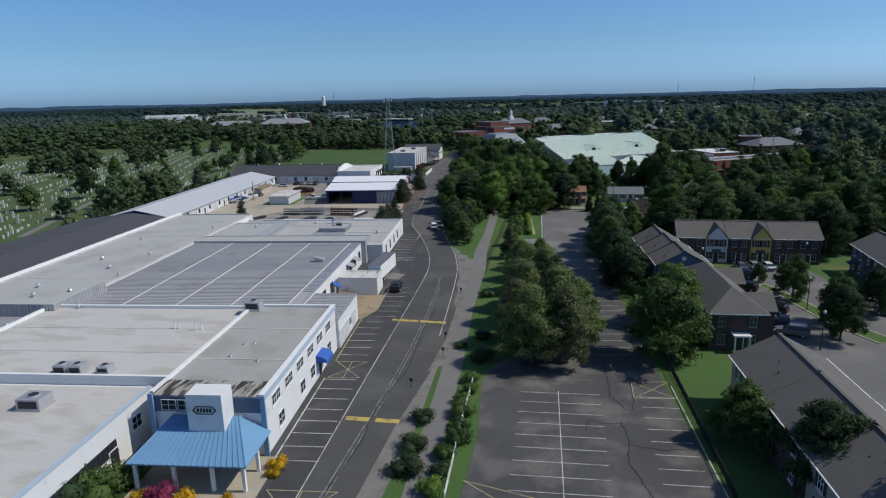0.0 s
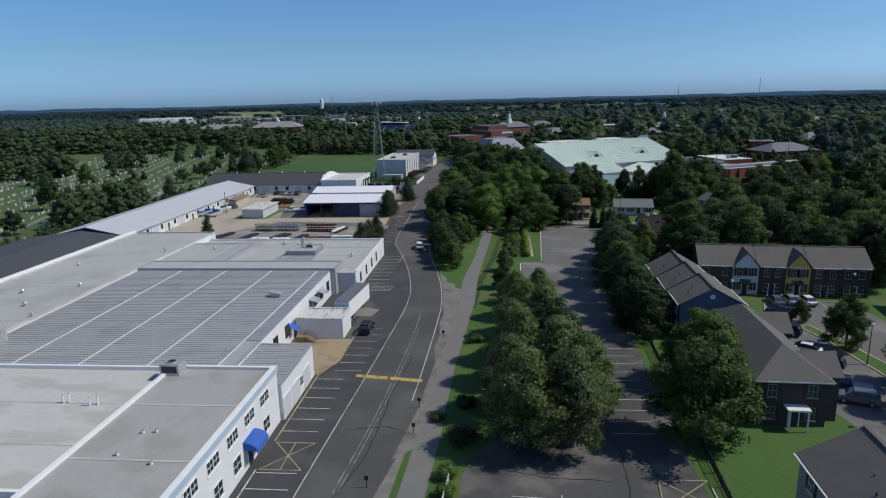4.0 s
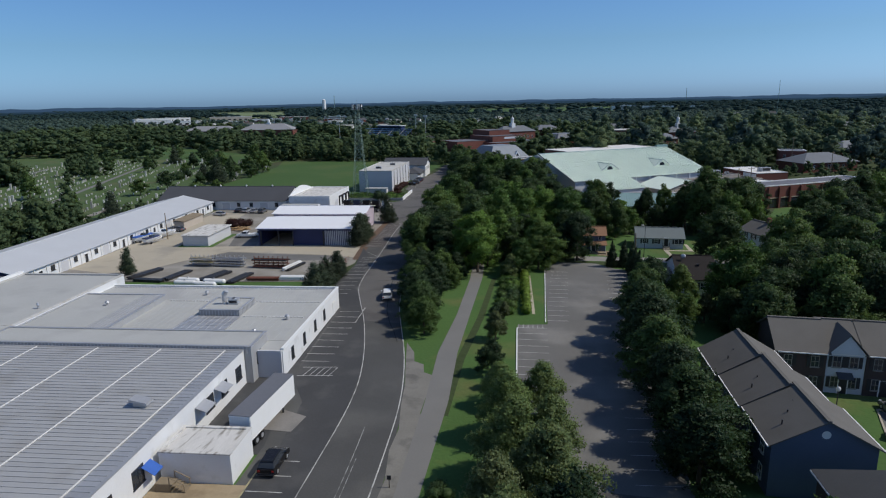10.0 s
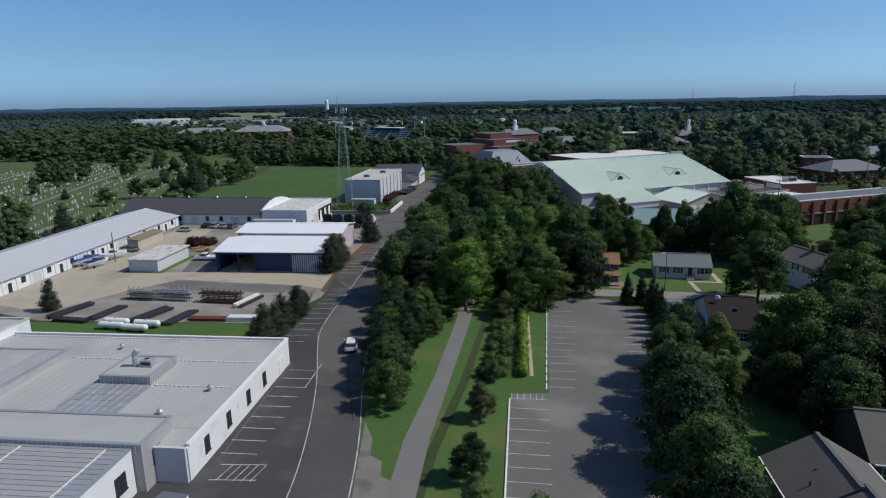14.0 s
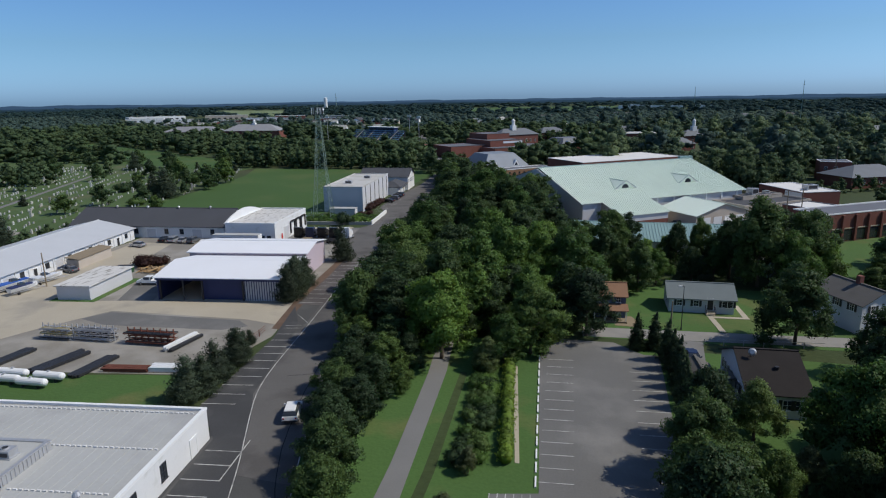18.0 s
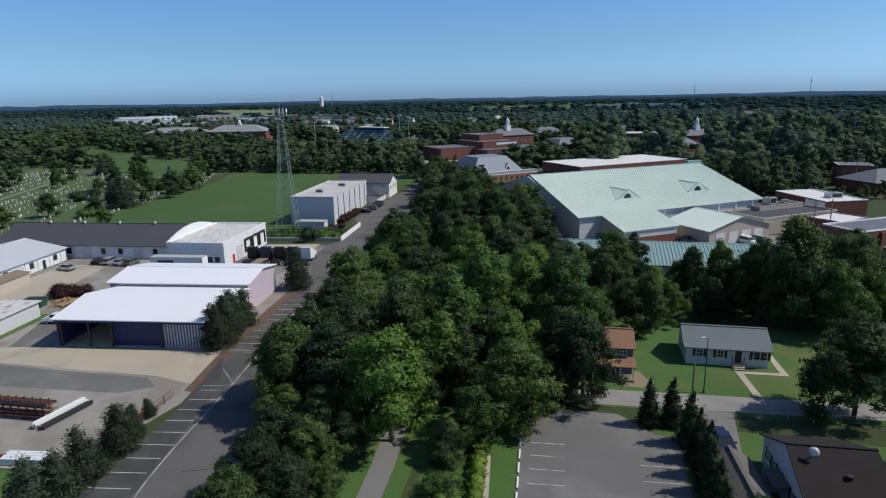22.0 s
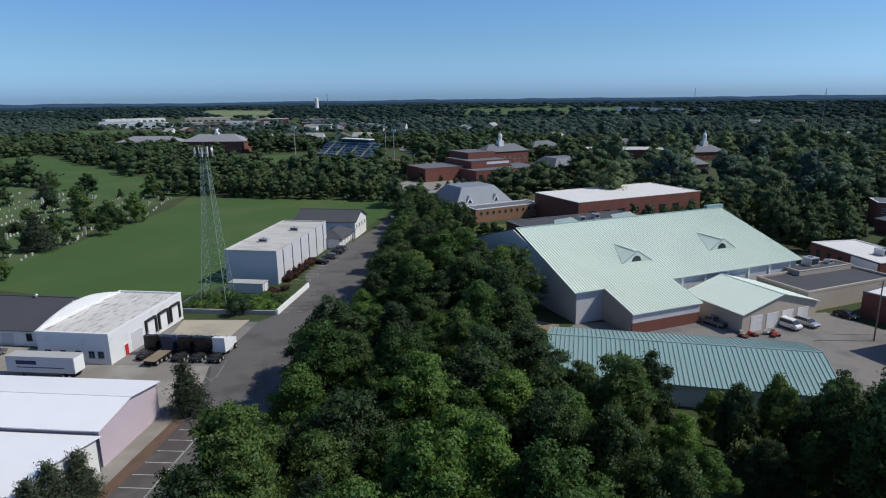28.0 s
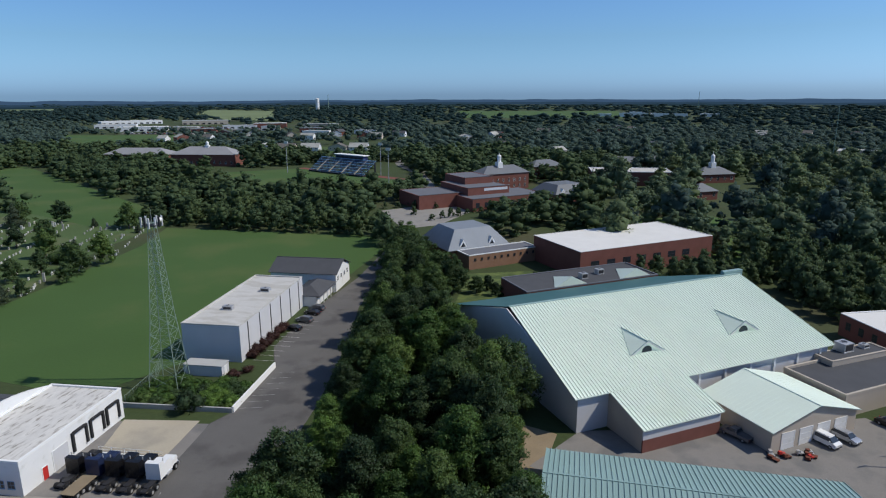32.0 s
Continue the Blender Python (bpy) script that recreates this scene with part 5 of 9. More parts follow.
for u in (-24.6, -19.8, -15.9, -7.6):
    part("column", Shape().box(u, 0.1, 0, u + 0.3, 0.4, 4.5), DARK_METAL, w1)
for i in range(14):
    part("rib", Shape().box(-7.3 + 0.5 * i, 0.55, 0.2, -7.15 + 0.5 * i, 0.6, 4.3), NAVY, w1)
slope(w1, "roof", [(-25.5, -0.6, 4.85), (0.4, -0.6, 4.85), (0.4, 8.5, 6.3), (-25.5, 8.5, 6.3)], WHITE_METAL, 0)
slope(w1, "roof", [(0.4, 17.4, 4.85), (-25.5, 17.4, 4.85), (-25.5, 8.5, 6.3), (0.4, 8.5, 6.3)], WHITE_METAL, 0)
part("gable_wall", Shape().add([(-0.2, 0, 4.7), (-0.2, 17, 4.7), (-0.2, 8.5, 6.1), (0, 0, 4.7), (0, 17, 4.7), (0, 8.5, 6.1)], [(0, 2, 1), (3, 4, 5), (0, 1, 4, 3), (1, 2, 5, 4), (2, 0, 3, 5)]), WHITE_WALL, w1)
w2 = thing("rear_warehouse", -59.9, 230.4, 6.5, 0, "pinkish grey steel warehouse with a white steel roof", "warehouse")
gabled(w2, -27, 0, 0, 13.6, 5.6, 6.7, PINKISH, WHITE_METAL, "x", 0.5)
shed = thing("long_shed", -113.6, 165, 7.9, 0, "long white shed with pale steel roof and many doors", "shed")
gabled(shed, -21, 0, 0, 95, 3.3, 5.6, WHITE_WALL, PALE_METAL, "y", 0.5, 0.0, NAVY)
for i in range(23):
    v = 3 + 4.0 * i
    if i % 4 == 3:
        door(shed, "E", 0, v, 2.8, 2.5, GREY_WALL, "overhead_door", ribs=4)
    elif i % 4 == 1:
        door(shed, "E", 0, v, 1.1, 2.1, DARK_METAL)
    else:
        window(shed, "E", 0, v, 1.3, 1.2, 1.1, DARK_METAL)
    part("pilaster", Shape().box(0.0, v + 1.85, 0, 0.18, v + 2.15, 3.2), WHITE_WALL, shed)
dark = thing("dark_roofed_shed", -100.4, 263.6, 5, 0, "long white shed with a charcoal roof and small windows", "shed")
gabled(dark, -48, 0, 0, 17, 3.6, 7.4, WHITE_WALL, ROOF_CHAR, "x", 0.5)
for i in range(10):
    if i % 3 == 2:
        door(dark, "S", -46 + 4.7 * i, 0, 2.8, 2.6, GREY_WALL, "overhead_door", ribs=4)
    else:
        window(dark, "S", -46 + 4.7 * i, 0, 1.3, 1.1, 1.3, DARK_METAL)
for i in range(4):
    roof_vent(*turned(-100.4, 263.6, 5)(-38 + 10 * i, 8.2), 7.3, 0.4, 0.7, "small vent on the charcoal roof")
dock = flat_block("dock_building", -14.2, 0, 0, 24.5, 5.7, WHITE_WALL, ROOF_STAINED, "white dock building with an arched end and a stained flat roof", (-82.0, 258.6), 5, trim=TRIM)
s = Shape()
arc = [(v, 5.7 + 2.3 * math.sin(math.pi * v / 24.5)) for v in [24.5 * i / 14 for i in range(15)]]
n = len(arc)
s.add([(-14.6, a, b) for a, b in arc] + [(-14.15, a, b) for a, b in arc], [tuple(range(n - 1, -1, -1)), tuple(range(n, 2 * n))] + [(i, i + 1, n + i + 1, n + i) for i in range(n - 1)] + [(0, n, 2 * n - 1, n - 1)])
part("arched_gable", s, WHITE_WALL, dock)
for v in (12.6, 17, 21.3):
    door(dock, "E", 0, v, 2.7, 2.9, WHITE_WALL, "dock_door", z=1.1, ribs=3)
    part("dock_seal", Shape().box(0.06, v - 1.85, 1.0, 0.4, v - 1.4, 4.4).box(0.06, v + 1.4, 1.0, 0.4, v + 1.85, 4.4).box(0.06, v - 1.4, 4.05, 0.4, v + 1.4, 4.5), RUBBER, dock, "black rubber dock seal")
door(dock, "E", 0, 8.2, 3.4, 3.6, GREY_WALL, "overhead_door", ribs=5)
door(dock, "E", 0, 4.6, 1.1, 2.2, RED_PAINT, "red_door")
for u in (-12.2, -9.2, -6.2, -3.6, -1.8):
    window(dock, "S", u, 0, 1.3, 1.1, 1.2, BLUE_TRIM)
hut = thing("concrete_hut", -95.9, 207.2, 7, 0, "low pale hut with a flat weathered roof in the yard", "hut")
walls(hut, -7, 0, 0, 14.5, 2.9, GREY_WALL)
part("roof", Shape().box(-7.3, -0.4, 2.9, 0.4, 14.9, 3.1), ROOF_STAINED, hut)
part("base_slab", Shape().box(-8.2, -1, 0, 1.4, 15.5, 0.1), GRASS, hut)
hut2 = thing("brown_lean_to", -116.8, 227.4, 7.9, 0, "low brown lean-to shed against the long shed", "shed")
walls(hut2, -3, 0, 0, 13, 2.4, BEIGE)
part("roof", Shape().slab([(-3.2, -0.3, 2.9), (0.3, -0.3, 2.5), (0.3, 13.3, 2.5), (-3.2, 13.3, 2.9)], 0.12), WOOD, hut2)

# ---------------------------------------------------------------- buildings beside the field
gym = flat_block("white_hall", -14, 0, 0, 39.5, 8.6, GREY_WALL, ROOF_WHITE, "tall pale hall with a white flat roof and dark pilasters", (-75.3, 310.2), 4.5, trim=ROOF_WHITE)
for i in range(6):
    part("downpipe", Shape().box(0.0, 4 + 6.4 * i, 0.2, 0.16, 4.2 + 6.4 * i, 8.4), DARK_METAL, gym)
for u, v in ((-8, 11), (-5, 26)):
    rooftop_unit(*turned(-75.3, 310.2, 4.5)(u, v), 8.55, 2.4, 1.5, 1.0, 4.5)
house_n = thing("shingled_hall", -74.2, 364, 4, 0, "white hall with a dark shingle roof and a stepped porch", "building")
gabled(house_n, -21, 0, 0, 14, 6.0, 8.8, WHITE_WALL, ROOF_DARK, "x", 0.6)
for k in range(4):
    window(house_n, "E", 0, 2 + 3.2 * k, 3.2, 1.1, 1.4)
porch = thing("porch_wing", -74.0, 349.8, 4, 0, "low wing with a dark hip roof and a white porch", "building")
walls(porch, -7.5, 0, -0.4, 14, 3.2, WHITE_WALL)
hipped(porch, -7.6, 0, 0.4, 14, 3.3, 5.4, ROOF_DARK)
for k in range(5):
    part("porch_post", Shape().box(0.3, 0.6 + 3.1 * k, 0, 0.5, 0.8 + 3.1 * k, 3.2), TRIM, porch)
shed_m = thing("equipment_shelter", -84.2, 301.6, 4.5, 0, "low grey equipment shelter beside the mast", "shelter")
walls(shed_m, 0, 0, 8.8, 3.2, 2.4, GREY_WALL)
part("roof", Shape().box(-0.15, -0.15, 2.4, 8.95, 3.35, 2.6), ROOF_GREY, shed_m)
door(shed_m, "E", 8.8, 1.6, 1.0, 2.0, WHITE_WALL)

# ---------------------------------------------------------------- sports hall and service yard
hallx = turned(-1.0, 294.4, 34.8)
sport = thing("sports_hall", -1.0, 294.4, 34.8, 0, "large sports hall with a pale green standing-seam roof and two dormers", "building")
RZ = lambda v: 7.2 + 0.285 * v
part("wall", Shape().box(0.6, 0.3, 0, 7.2, 0.6, 7.0), GREY_WALL, sport)
part("wall", Shape().box(24.2, 0.3, 0, 63.6, 0.6, 7.0), GREY_WALL, sport)
prof = [(0.6, 0), (55, 0), (55, 7.0), (27.7, 14.8), (0.6, 7.1)]
for u in (0.6, 63.3):
    part("gable_wall", Shape().add([(u, a, b) for a, b in prof] + [(u + 0.3, a, b) for a, b in prof], [(0, 4, 3, 2, 1), (5, 6, 7, 8, 9)] + [(i, (i + 1) % 5, 5 + (i + 1) % 5, 5 + i) for i in range(5)]), GREY_WALL, sport)
part("wall", Shape().box(0.9, 54.7, 0, 63.3, 55, 7.0), GREY_WALL, sport)
slope(sport, "roof", [(-0.4, -0.4, RZ(-0.4)), (64.6, -0.4, RZ(-0.4)), (66.4, 27.7, RZ(27.7)), (1.4, 27.7, RZ(27.7))], GREEN_METAL, 0.7, 0.14, 0.15, 0.11)
# far slope gets a darker teal than the near one
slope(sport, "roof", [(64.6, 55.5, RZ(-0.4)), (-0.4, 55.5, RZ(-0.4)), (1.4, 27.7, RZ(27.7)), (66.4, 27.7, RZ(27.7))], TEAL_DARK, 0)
part("ridge_cap", Shape().box(1.4, 27.4, RZ(27.7) - 0.02, 66.4, 28.1, RZ(27.7) + 0.12), TEAL_METAL, sport)
slope(sport, "wing_roof", [(6.9, -9.8, RZ(-9.8)), (24.6, -9.8, RZ(-9.8)), (24.6, -0.42, RZ(-0.42)), (6.9, -0.42, RZ(-0.42))], GREEN_METAL, 0.7, 0.14, 0.15, 0.11)
part("wing_wall", Shape().box(7.2, -9.4, 0, 24.2, -9.1, 2.4), BRICK, sport, "red brick lower wall")
part("wing_wall", Shape().box(7.2, -9.38, 2.4, 24.2, -9.12, 4.35), GREY_WALL, sport)
for u in (7.2, 23.9):
    q = [(-9.1, 0), (0.6, 0), (0.6, 7.0), (-9.1, 4.3)]
    part("wing_wall", Shape().add([(u, a, b) for a, b in q] + [(u + 0.3, a, b) for a, b in q], [(0, 3, 2, 1), (4, 5, 6, 7)] + [(i, (i + 1) % 4, 4 + (i + 1) % 4, 4 + i) for i in range(4)]), BEIGE, sport)
for i in range(6):
    part("pilaster", Shape().box(28 + 6.6 * i, 0.05, 0, 28.5 + 6.6 * i, 0.3, 6.9), TRIM, sport)
for u, v in ((21.3, 7.4), (47.3, 8.0)):
    z0, z1 = RZ(v), RZ(v + 8.2)
    d = part("dormer", Shape().add([(u - 4, v, z0), (u + 4, v, z0), (u, v, z0 + 2.35), (u, v + 8.2, z1)], [(0, 1, 2), (1, 3, 2), (3, 0, 2)]), GREEN_METAL, sport)
    part("dormer_edge", Shape().slab([(u - 4.3, v - 0.3, z0 + 0.1), (u - 3.6, v - 0.3, z0 + 0.1), (u, v - 0.3, z0 + 2.3), (u, v - 0.3, z0 + 2.7)], 0.12), TRIM, d)
    part("dormer_edge", Shape().slab([(u + 3.6, v - 0.3, z0 + 0.1), (u + 4.3, v - 0.3, z0 + 0.1), (u, v - 0.3, z0 + 2.7), (u, v - 0.3, z0 + 2.3)], 0.12), TRIM, d)
    for k in (-4.05, 4.05):
        part("valley_flashing", Shape().tube((u + k, v, z0 + 0.1), (u, v + 8.3, z1 + 0.1), 0.075, 6), TEAL_METAL, d, "teal valley flashing")
        part("rake_trim", Shape().tube((u + k, v - 0.32, z0 + 0.2), (u, v - 0.32, z0 + 2.72), 0.07, 6), TEAL_METAL, d)
    part("ridge_trim", Shape().tube((u, v, z0 + 2.4), (u, v + 8.2, z1 + 0.06), 0.08, 6), TEAL_METAL, d)
    arcw = [(u + 1.3 * math.cos(radians(a)), z0 + 0.2 + 1.3 * math.sin(radians(a))) for a in range(0, 181, 20)]
    m = len(arcw)
    part("arched_window", Shape().add([(x, v - 0.03, z) for x, z in arcw] + [(x, v - 0.002, z) for x, z in arcw], [tuple(range(m)), tuple(range(2 * m - 1, m - 1, -1))] + [(i, m + i, m + i + 1, i + 1) for i in range(m - 1)]), GLASS, d)
part("ridge_end", Shape().box(62, 28.2, 13.6, 68, 29.4, 15.9), TEAL_METAL, sport)
low = flat_block("low_flat_wing", 22, 56, 66, 71, 7.2, BRICK, ROOF_DARK, "brick wing with a dark flat roof behind the sports hall", (-1.0, 294.4), 34.8, trim=ROOF_SLATE)
for u in (31, 53):
    part("roof_gable", Shape().add([(u, 56.5, 7.2), (u + 11, 56.5, 7.2), (u + 5.5, 56.5, 10.0), (u + 5.5, 66, 7.4)], [(0, 1, 2), (1, 3, 2), (3, 0, 2)]), GREEN_METAL, low)
rooftop_unit(*hallx(44, 62), 7.2, 2, 2, 1.5, 34.8)
rooftop_unit(*hallx(51, 64), 7.2, 2, 2, 1.5, 34.8)
garage = thing("garage_hall", -1.0, 294.4, 34.8, 0, "beige block garage with a pale green roof and overhead doors", "garage")
gabled(garage, 27.2, -17.6, 47.8, -2.2, 4.2, 7.0, BEIGE, GREEN_METAL, "y", 0.5, 1.0)
for i in range(4):
    door(garage, "S", 31.0 + 4.3 * i, -17.6, 2.9, 3.1, WHITE_WALL, "overhead_door", ribs=2)
flat_block("flat_wing", 49.6, -14.2, 78, -0.9, 4.3, BEIGE, ROOF_DARK, "low beige wing with a dark flat roof and pale edge", (-1.0, 294.4), 34.8, lip=0.5, trim=BEIGE)
raised = flat_block("raised_roof_bay", 0, 0, 17, 4.6, 5.4, BEIGE, ROOF_DARK, "low raised bay with pale sides on the dark flat roof", (50.2, 325.2), 33, lip=0.15, trim=BEIGE)
rooftop_unit(54.6, 332.4, 5.4, 2.8, 2.6, 1.9, 34.8)
rooftop_unit(59.5, 335.0, 5.4, 1.6, 1.4, 0.9, 34.8)
flat_f = flat_block("white_roofed_wing", 0, 0, 13.8, 23.4, 5.5, BRICK, ROOF_BRIGHT, "brick wing with a clean white flat roof", (71.3, 335.8), 21, lip=0.2)
part("wall_panel", Shape().box(-0.12, 0.6, 2.4, -0.003, 9, 5.2), TRIM, flat_f, "white wall panel")
for v in (12.5, 16.5, 20.5):
    window(flat_f, "W", 0, v, 2.2, 1.4, 1.8, DARK_METAL)
flat_block("small_white_roofed_wing", 0, 0, 12.2, 9.4, 5.4, BRICK, ROOF_BRIGHT, "small brick wing with a white flat roof", (64.2, 303.6), 41, lip=0.2, trim=ROOF_SLATE)
rooftop_unit(76.2, 345.5, 5.5, 4, 3, 1.6, 21)
arcade = flat_block("brick_arcade", 0, 0, 46, 10, 7.3, BRICK, ROOF_SLATE, "long red brick building with tall piers and a flat grey roof", (60.4, 282.4), 31)
part("lintel", Shape().box(0.2, -0.2, 3.3, 45.8, -0.003, 3.55), CONCRETE, arcade, "pale concrete band over the lower storey")
for i in range(10):
    part("pier", Shape().box(1 + 4.6 * i, -0.55, 0, 1.7 + 4.6 * i, -0.004, 7.0), BRICK, arcade)
    part("pier", Shape().box(1.95 + 4.6 * i, -0.3, 3.56, 2.2 + 4.6 * i, -0.004, 7.0), BRICK, arcade)
    # dark panes on the flat wall stand for the shade of a recessed lower storey
    if i < 9:
        window(arcade, "S", 3.7 + 4.6 * i, 0, 0.3, 3.0, 2.7, DARK_METAL)
barn = thing("storage_barn", -4.8, 262, 0, 0, "long storage barn with a blue-green standing-seam roof", "barn")
gabled(barn, 0, 0, 42, 20.5, 3.8, 6.3, GREY_WALL, TEAL_METAL, "x", 0.5, 0.75, rise=0.12)

def across(profile, w0, w1, zlo, zhi):
    """A solid from a side profile of (y, z), with its width tapering from w0 at zlo to w1 at zhi."""
    n = len(profile)
    half = [((w0 + (w1 - w0) * (z - zlo) / (zhi - zlo)) / 2) for _, z in profile]
    return Shape().add([(-h, y, z) for (y, z), h in zip(profile, half)] + [(h, y, z) for (y, z), h in zip(profile, half)],
                       [tuple(range(n)), tuple(range(2 * n - 1, n - 1, -1))] + [(i, n + i, n + (i + 1) % n, (i + 1) % n) for i in range(n)])


CAR_GREEN = surf("faded green steel paint", (0.03, 0.09, 0.045), 0.5, 0.15, 0.8, 6.0)
# ---------------------------------------------------------------- houses
def shutters(t, side, x, y, z, w, h, material):
    c = pose(x, y, z, 0, 0, TURN[side])
    for k in (-1, 1):
        part("shutter", cached(("shut", h, material.name), lambda: Shape().box(-0.2, -0.08, -0.05, 0.2, -0.02, h + 0.05).mesh("shutter", material)), None, t, "", c @ pose(k * (w / 2 + 0.33), 0, 0))


# duller trim colour for the south windows of the townhouses
DULL_TRIM = surf("dull cream window paint", (0.36, 0.345, 0.31), 0.7, 0.1, 0.5, 5.0)


def house_windows(t, side, spots, z, w=1.0, h=1.4, shut=DARK_METAL, trim=TRIM):
    for x, y in spots:
        window(t, side, x, y, z, w, h, trim)
        if shut:
            shutters(t, side, x, y, z, w, h, shut)


bh = thing("bungalow", 15.1, 220.4, 0, 0, "pale blue bungalow with a grey-green shingle roof and black shutters", "house")
gabled(bh, 0, 0, 11.0, 7.3, 2.9, 4.7, PALE_SIDING, SHINGLE_GREEN, "x", 0.45)
house_windows(bh, "S", [(1.8, 0), (4.6, 0), (9.4, 0), (10.3, 0)], 1.3, 0.8, 1.0)
house_windows(bh, "W", [(0, 3.6)], 1.3, 0.8, 1.0)
door(bh, "S", 7, 0, 0.95, 2.05, DARK_METAL, z=0.7)
st = thing("front_steps", 22.1, 220.4, 0, 0, "short front steps with dark railings", "steps")
for i in range(4):
    part("tread", Shape().box(-0.8, -0.5 - 0.3 * i, 0, 0.8, -0.2 - 0.3 * i, 0.7 - 0.18 * i), CONCRETE, st)
for k in (-0.8, 0.75):
    part("railing", Shape().tube((k, -0.1, 1.6), (k, -1.4, 1.0), 0.04).tube((k, -1.4, 0), (k, -1.4, 1.0), 0.04).tube((k, -0.1, 0.6), (k, -0.1, 1.6), 0.04), DARK_METAL, st)
flat("front_walk", [(22.1, 211), (23.1, 211), (22.3, 218.7), (21.4, 218.7)], 0.07, CONCRETE, "pale concrete front walk", "path")
flat("side_walk", [(22.2, 217.9), (28.3, 218.1), (27.9, 225.6), (27.1, 225.6), (27.3, 218.9), (22.2, 218.7)], 0.075, CONCRETE, "pale concrete walk round the bungalow", "path")
co = thing("cottage", 1.9, 212.6, 3, 0, "small blue cottage with a rusty brown roof and a front porch", "house")
gabled(co, 0, 1.6, 5.4, 7.6, 4.4, 5.9, BLUE_WALL, SHINGLE_ORANGE, "x", 0.35)
part("porch_roof", Shape().slab([(-0.3, -0.6, 2.3), (5.7, -0.6, 2.3), (5.7, 1.58, 2.9), (-0.3, 1.58, 2.9)], 0.12), SHINGLE_ORANGE, co)
for u in (0, 1.8, 3.6, 5.3):
    part("porch_post", Shape().box(u - 0.06, -0.45, 0, u + 0.06, -0.33, 2.25), TRIM, co)
part("porch_floor", Shape().box(-0.1, -0.5, 0, 5.5, 1.6, 0.3), WOOD, co)
house_windows(co, "S", [(1.3, 1.6), (4.1, 1.6)], 3.2, 0.7, 0.9, None)
door(co, "S", 2.7, 1.6, 0.9, 2.0, DARK_METAL, z=0.3)
ha = thing("white_house", 19.6, 182.0, 2, 0, "white house with a near-black brown shingle roof", "house")
gabled(ha, 0, 0, 7.0, 13.4, 3.3, 6.2, PALE_SIDING, surf("near-black brown shingles", (0.032, 0.028, 0.027), 0.95, 0.2, 0.4, 8.0, 0.01, spec=0.15), "x", 0.4)
house_windows(ha, "S", [(1.4, 0), (4.4, 0), (5.8, 0)], 1.2, 0.9, 1.2, DARK_METAL)
house_windows(ha, "W", [(0, 2.2), (0, 4.4), (0, 8.2), (0, 9.8), (0, 11.4)], 1.3, 0.9, 1.2, DARK_METAL)
part("satellite_dish", Shape().tube((1.6, 5.6, 5.5), (1.5, 5.2, 6.3), 0.06, 6).tube((1.5, 5.2, 6.3), (1.4, 4.9, 6.45), 0.5, 14, 0.3), METAL_GALV, ha, "grey satellite dish")
part("roof_vent", Shape().tube((4.0, 3.6, 4.5), (4.0, 3.6, 5.2), 0.22, 10, 0.3), DARK_METAL, ha)
dump = thing("dumpster", -103.6, 226.4, 12, 0.05, "dark green steel dumpster beside the purple bushes", "dumpster")
part("bin", across([(-1.0, 0.15), (1.0, 0.15), (1.2, 1.5), (-1.2, 1.5)], 3.6, 3.6, 0.15, 1.5), CAR_GREEN, dump)
for k in (-0.9, 0.9):
    part("lid", Shape().slab([(k - 0.85, -1.2, 1.58), (k + 0.85, -1.2, 1.58), (k + 0.85, 1.2, 1.66), (k - 0.85, 1.2, 1.66)], 0.06), DARK_METAL, dump)
for k in (-1.5, 1.5):
    part("skid", Shape().box(k - 0.1, -0.9, 0, k + 0.1, 0.9, 0.15), DARK_METAL, dump)
gar = thing("detached_garage", 13.9, 183.4, 4, 0, "small pale garage with a grey shingle roof", "garage")
gabled(gar, 0, 0, 3.5, 8.6, 2.3, 3.3, PALE_SIDING, SHINGLE, "y", 0.3)
house_windows(gar, "S", [(1.3, 0), (2.6, 0)], 1.0, 0.7, 0.9, DARK_METAL)
bree = thing("breezeway", 17.9, 187.0, 4, 0, "low roofed passage between garage and house", "passage")
part("roof", Shape().slab([(0, 0, 2.4), (1.4, 0, 2.6), (1.4, 3.2, 2.6), (0, 3.2, 2.4)], 0.12), SHINGLE, bree)
part("wall", Shape().box(0, 2.9, 0, 1.3, 3.1, 2.3), PALE_SIDING, bree)
hb = thing("white_farmhouse", 43.4, 213.4, 24, 0, "two-storey white house with a brown shingle roof and shutters", "house")
gabled(hb, 0, 0, 7.5, 10, 5.2, 7.2, PALE_SIDING, SHINGLE, "y", 0.4)
house_windows(hb, "W", [(0, 2), (0, 5), (0, 8)], 3.6, 0.8, 1.2)
house_windows(hb, "S", [(2, 0), (5.5, 0)], 3.6, 0.8, 1.2)
house_windows(hb, "S", [(2, 0), (5.5, 0)], 1.0, 0.8, 1.2)
part("chimney", Shape().box(3.4, 4.5, 6.5, 4.2, 5.3, 8.4), BRICK, hb)
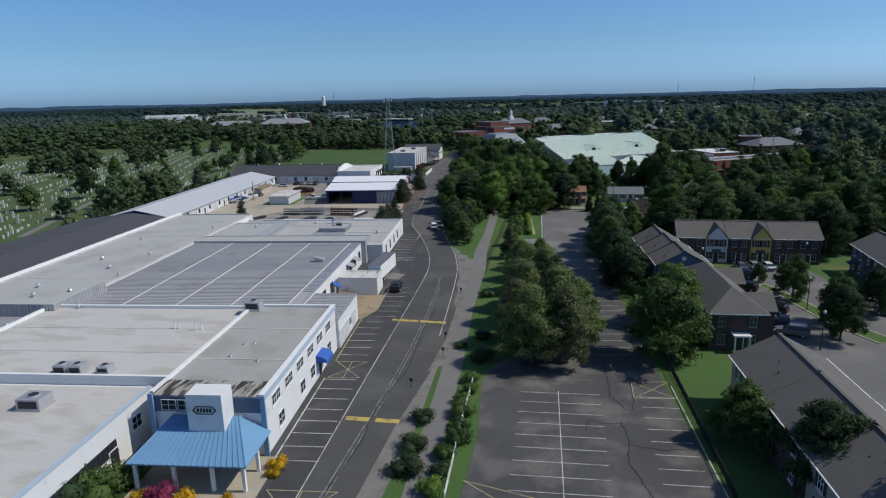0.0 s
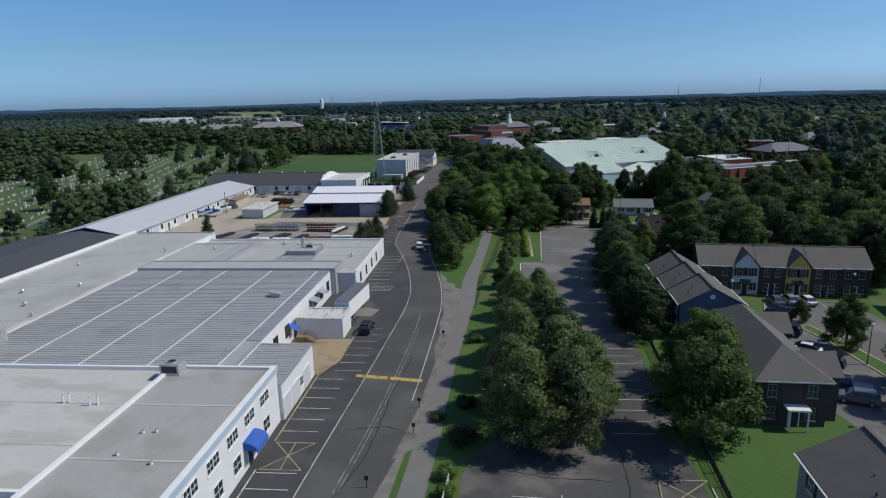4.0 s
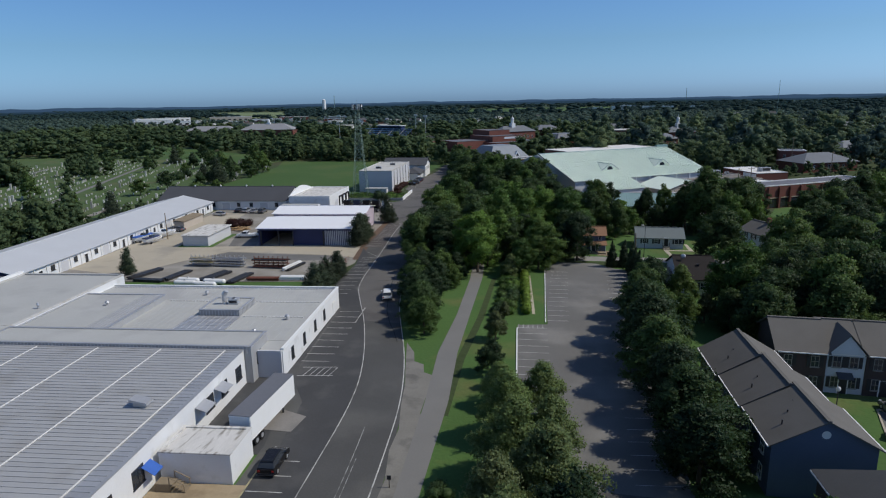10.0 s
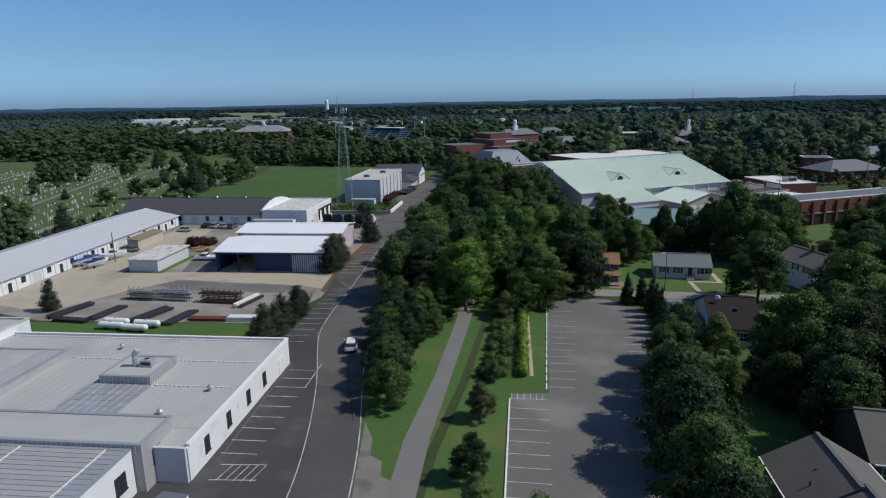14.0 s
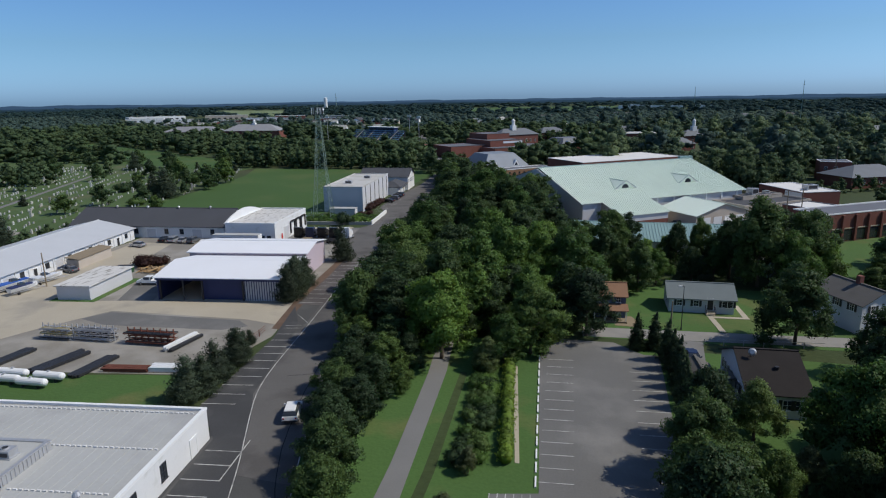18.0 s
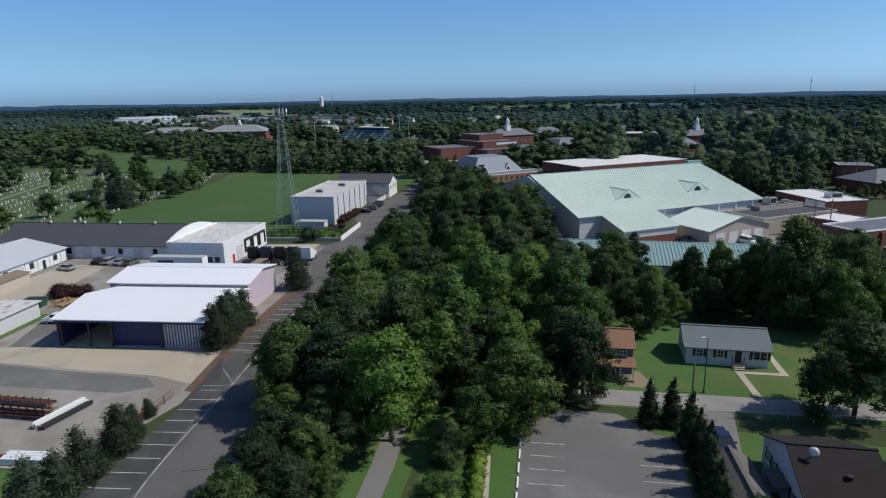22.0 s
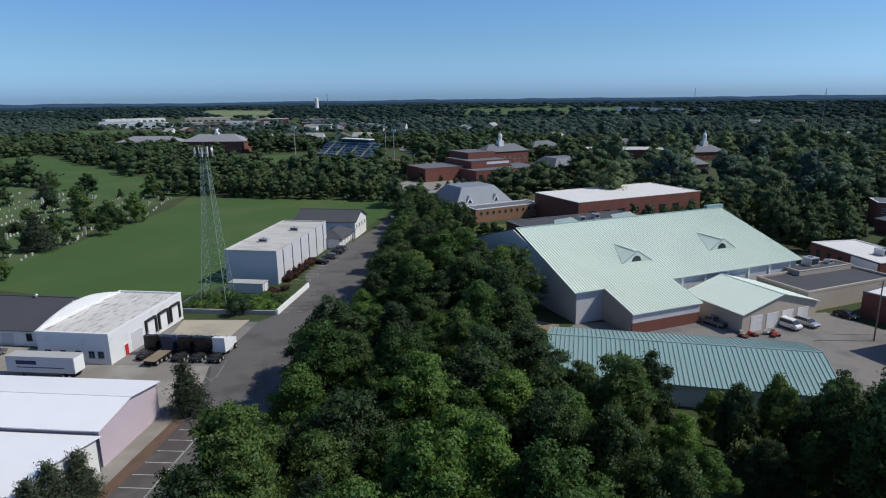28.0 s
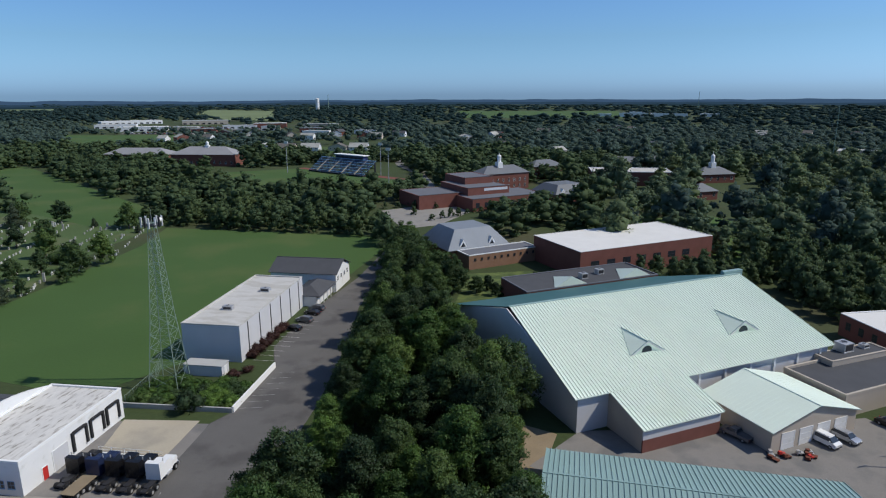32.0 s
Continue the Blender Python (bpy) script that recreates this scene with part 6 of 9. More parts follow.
for x, y, rz, w, d, h, wm, rm in ((53.5, 158, 20, 9, 16, 5.2, PALE_SIDING, SHINGLE), (66, 170, 10, 10, 14, 4, PALE_SIDING, SHINGLE), (62, 224, 15, 9, 12, 3.4, TAN_SIDING, SHINGLE), (49, 245.2, 4, 3.6, 6.2, 2.1, TAN_SIDING, SHINGLE), (84, 176, 0, 14, 9, 4.5, PALE_SIDING, ROOF_DARK)):
    t = thing("neighbour_house", x, y, rz, 0, "plain gabled house half hidden by trees", "house", "neighbour houses")
    gabled(t, 0, 0, w, d, h, h + 2.4, wm, rm, "y", 0.4)
    house_windows(t, "S", [(w * 0.3, 0), (w * 0.7, 0)], 1.2, 0.9, 1.2)

# townhouses round the court
def town(name, x, y, rz, w, d, wall, label, along="x", eave=5.7, ridge=8.3, roof=SHINGLE, gable=None):
    t = thing(name, x, y, rz, 0, label, "townhouse", "townhouses")
    gabled(t, 0, 0, w, d, eave, ridge, wall, roof, along, 0.35, 0, gable)
    if along == "y":
        e = eave - (ridge - eave) / (w / 2) * 0.35
        for x in (-0.47, w + 0.36):
            part("gutter", Shape().box(x, -0.35, e - 0.16, x + 0.11, d + 0.35, e - 0.02), TRIM, t, "white gutter")
    else:
        e = eave - (ridge - eave) / (d / 2) * 0.35
        part("gutter", Shape().box(0, -0.46, e - 0.16, w, -0.36, e - 0.02), TRIM, t, "white gutter")
    return t


x0 = 25.6
for i, (w, m, front_gable, lab) in enumerate(((5.7, BRICK_DARK, False, "dark brick townhouse with white windows and a grey shingle roof"), (4.5, PALE_SIDING, True, "townhouse with a pale gabled front between brick neighbours"), (4.5, BRICK_DARK, False, "dark brick townhouse with white windows and a grey shingle roof"),
                                              (4.1, YELLOW_WALL, True, "townhouse with a yellow gabled front"), (4.8, BRICK_DARK, False, "dark brick townhouse with white windows and a grey shingle roof"), (4.8, BRICK_DARK, False, "dark brick townhouse with white windows and a grey shingle roof"))):
    t = town("townhouse", x0, 142.2 + (0.25 if i % 2 else 0), -1.5, w, 9.6, m, lab)
    for z in (0.9, 3.6):
        house_windows(t, "S", [(1.3, 0), (w - 1.3, 0)], z, 0.85, 1.35, trim=DULL_TRIM)
    door(t, "S", w / 2, 0, 0.95, 2.1, DARK_METAL)
    if front_gable:
        mid = w / 2
        part("front_gable", Shape().add([(0.2, -0.5, 5.5), (w - 0.2, -0.5, 5.5), (mid, -0.5, 7.9), (0.2, -0.25, 5.5), (w - 0.2, -0.25, 5.5), (mid, -0.25, 7.9)], [(0, 1, 2), (3, 5, 4), (0, 2, 5, 3), (1, 4, 5, 2), (0, 3, 4, 1)]), m, t)
        part("gable_roof", Shape().slab([(-0.1, -0.8, 5.5), (mid, -0.8, 8.15), (mid, 4.2, 8.15), (-0.1, 0.3, 5.5)], 0.12), SHINGLE, t)
        part("gable_roof", Shape().slab([(mid, -0.8, 8.15), (w + 0.1, -0.8, 5.5), (w + 0.1, 0.3, 5.5), (mid, 4.2, 8.15)], 0.12), SHINGLE, t)
        part("door_hood", Shape().slab([(mid - 0.9, -1.0, 2.4), (mid + 0.9, -1.0, 2.4), (mid + 0.9, 0, 2.9), (mid - 0.9, 0, 2.9)], 0.1), ROOF_DARK, t)
    x0 += w
for i, (x, y, w, d) in enumerate(((18.5, 118.2, 9.2, 7.6), (17.7, 125.9, 8.8, 7.4), (16.9, 133.4, 8.4, 7.6))):
    t = town("townhouse", x, y, 4.0, w, d, BLUE_WALL if i == 0 else TAN_SIDING, "slate blue townhouse with a grey shingle roof" if i == 0 else "taupe townhouse with a grey shingle roof", "y", 5.7, 8.2)
    for z in (0.9, 3.6):
        house_windows(t, "W", [(0, 2), (0, d - 2)], z, 0.85, 1.35, None)
    if i == 0:
        part("oculus", Shape().tube((w / 2, -0.03, 6.7), (w / 2, 0.02, 6.7), 0.4, 14), TRIM, t)
    for k in range(3):
        part("roof_pipe", Shape().tube((1.5 + k, 2 + 1.5 * k, 6.4), (1.5 + k, 2 + 1.5 * k, 7.0 + 0.3 * k), 0.07), DARK_METAL, t)
t3 = thing("townhouse", 22.7, 92.5, 4.5, 0, "dark brick townhouse block with hipped grey roof and white portico", "townhouse", "townhouses")
walls(t3, 0, 0, 7.4, 21.5, 5.6, BRICK_DARK)
hipped(t3, 0, 0, 7.4, 21.5, 5.6, 8.4, SHINGLE, 0.45)
for z in (0.9, 3.6):
    house_windows(t3, "S", [(1.6, 0), (5.8, 0)], z, 0.9, 1.4, trim=DULL_TRIM)
    house_windows(t3, "E", [(7.4, 3), (7.4, 7), (7.4, 11), (7.4, 15)], z, 0.9, 1.4)
    house_windows(t3, "W", [(0, 3), (0, 8), (0, 14)], z, 0.9, 1.4)
part("portico_roof", Shape().box(2.9, -1.5, 2.5, 5.3, 0, 2.7), TRIM, t3)
for u in (3.1, 5.0):
    part("portico_post", Shape().box(u, -1.4, 0, u + 0.15, -1.25, 2.5), TRIM, t3)
door(t3, "S", 4.1, 0, 1.0, 2.1, DARK_METAL)
for v0, v1 in ((1.2, 6.6), (14.6, 20.0)):
    vm = (v0 + v1) / 2
    part("bay", Shape().box(7.4, v0 + 0.3, 0, 9.2, v1 - 0.3, 5.5), BRICK_DARK, t3)
    part("bay_gable", Shape().add([(8.95, v0 + 0.3, 5.5), (8.95, v1 - 0.3, 5.5), (8.95, vm, 7.3), (9.2, v0 + 0.3, 5.5), (9.2, v1 - 0.3, 5.5), (9.2, vm, 7.3)], [(0, 2, 1), (3, 4, 5), (0, 3, 5, 2), (1, 2, 5, 4), (0, 1, 4, 3)]), BRICK_DARK, t3)
    part("bay_roof", Shape().slab([(4.6, v0, 5.45), (9.5, v0, 5.45), (9.5, vm, 7.5), (4.6, vm, 7.5)], 0.14), SHINGLE, t3)
    part("bay_roof", Shape().slab([(9.5, v1, 5.45), (4.6, v1, 5.45), (4.6, vm, 7.5), (9.5, vm, 7.5)], 0.14), SHINGLE, t3)
for x in (-0.5, 7.8):
    part("gutter", Shape().box(x, -0.4, 5.42, x + 0.1, 21.9, 5.56), TRIM, t3, "white gutter")
part("gutter", Shape().box(-0.4, -0.5, 5.42, 7.8, -0.4, 5.56), TRIM, t3, "white gutter")
for i, (y, d) in enumerate(((46, 10.4), (56.6, 10.4), (67.2, 10))):
    t = town("townhouse", 22.9 + (67.2 - y) * 0.075, y, 4.0, 10, d, BRICK_DARK if i % 2 else TAN_SIDING, "taupe townhouse with a brown-grey shingle roof", "y", 5.7, 8.4)
    for z in (0.9, 3.6):
        house_windows(t, "W", [(0, 2.5), (0, d - 2.5)], z, 0.9, 1.4)
        house_windows(t, "N", [(3, d), (7, d)], z, 0.9, 1.4)
    for k in range(3):
        part("roof_pipe", Shape().tube((2.2 + k * 0.8, 2.5 + 2 * k, 6.6), (2.2 + k * 0.8, 2.5 + 2 * k, 7.2 + 0.25 * k), 0.07), DARK_METAL, t)
for i in range(3):
    t = town("townhouse", 57.2 + 0.4 * i, 118 + 7 * i, -3, 9, 6.9, BLUE_WALL if i != 1 else BRICK_DARK, "slate blue townhouse facing the parking court", "y")
    for z in (0.9, 3.6):
        house_windows(t, "W", [(0, 1.8), (0, 5)], z, 0.9, 1.4)
    part("porch_roof", Shape().slab([(-1.6, 2.2, 2.4), (0, 2.2, 2.9), (0, 4.6, 2.9), (-1.6, 4.6, 2.4)], 0.1), ROOF_DARK, t)

# ---------------------------------------------------------------- vehicles
def paint(name, c, metal=0.15):
    return surf(name, c, 0.25, 0.03, 0.5, 4.0, metal=metal, spec=0.5)


CAR_PAINT = {"white": paint("white car paint", (0.78, 0.78, 0.78), 0), "black": paint("black car paint", (0.012, 0.012, 0.014)), "silver": paint("silver car paint", (0.5, 0.51, 0.53), 0.5), "grey": paint("grey car paint", (0.16, 0.165, 0.18), 0.3),
             "blue": paint("dark blue car paint", (0.02, 0.03, 0.075)), "red": paint("dark red car paint", (0.22, 0.02, 0.02)), "green": paint("green machine paint", (0.03, 0.16, 0.04), 0)}
HEAD, TAIL = surf("headlight glass", (0.7, 0.7, 0.68), 0.15, 0.02), surf("tail light glass", (0.35, 0.02, 0.02), 0.2, 0.02)


CARS = {}
BODY = {"car": ([(-2.22, 0.3), (2.12, 0.3), (2.28, 0.42), (2.3, 0.6), (2.12, 0.72), (1.75, 0.8), (1.2, 0.9), (-1.75, 0.98), (-2.15, 0.95), (-2.28, 0.82), (-2.3, 0.45)], [(1.25, 0.88), (0.95, 1.1), (0.45, 1.38), (-0.3, 1.43), (-1.15, 1.4), (-1.6, 1.18), (-1.95, 0.95)], [(0.42, 1.37), (0.35, 1.46), (-1.05, 1.47), (-1.12, 1.39)], 1.8, 1.35, -1.35),
        "suv": ([(-2.22, 0.36), (2.12, 0.36), (2.28, 0.5), (2.32, 0.72), (2.18, 0.86), (1.8, 0.97), (1.25, 1.05), (-2.1, 1.1), (-2.28, 1.0), (-2.32, 0.55)], [(1.3, 1.04), (1.0, 1.28), (0.6, 1.56), (-0.4, 1.62), (-1.75, 1.58), (-2.05, 1.35), (-2.22, 1.1)], [(0.58, 1.57), (0.5, 1.7), (-1.8, 1.7), (-1.86, 1.58)], 1.88, 1.4, -1.4),
        "van": ([(-2.6, 0.4), (2.5, 0.4), (2.55, 0.95), (1.9, 1.2), (-2.55, 1.2), (-2.62, 0.9)], [(1.95, 1.18), (1.25, 1.8), (-2.5, 1.85), (-2.58, 1.18)], [(1.2, 1.78), (1.1, 2.0), (-2.45, 2.02), (-2.52, 1.84)], 1.95, 1.6, -1.6),
        "pickup": ([(-2.8, 0.5), (2.7, 0.5), (2.72, 0.95), (1.55, 1.2), (-0.6, 1.2), (-0.62, 1.0), (-2.8, 1.0)], [(1.6, 1.18), (0.95, 1.72), (-0.45, 1.74), (-0.6, 1.18)], [(0.92, 1.71), (0.85, 1.82), (-0.4, 1.83), (-0.46, 1.73)], 1.95, 1.75, -1.75)}


def vehicle(kind, colour, x, y, rz, label, category="car", group="parked cars", name=None):
    key = (kind, colour)
    m = pose(x, y, 0.06, 0, 0, rz)
    if key in CARS:
        ob = copy_thing(CARS[key], m)
        return tagged(ob, label, category, group)
    lower, cabin, top, w, fy, ry = BODY[kind]
    t = thing(name or {"car": "car", "suv": "suv", "van": "van", "pickup": "pickup_truck"}[kind], x, y, rz, 0.06, label, category, group)
    zs = [z for _, z in lower]
    part("body", across(lower, w, w - 0.1, min(zs), max(zs)), CAR_PAINT[colour], t)
    zs = [z for _, z in cabin]
    part("cabin_glass", across(cabin, w - 0.1, w - 0.5, min(zs), max(zs)), GLASS, t)
    zs = [z for _, z in top]
    part("roof", across(top, w - 0.48, w - 0.62, min(zs), max(zs)), CAR_PAINT[colour], t)
    for yy in (fy, ry):
        for k in (-1, 1):
            wh = part("wheel", cached("tyre", lambda: Shape().tube((-0.11, 0, 0), (0.11, 0, 0), 0.34, 14).mesh("wheel", TYRE)), None, t, "", pose(k * (w / 2 - 0.1), yy, 0.34))
            part("rim", cached("rim", lambda: Shape().tube((-0.12, 0, 0), (0.12, 0, 0), 0.2, 10).mesh("rim", METAL_GALV)), None, wh)
    yf, yb = max(p[0] for p in lower), min(p[0] for p in lower)
    ys, zb = cabin[0][0], cabin[0][1]
    for k in (-1, 1):
        part("mirror", Shape().box(k * (w / 2 + 0.08) - 0.1, ys - 0.55, zb + 0.05, k * (w / 2 + 0.08) + 0.1, ys - 0.38, zb + 0.2), CAR_PAINT[colour], t)
        mid = cabin[len(cabin) // 2][0] * 0.5 - 0.1
        part("pillar", Shape().add([(k * (w / 2 - 0.045), mid - 0.08, zb), (k * (w / 2 - 0.045), mid + 0.08, zb), (k * (w / 2 - 0.235), mid + 0.06, cabin[-2][1]), (k * (w / 2 - 0.235), mid - 0.06, cabin[-2][1])] + [(k * (w / 2 - 0.1), mid - 0.08, zb), (k * (w / 2 - 0.1), mid + 0.08, zb), (k * (w / 2 - 0.3), mid + 0.06, cabin[-2][1]), (k * (w / 2 - 0.3), mid - 0.06, cabin[-2][1])],
                                   [(0, 1, 2, 3), (7, 6, 5, 4), (0, 4, 5, 1), (1, 5, 6, 2), (2, 6, 7, 3), (3, 7, 4, 0)]), CAR_PAINT[colour], t)
    part("front_bumper", Shape().box(-w / 2 + 0.1, yf - 0.12, 0.34, w / 2 - 0.1, yf + 0.05, 0.52), DARK_METAL, t)
    part("rear_bumper", Shape().box(-w / 2 + 0.1, yb - 0.05, 0.4, w / 2 - 0.1, yb + 0.12, 0.58), DARK_METAL, t)
    for k in (-1, 1):
        part("headlight", Shape().box(k * (w / 2 - 0.3) - 0.16, yf - 0.05, 0.62, k * (w / 2 - 0.3) + 0.16, yf + 0.02, 0.78), HEAD, t)
        part("tail_light", Shape().box(k * (w / 2 - 0.2) - 0.1, yb - 0.03, 0.72, k * (w / 2 - 0.2) + 0.1, yb + 0.05, 0.9), TAIL, t)
    CARS[key] = t
    return t


vehicle("suv", "white", -35.1, 171.5, 17, "white sport utility car standing in the street lane", group="street cars")
vehicle("suv", "black", -30.0, 114.4, 6.5, "black sport utility car parked beside the loading box")
for x, y, rz, k, c in ((37.5, 137.4, 4, "car", "grey"), (40.1, 138.2, 4, "car", "silver"), (42.7, 138.0, 8, "car", "white"), (36.4, 130.8, 60, "suv", "blue"), (34.6, 122.4, 62, "suv", "black"), (35.0, 115.2, 60, "car", "white"), (36.2, 110.6, 60, "suv", "black"),
                      (36.0, 103.2, 72, "pickup", "blue"), (36.0, 99.9, 72, "suv", "grey"), (52.9, 115.5, 60, "car", "white"), (53.8, 111, 60, "car", "grey"), (55.2, 106, 60, "suv", "silver")):
    vehicle(k, c, x, y, rz, {"white": "white", "black": "black", "grey": "grey", "silver": "silver", "blue": "dark blue"}[c] + {"car": " sedan", "suv": " sport utility car", "pickup": " pickup truck"}[k] + " parked in the townhouse court", group="court cars")
for i, c in enumerate(("black", "silver", "silver", "grey")):
    vehicle("suv" if i % 2 else "car", c, -115.6 + 3.0 * i, 257.6, 5, c + " car parked in front of the charcoal-roofed shed", group="yard cars")
vehicle("car", "silver", -119.0, 250.6, 80, "silver car parked beside the long shed", group="yard cars")
vehicle("car", "grey", -117.2, 225.0, 75, "grey car parked in the concrete yard", group="yard cars")
vehicle("pickup", "white", -91.4, 219.4, 100, "white pickup truck beside the navy warehouse", "truck", "yard trucks")
vehicle("pickup", "white", -87.6, 221.0, 105, "white pickup truck beside the navy warehouse", "truck", "yard trucks")
for x, y, c in ((-72.9, 331.5, "black"), (-72.6, 337.6, "grey"), (-73.0, 343.6, "black"), (-73.2, 347.0, "grey")):
    vehicle("suv" if c == "grey" else "car", c, x, y, 80, c + " car parked beside the tall pale hall", group="hall cars")
for u, v, k, c in ((38.4, -18.9, "van", "white"), (42.8, -19.6, "suv", "silver"), (26, -11.5, "pickup", "grey"), (54.5, -19.6, "car", "black")):
    vehicle(k, c, *hallx(u, v), 34.8 + (12 if k == "pickup" else 185), {"van": "white van", "suv": "silver sport utility car", "pickup": "grey pickup truck", "car": "black car"}[k] + " parked in the service yard", "van" if k == "van" else "car", "service vehicles")
vehicle("pickup", "blue", 15.6, 197.6, 185, "dark blue pickup truck in the driveway of the white house", "truck", "house cars")
for i in range(18):
    c = ("white", "silver", "grey", "black")[i % 4]
    vehicle("car" if i % 3 else "suv", c, 78 + 3.0 * (i % 9), 196 + 9 * (i // 9), 8, c + " car in a far parking lot behind the trees", group="far cars")
flat("driveway", [(13.4, 194), (17.2, 194), (18.6, 206), (14.2, 206)], 0.055, PATHWAY, "short grey driveway", "driveway")
flat("far_lot", [(70, 186), (112, 190), (112, 214), (70, 210)], 0.045, ASPHALT_OLD, "grey parking lot behind the trees", "parking")


def big_wheels(t, ys, w=2.4, r=0.5, dual=True):
    for yy in ys:
        for k in (-1, 1):
            wh = part("wheel", cached(("bigtyre", r), lambda: Shape().tube((-0.28, 0, 0), (0.28, 0, 0), r, 14).mesh("wheel", TYRE)), None, t, "", pose(k * (w / 2 - 0.28), yy, r))
            part("rim", cached(("bigrim", r), lambda: Shape().tube((-0.3, 0, 0), (0.3, 0, 0), r * 0.55, 10).mesh("rim", METAL_GALV)), None, wh)


def trailer(x, y, rz, length, label, material=TRIM, marks=False, name="semi_trailer"):
    t = thing(name, x, y, rz, 0.05, label, "trailer", "trailers")
    part("box", Shape().box(-1.28, 0, 1.15, 1.28, length, 3.95), material, t)
    part("roof_sheet", Shape().box(-1.3, -0.02, 3.95, 1.3, length + 0.02, 4.02), ROOF_SLATE if material is TRIM else ROOF_GREY, t)
    part("chassis", Shape().box(-0.5, 0.4, 0.85, 0.5, length - 0.6, 1.13), DARK_METAL, t)
    part("rear_door", Shape().box(-1.2, -0.05, 1.2, 1.2, -0.002, 3.85), TRIM, t)
    big_wheels(t, (1.2, 2.4))
    for k in (-0.8, 0.8):
        part("landing_leg", Shape().box(k - 0.08, length - 2.6, 0.0, k + 0.08, length - 2.4, 1.15), DARK_METAL, t)
    if marks:
        part("marking", Shape().box(-1.31, length * 0.55, 2.6, -1.285, length * 0.85, 3.3), NAVY, t, "dark blue lettering bars")
        part("marking", Shape().box(-1.31, length * 0.15, 2.0, -1.285, length * 0.85, 2.15), NAVY, t)
    return t


trailer(-35.0, 116.8, 0.6, 11.0, "white semi trailer parked along the factory wall")
trailer(-83.6, 253.2, 96, 12.6, "pale blue-grey semi trailer with dark blue bars on its side", PALE_SIDING, True)


def tractor(x, y, rz, colour, label):
    t = thing("semi_tractor", x, y, rz, 0.05, label, "truck", "semi tractors")
    part("hood", Shape().box(-0.95, 1.3, 0.9, 0.95, 3.2, 2.0), CAR_PAINT[colour], t)
    part("cab", across([(-0.9, 0.9), (1.35, 0.9), (1.3, 2.2), (0.9, 2.9), (-0.9, 3.0)], 2.3, 2.1, 0.9, 3.0), CAR_PAINT[colour], t)
    part("sleeper", across([(-2.3, 1.0), (-0.9, 1.0), (-0.9, 3.4), (-1.4, 3.8), (-2.3, 3.8)], 2.4, 2.3, 1.0, 3.8), CAR_PAINT[colour], t)
    part("windscreen", Shape().slab([(-0.95, 1.36, 2.15), (0.95, 1.36, 2.15), (0.9, 0.95, 2.85), (-0.9, 0.95, 2.85)], 0.05), GLASS, t)
    part("chassis", Shape().box(-0.45, -5.4, 0.7, 0.45, 3.0, 0.95), DARK_METAL, t)
    part("fifth_wheel", Shape().tube((0, -4.0, 0.95), (0, -4.0, 1.1), 0.55, 12), DARK_METAL, t)
    part("bumper", Shape().box(-1.15, 3.2, 0.4, 1.15, 3.4, 0.85), METAL_GALV, t)
    for k in (-1, 1):
        part("exhaust", Shape().tube((k * 1.05, -0.95, 1.0), (k * 1.05, -0.95, 4.0), 0.08, 8), METAL_GALV, t)
        part("fuel_tank", Shape().tube((k * 1.0, -0.6, 0.75), (k * 1.0, 0.9, 0.75), 0.32, 10), METAL_GALV, t)
    big_wheels(t, (2.3, -3.4, -4.7))
    return t


for i, c in enumerate(("black", "blue", "black", "black", "white")):
    tractor(-78.0 + 3.3 * i, 266.2 + 0.35 * i, 5 + (i - 2), c, {"black": "black semi tractor with sleeper cab parked in a row", "blue": "dark blue semi tractor with sleeper cab", "white": "white semi tractor parked at the end of the row"}[c])
fb = thing("flatbed_trailer", -74.7, 259.0, 3, 0.05, "brown timber flatbed trailer between the tractors", "trailer", "trailers")
for i in range(7):
    part("plank", Shape().box(-1.2 + 0.35 * i, 0, 1.05, -0.88 + 0.35 * i, 5.6, 1.12), WOOD, fb)
part("chassis", Shape().box(-0.5, 0.2, 0.75, 0.5, 5.4, 1.05), DARK_METAL, fb)
big_wheels(fb, (0.9, 2.1))

# ---------------------------------------------------------------- street furniture and markings
lines, worn, yel = Shape(), Shape(), Shape()
PARK = [(-21.2, 44), (-22, 56.2), (-23.4, 77), (-24.6, 97), (-25.6, 112), (-26.9, 130), (-29.6, 142), (-35.0, 158), (-40.4, 170.4), (-43.0, 177), (-44.6, 185), (-46.2, 197.5), (-48.3, 212), (-50.8, 228), (-52.6, 243)]
EAST = [(-16.7, 92), (-17.3, 99), (-18.1, 107), (-19.2, 118), (-20.8, 131), (-24.3, 145.3), (-28.6, 158), (-31.6, 167.5), (-34.4, 180), (-36.4, 192), (-38.4, 202)]
MIDL = [(-19.4, 50), (-19.6, 80), (-20.8, 100), (-22.2, 116), (-24.6, 134), (-28, 147), (-33.4, 162), (-37, 174), (-39.5, 187), (-41.4, 202), (-43.6, 217), (-46.4, 234), (-49.6, 256)]
def smooth(line, n=3):
    """The same line with its corners rounded off."""
    for _ in range(n):
        line = [line[0]] + [q for (ax, ay), (bx, by) in zip(line, line[1:]) for q in ((ax * 0.75 + bx * 0.25, ay * 0.75 + by * 0.25), (ax * 0.25 + bx * 0.75, ay * 0.25 + by * 0.75))] + [line[-1]]
    return line


PARK, EAST, MIDL = smooth(PARK), smooth(EAST), smooth(MIDL)
lines.strip(PARK, 0.06, 0.075)
lines.strip(EAST, 0.07, 0.055)
MIDL = [p for p in MIDL if p[1] < 124]
worn.strip(MIDL, 0.05, 0.052)
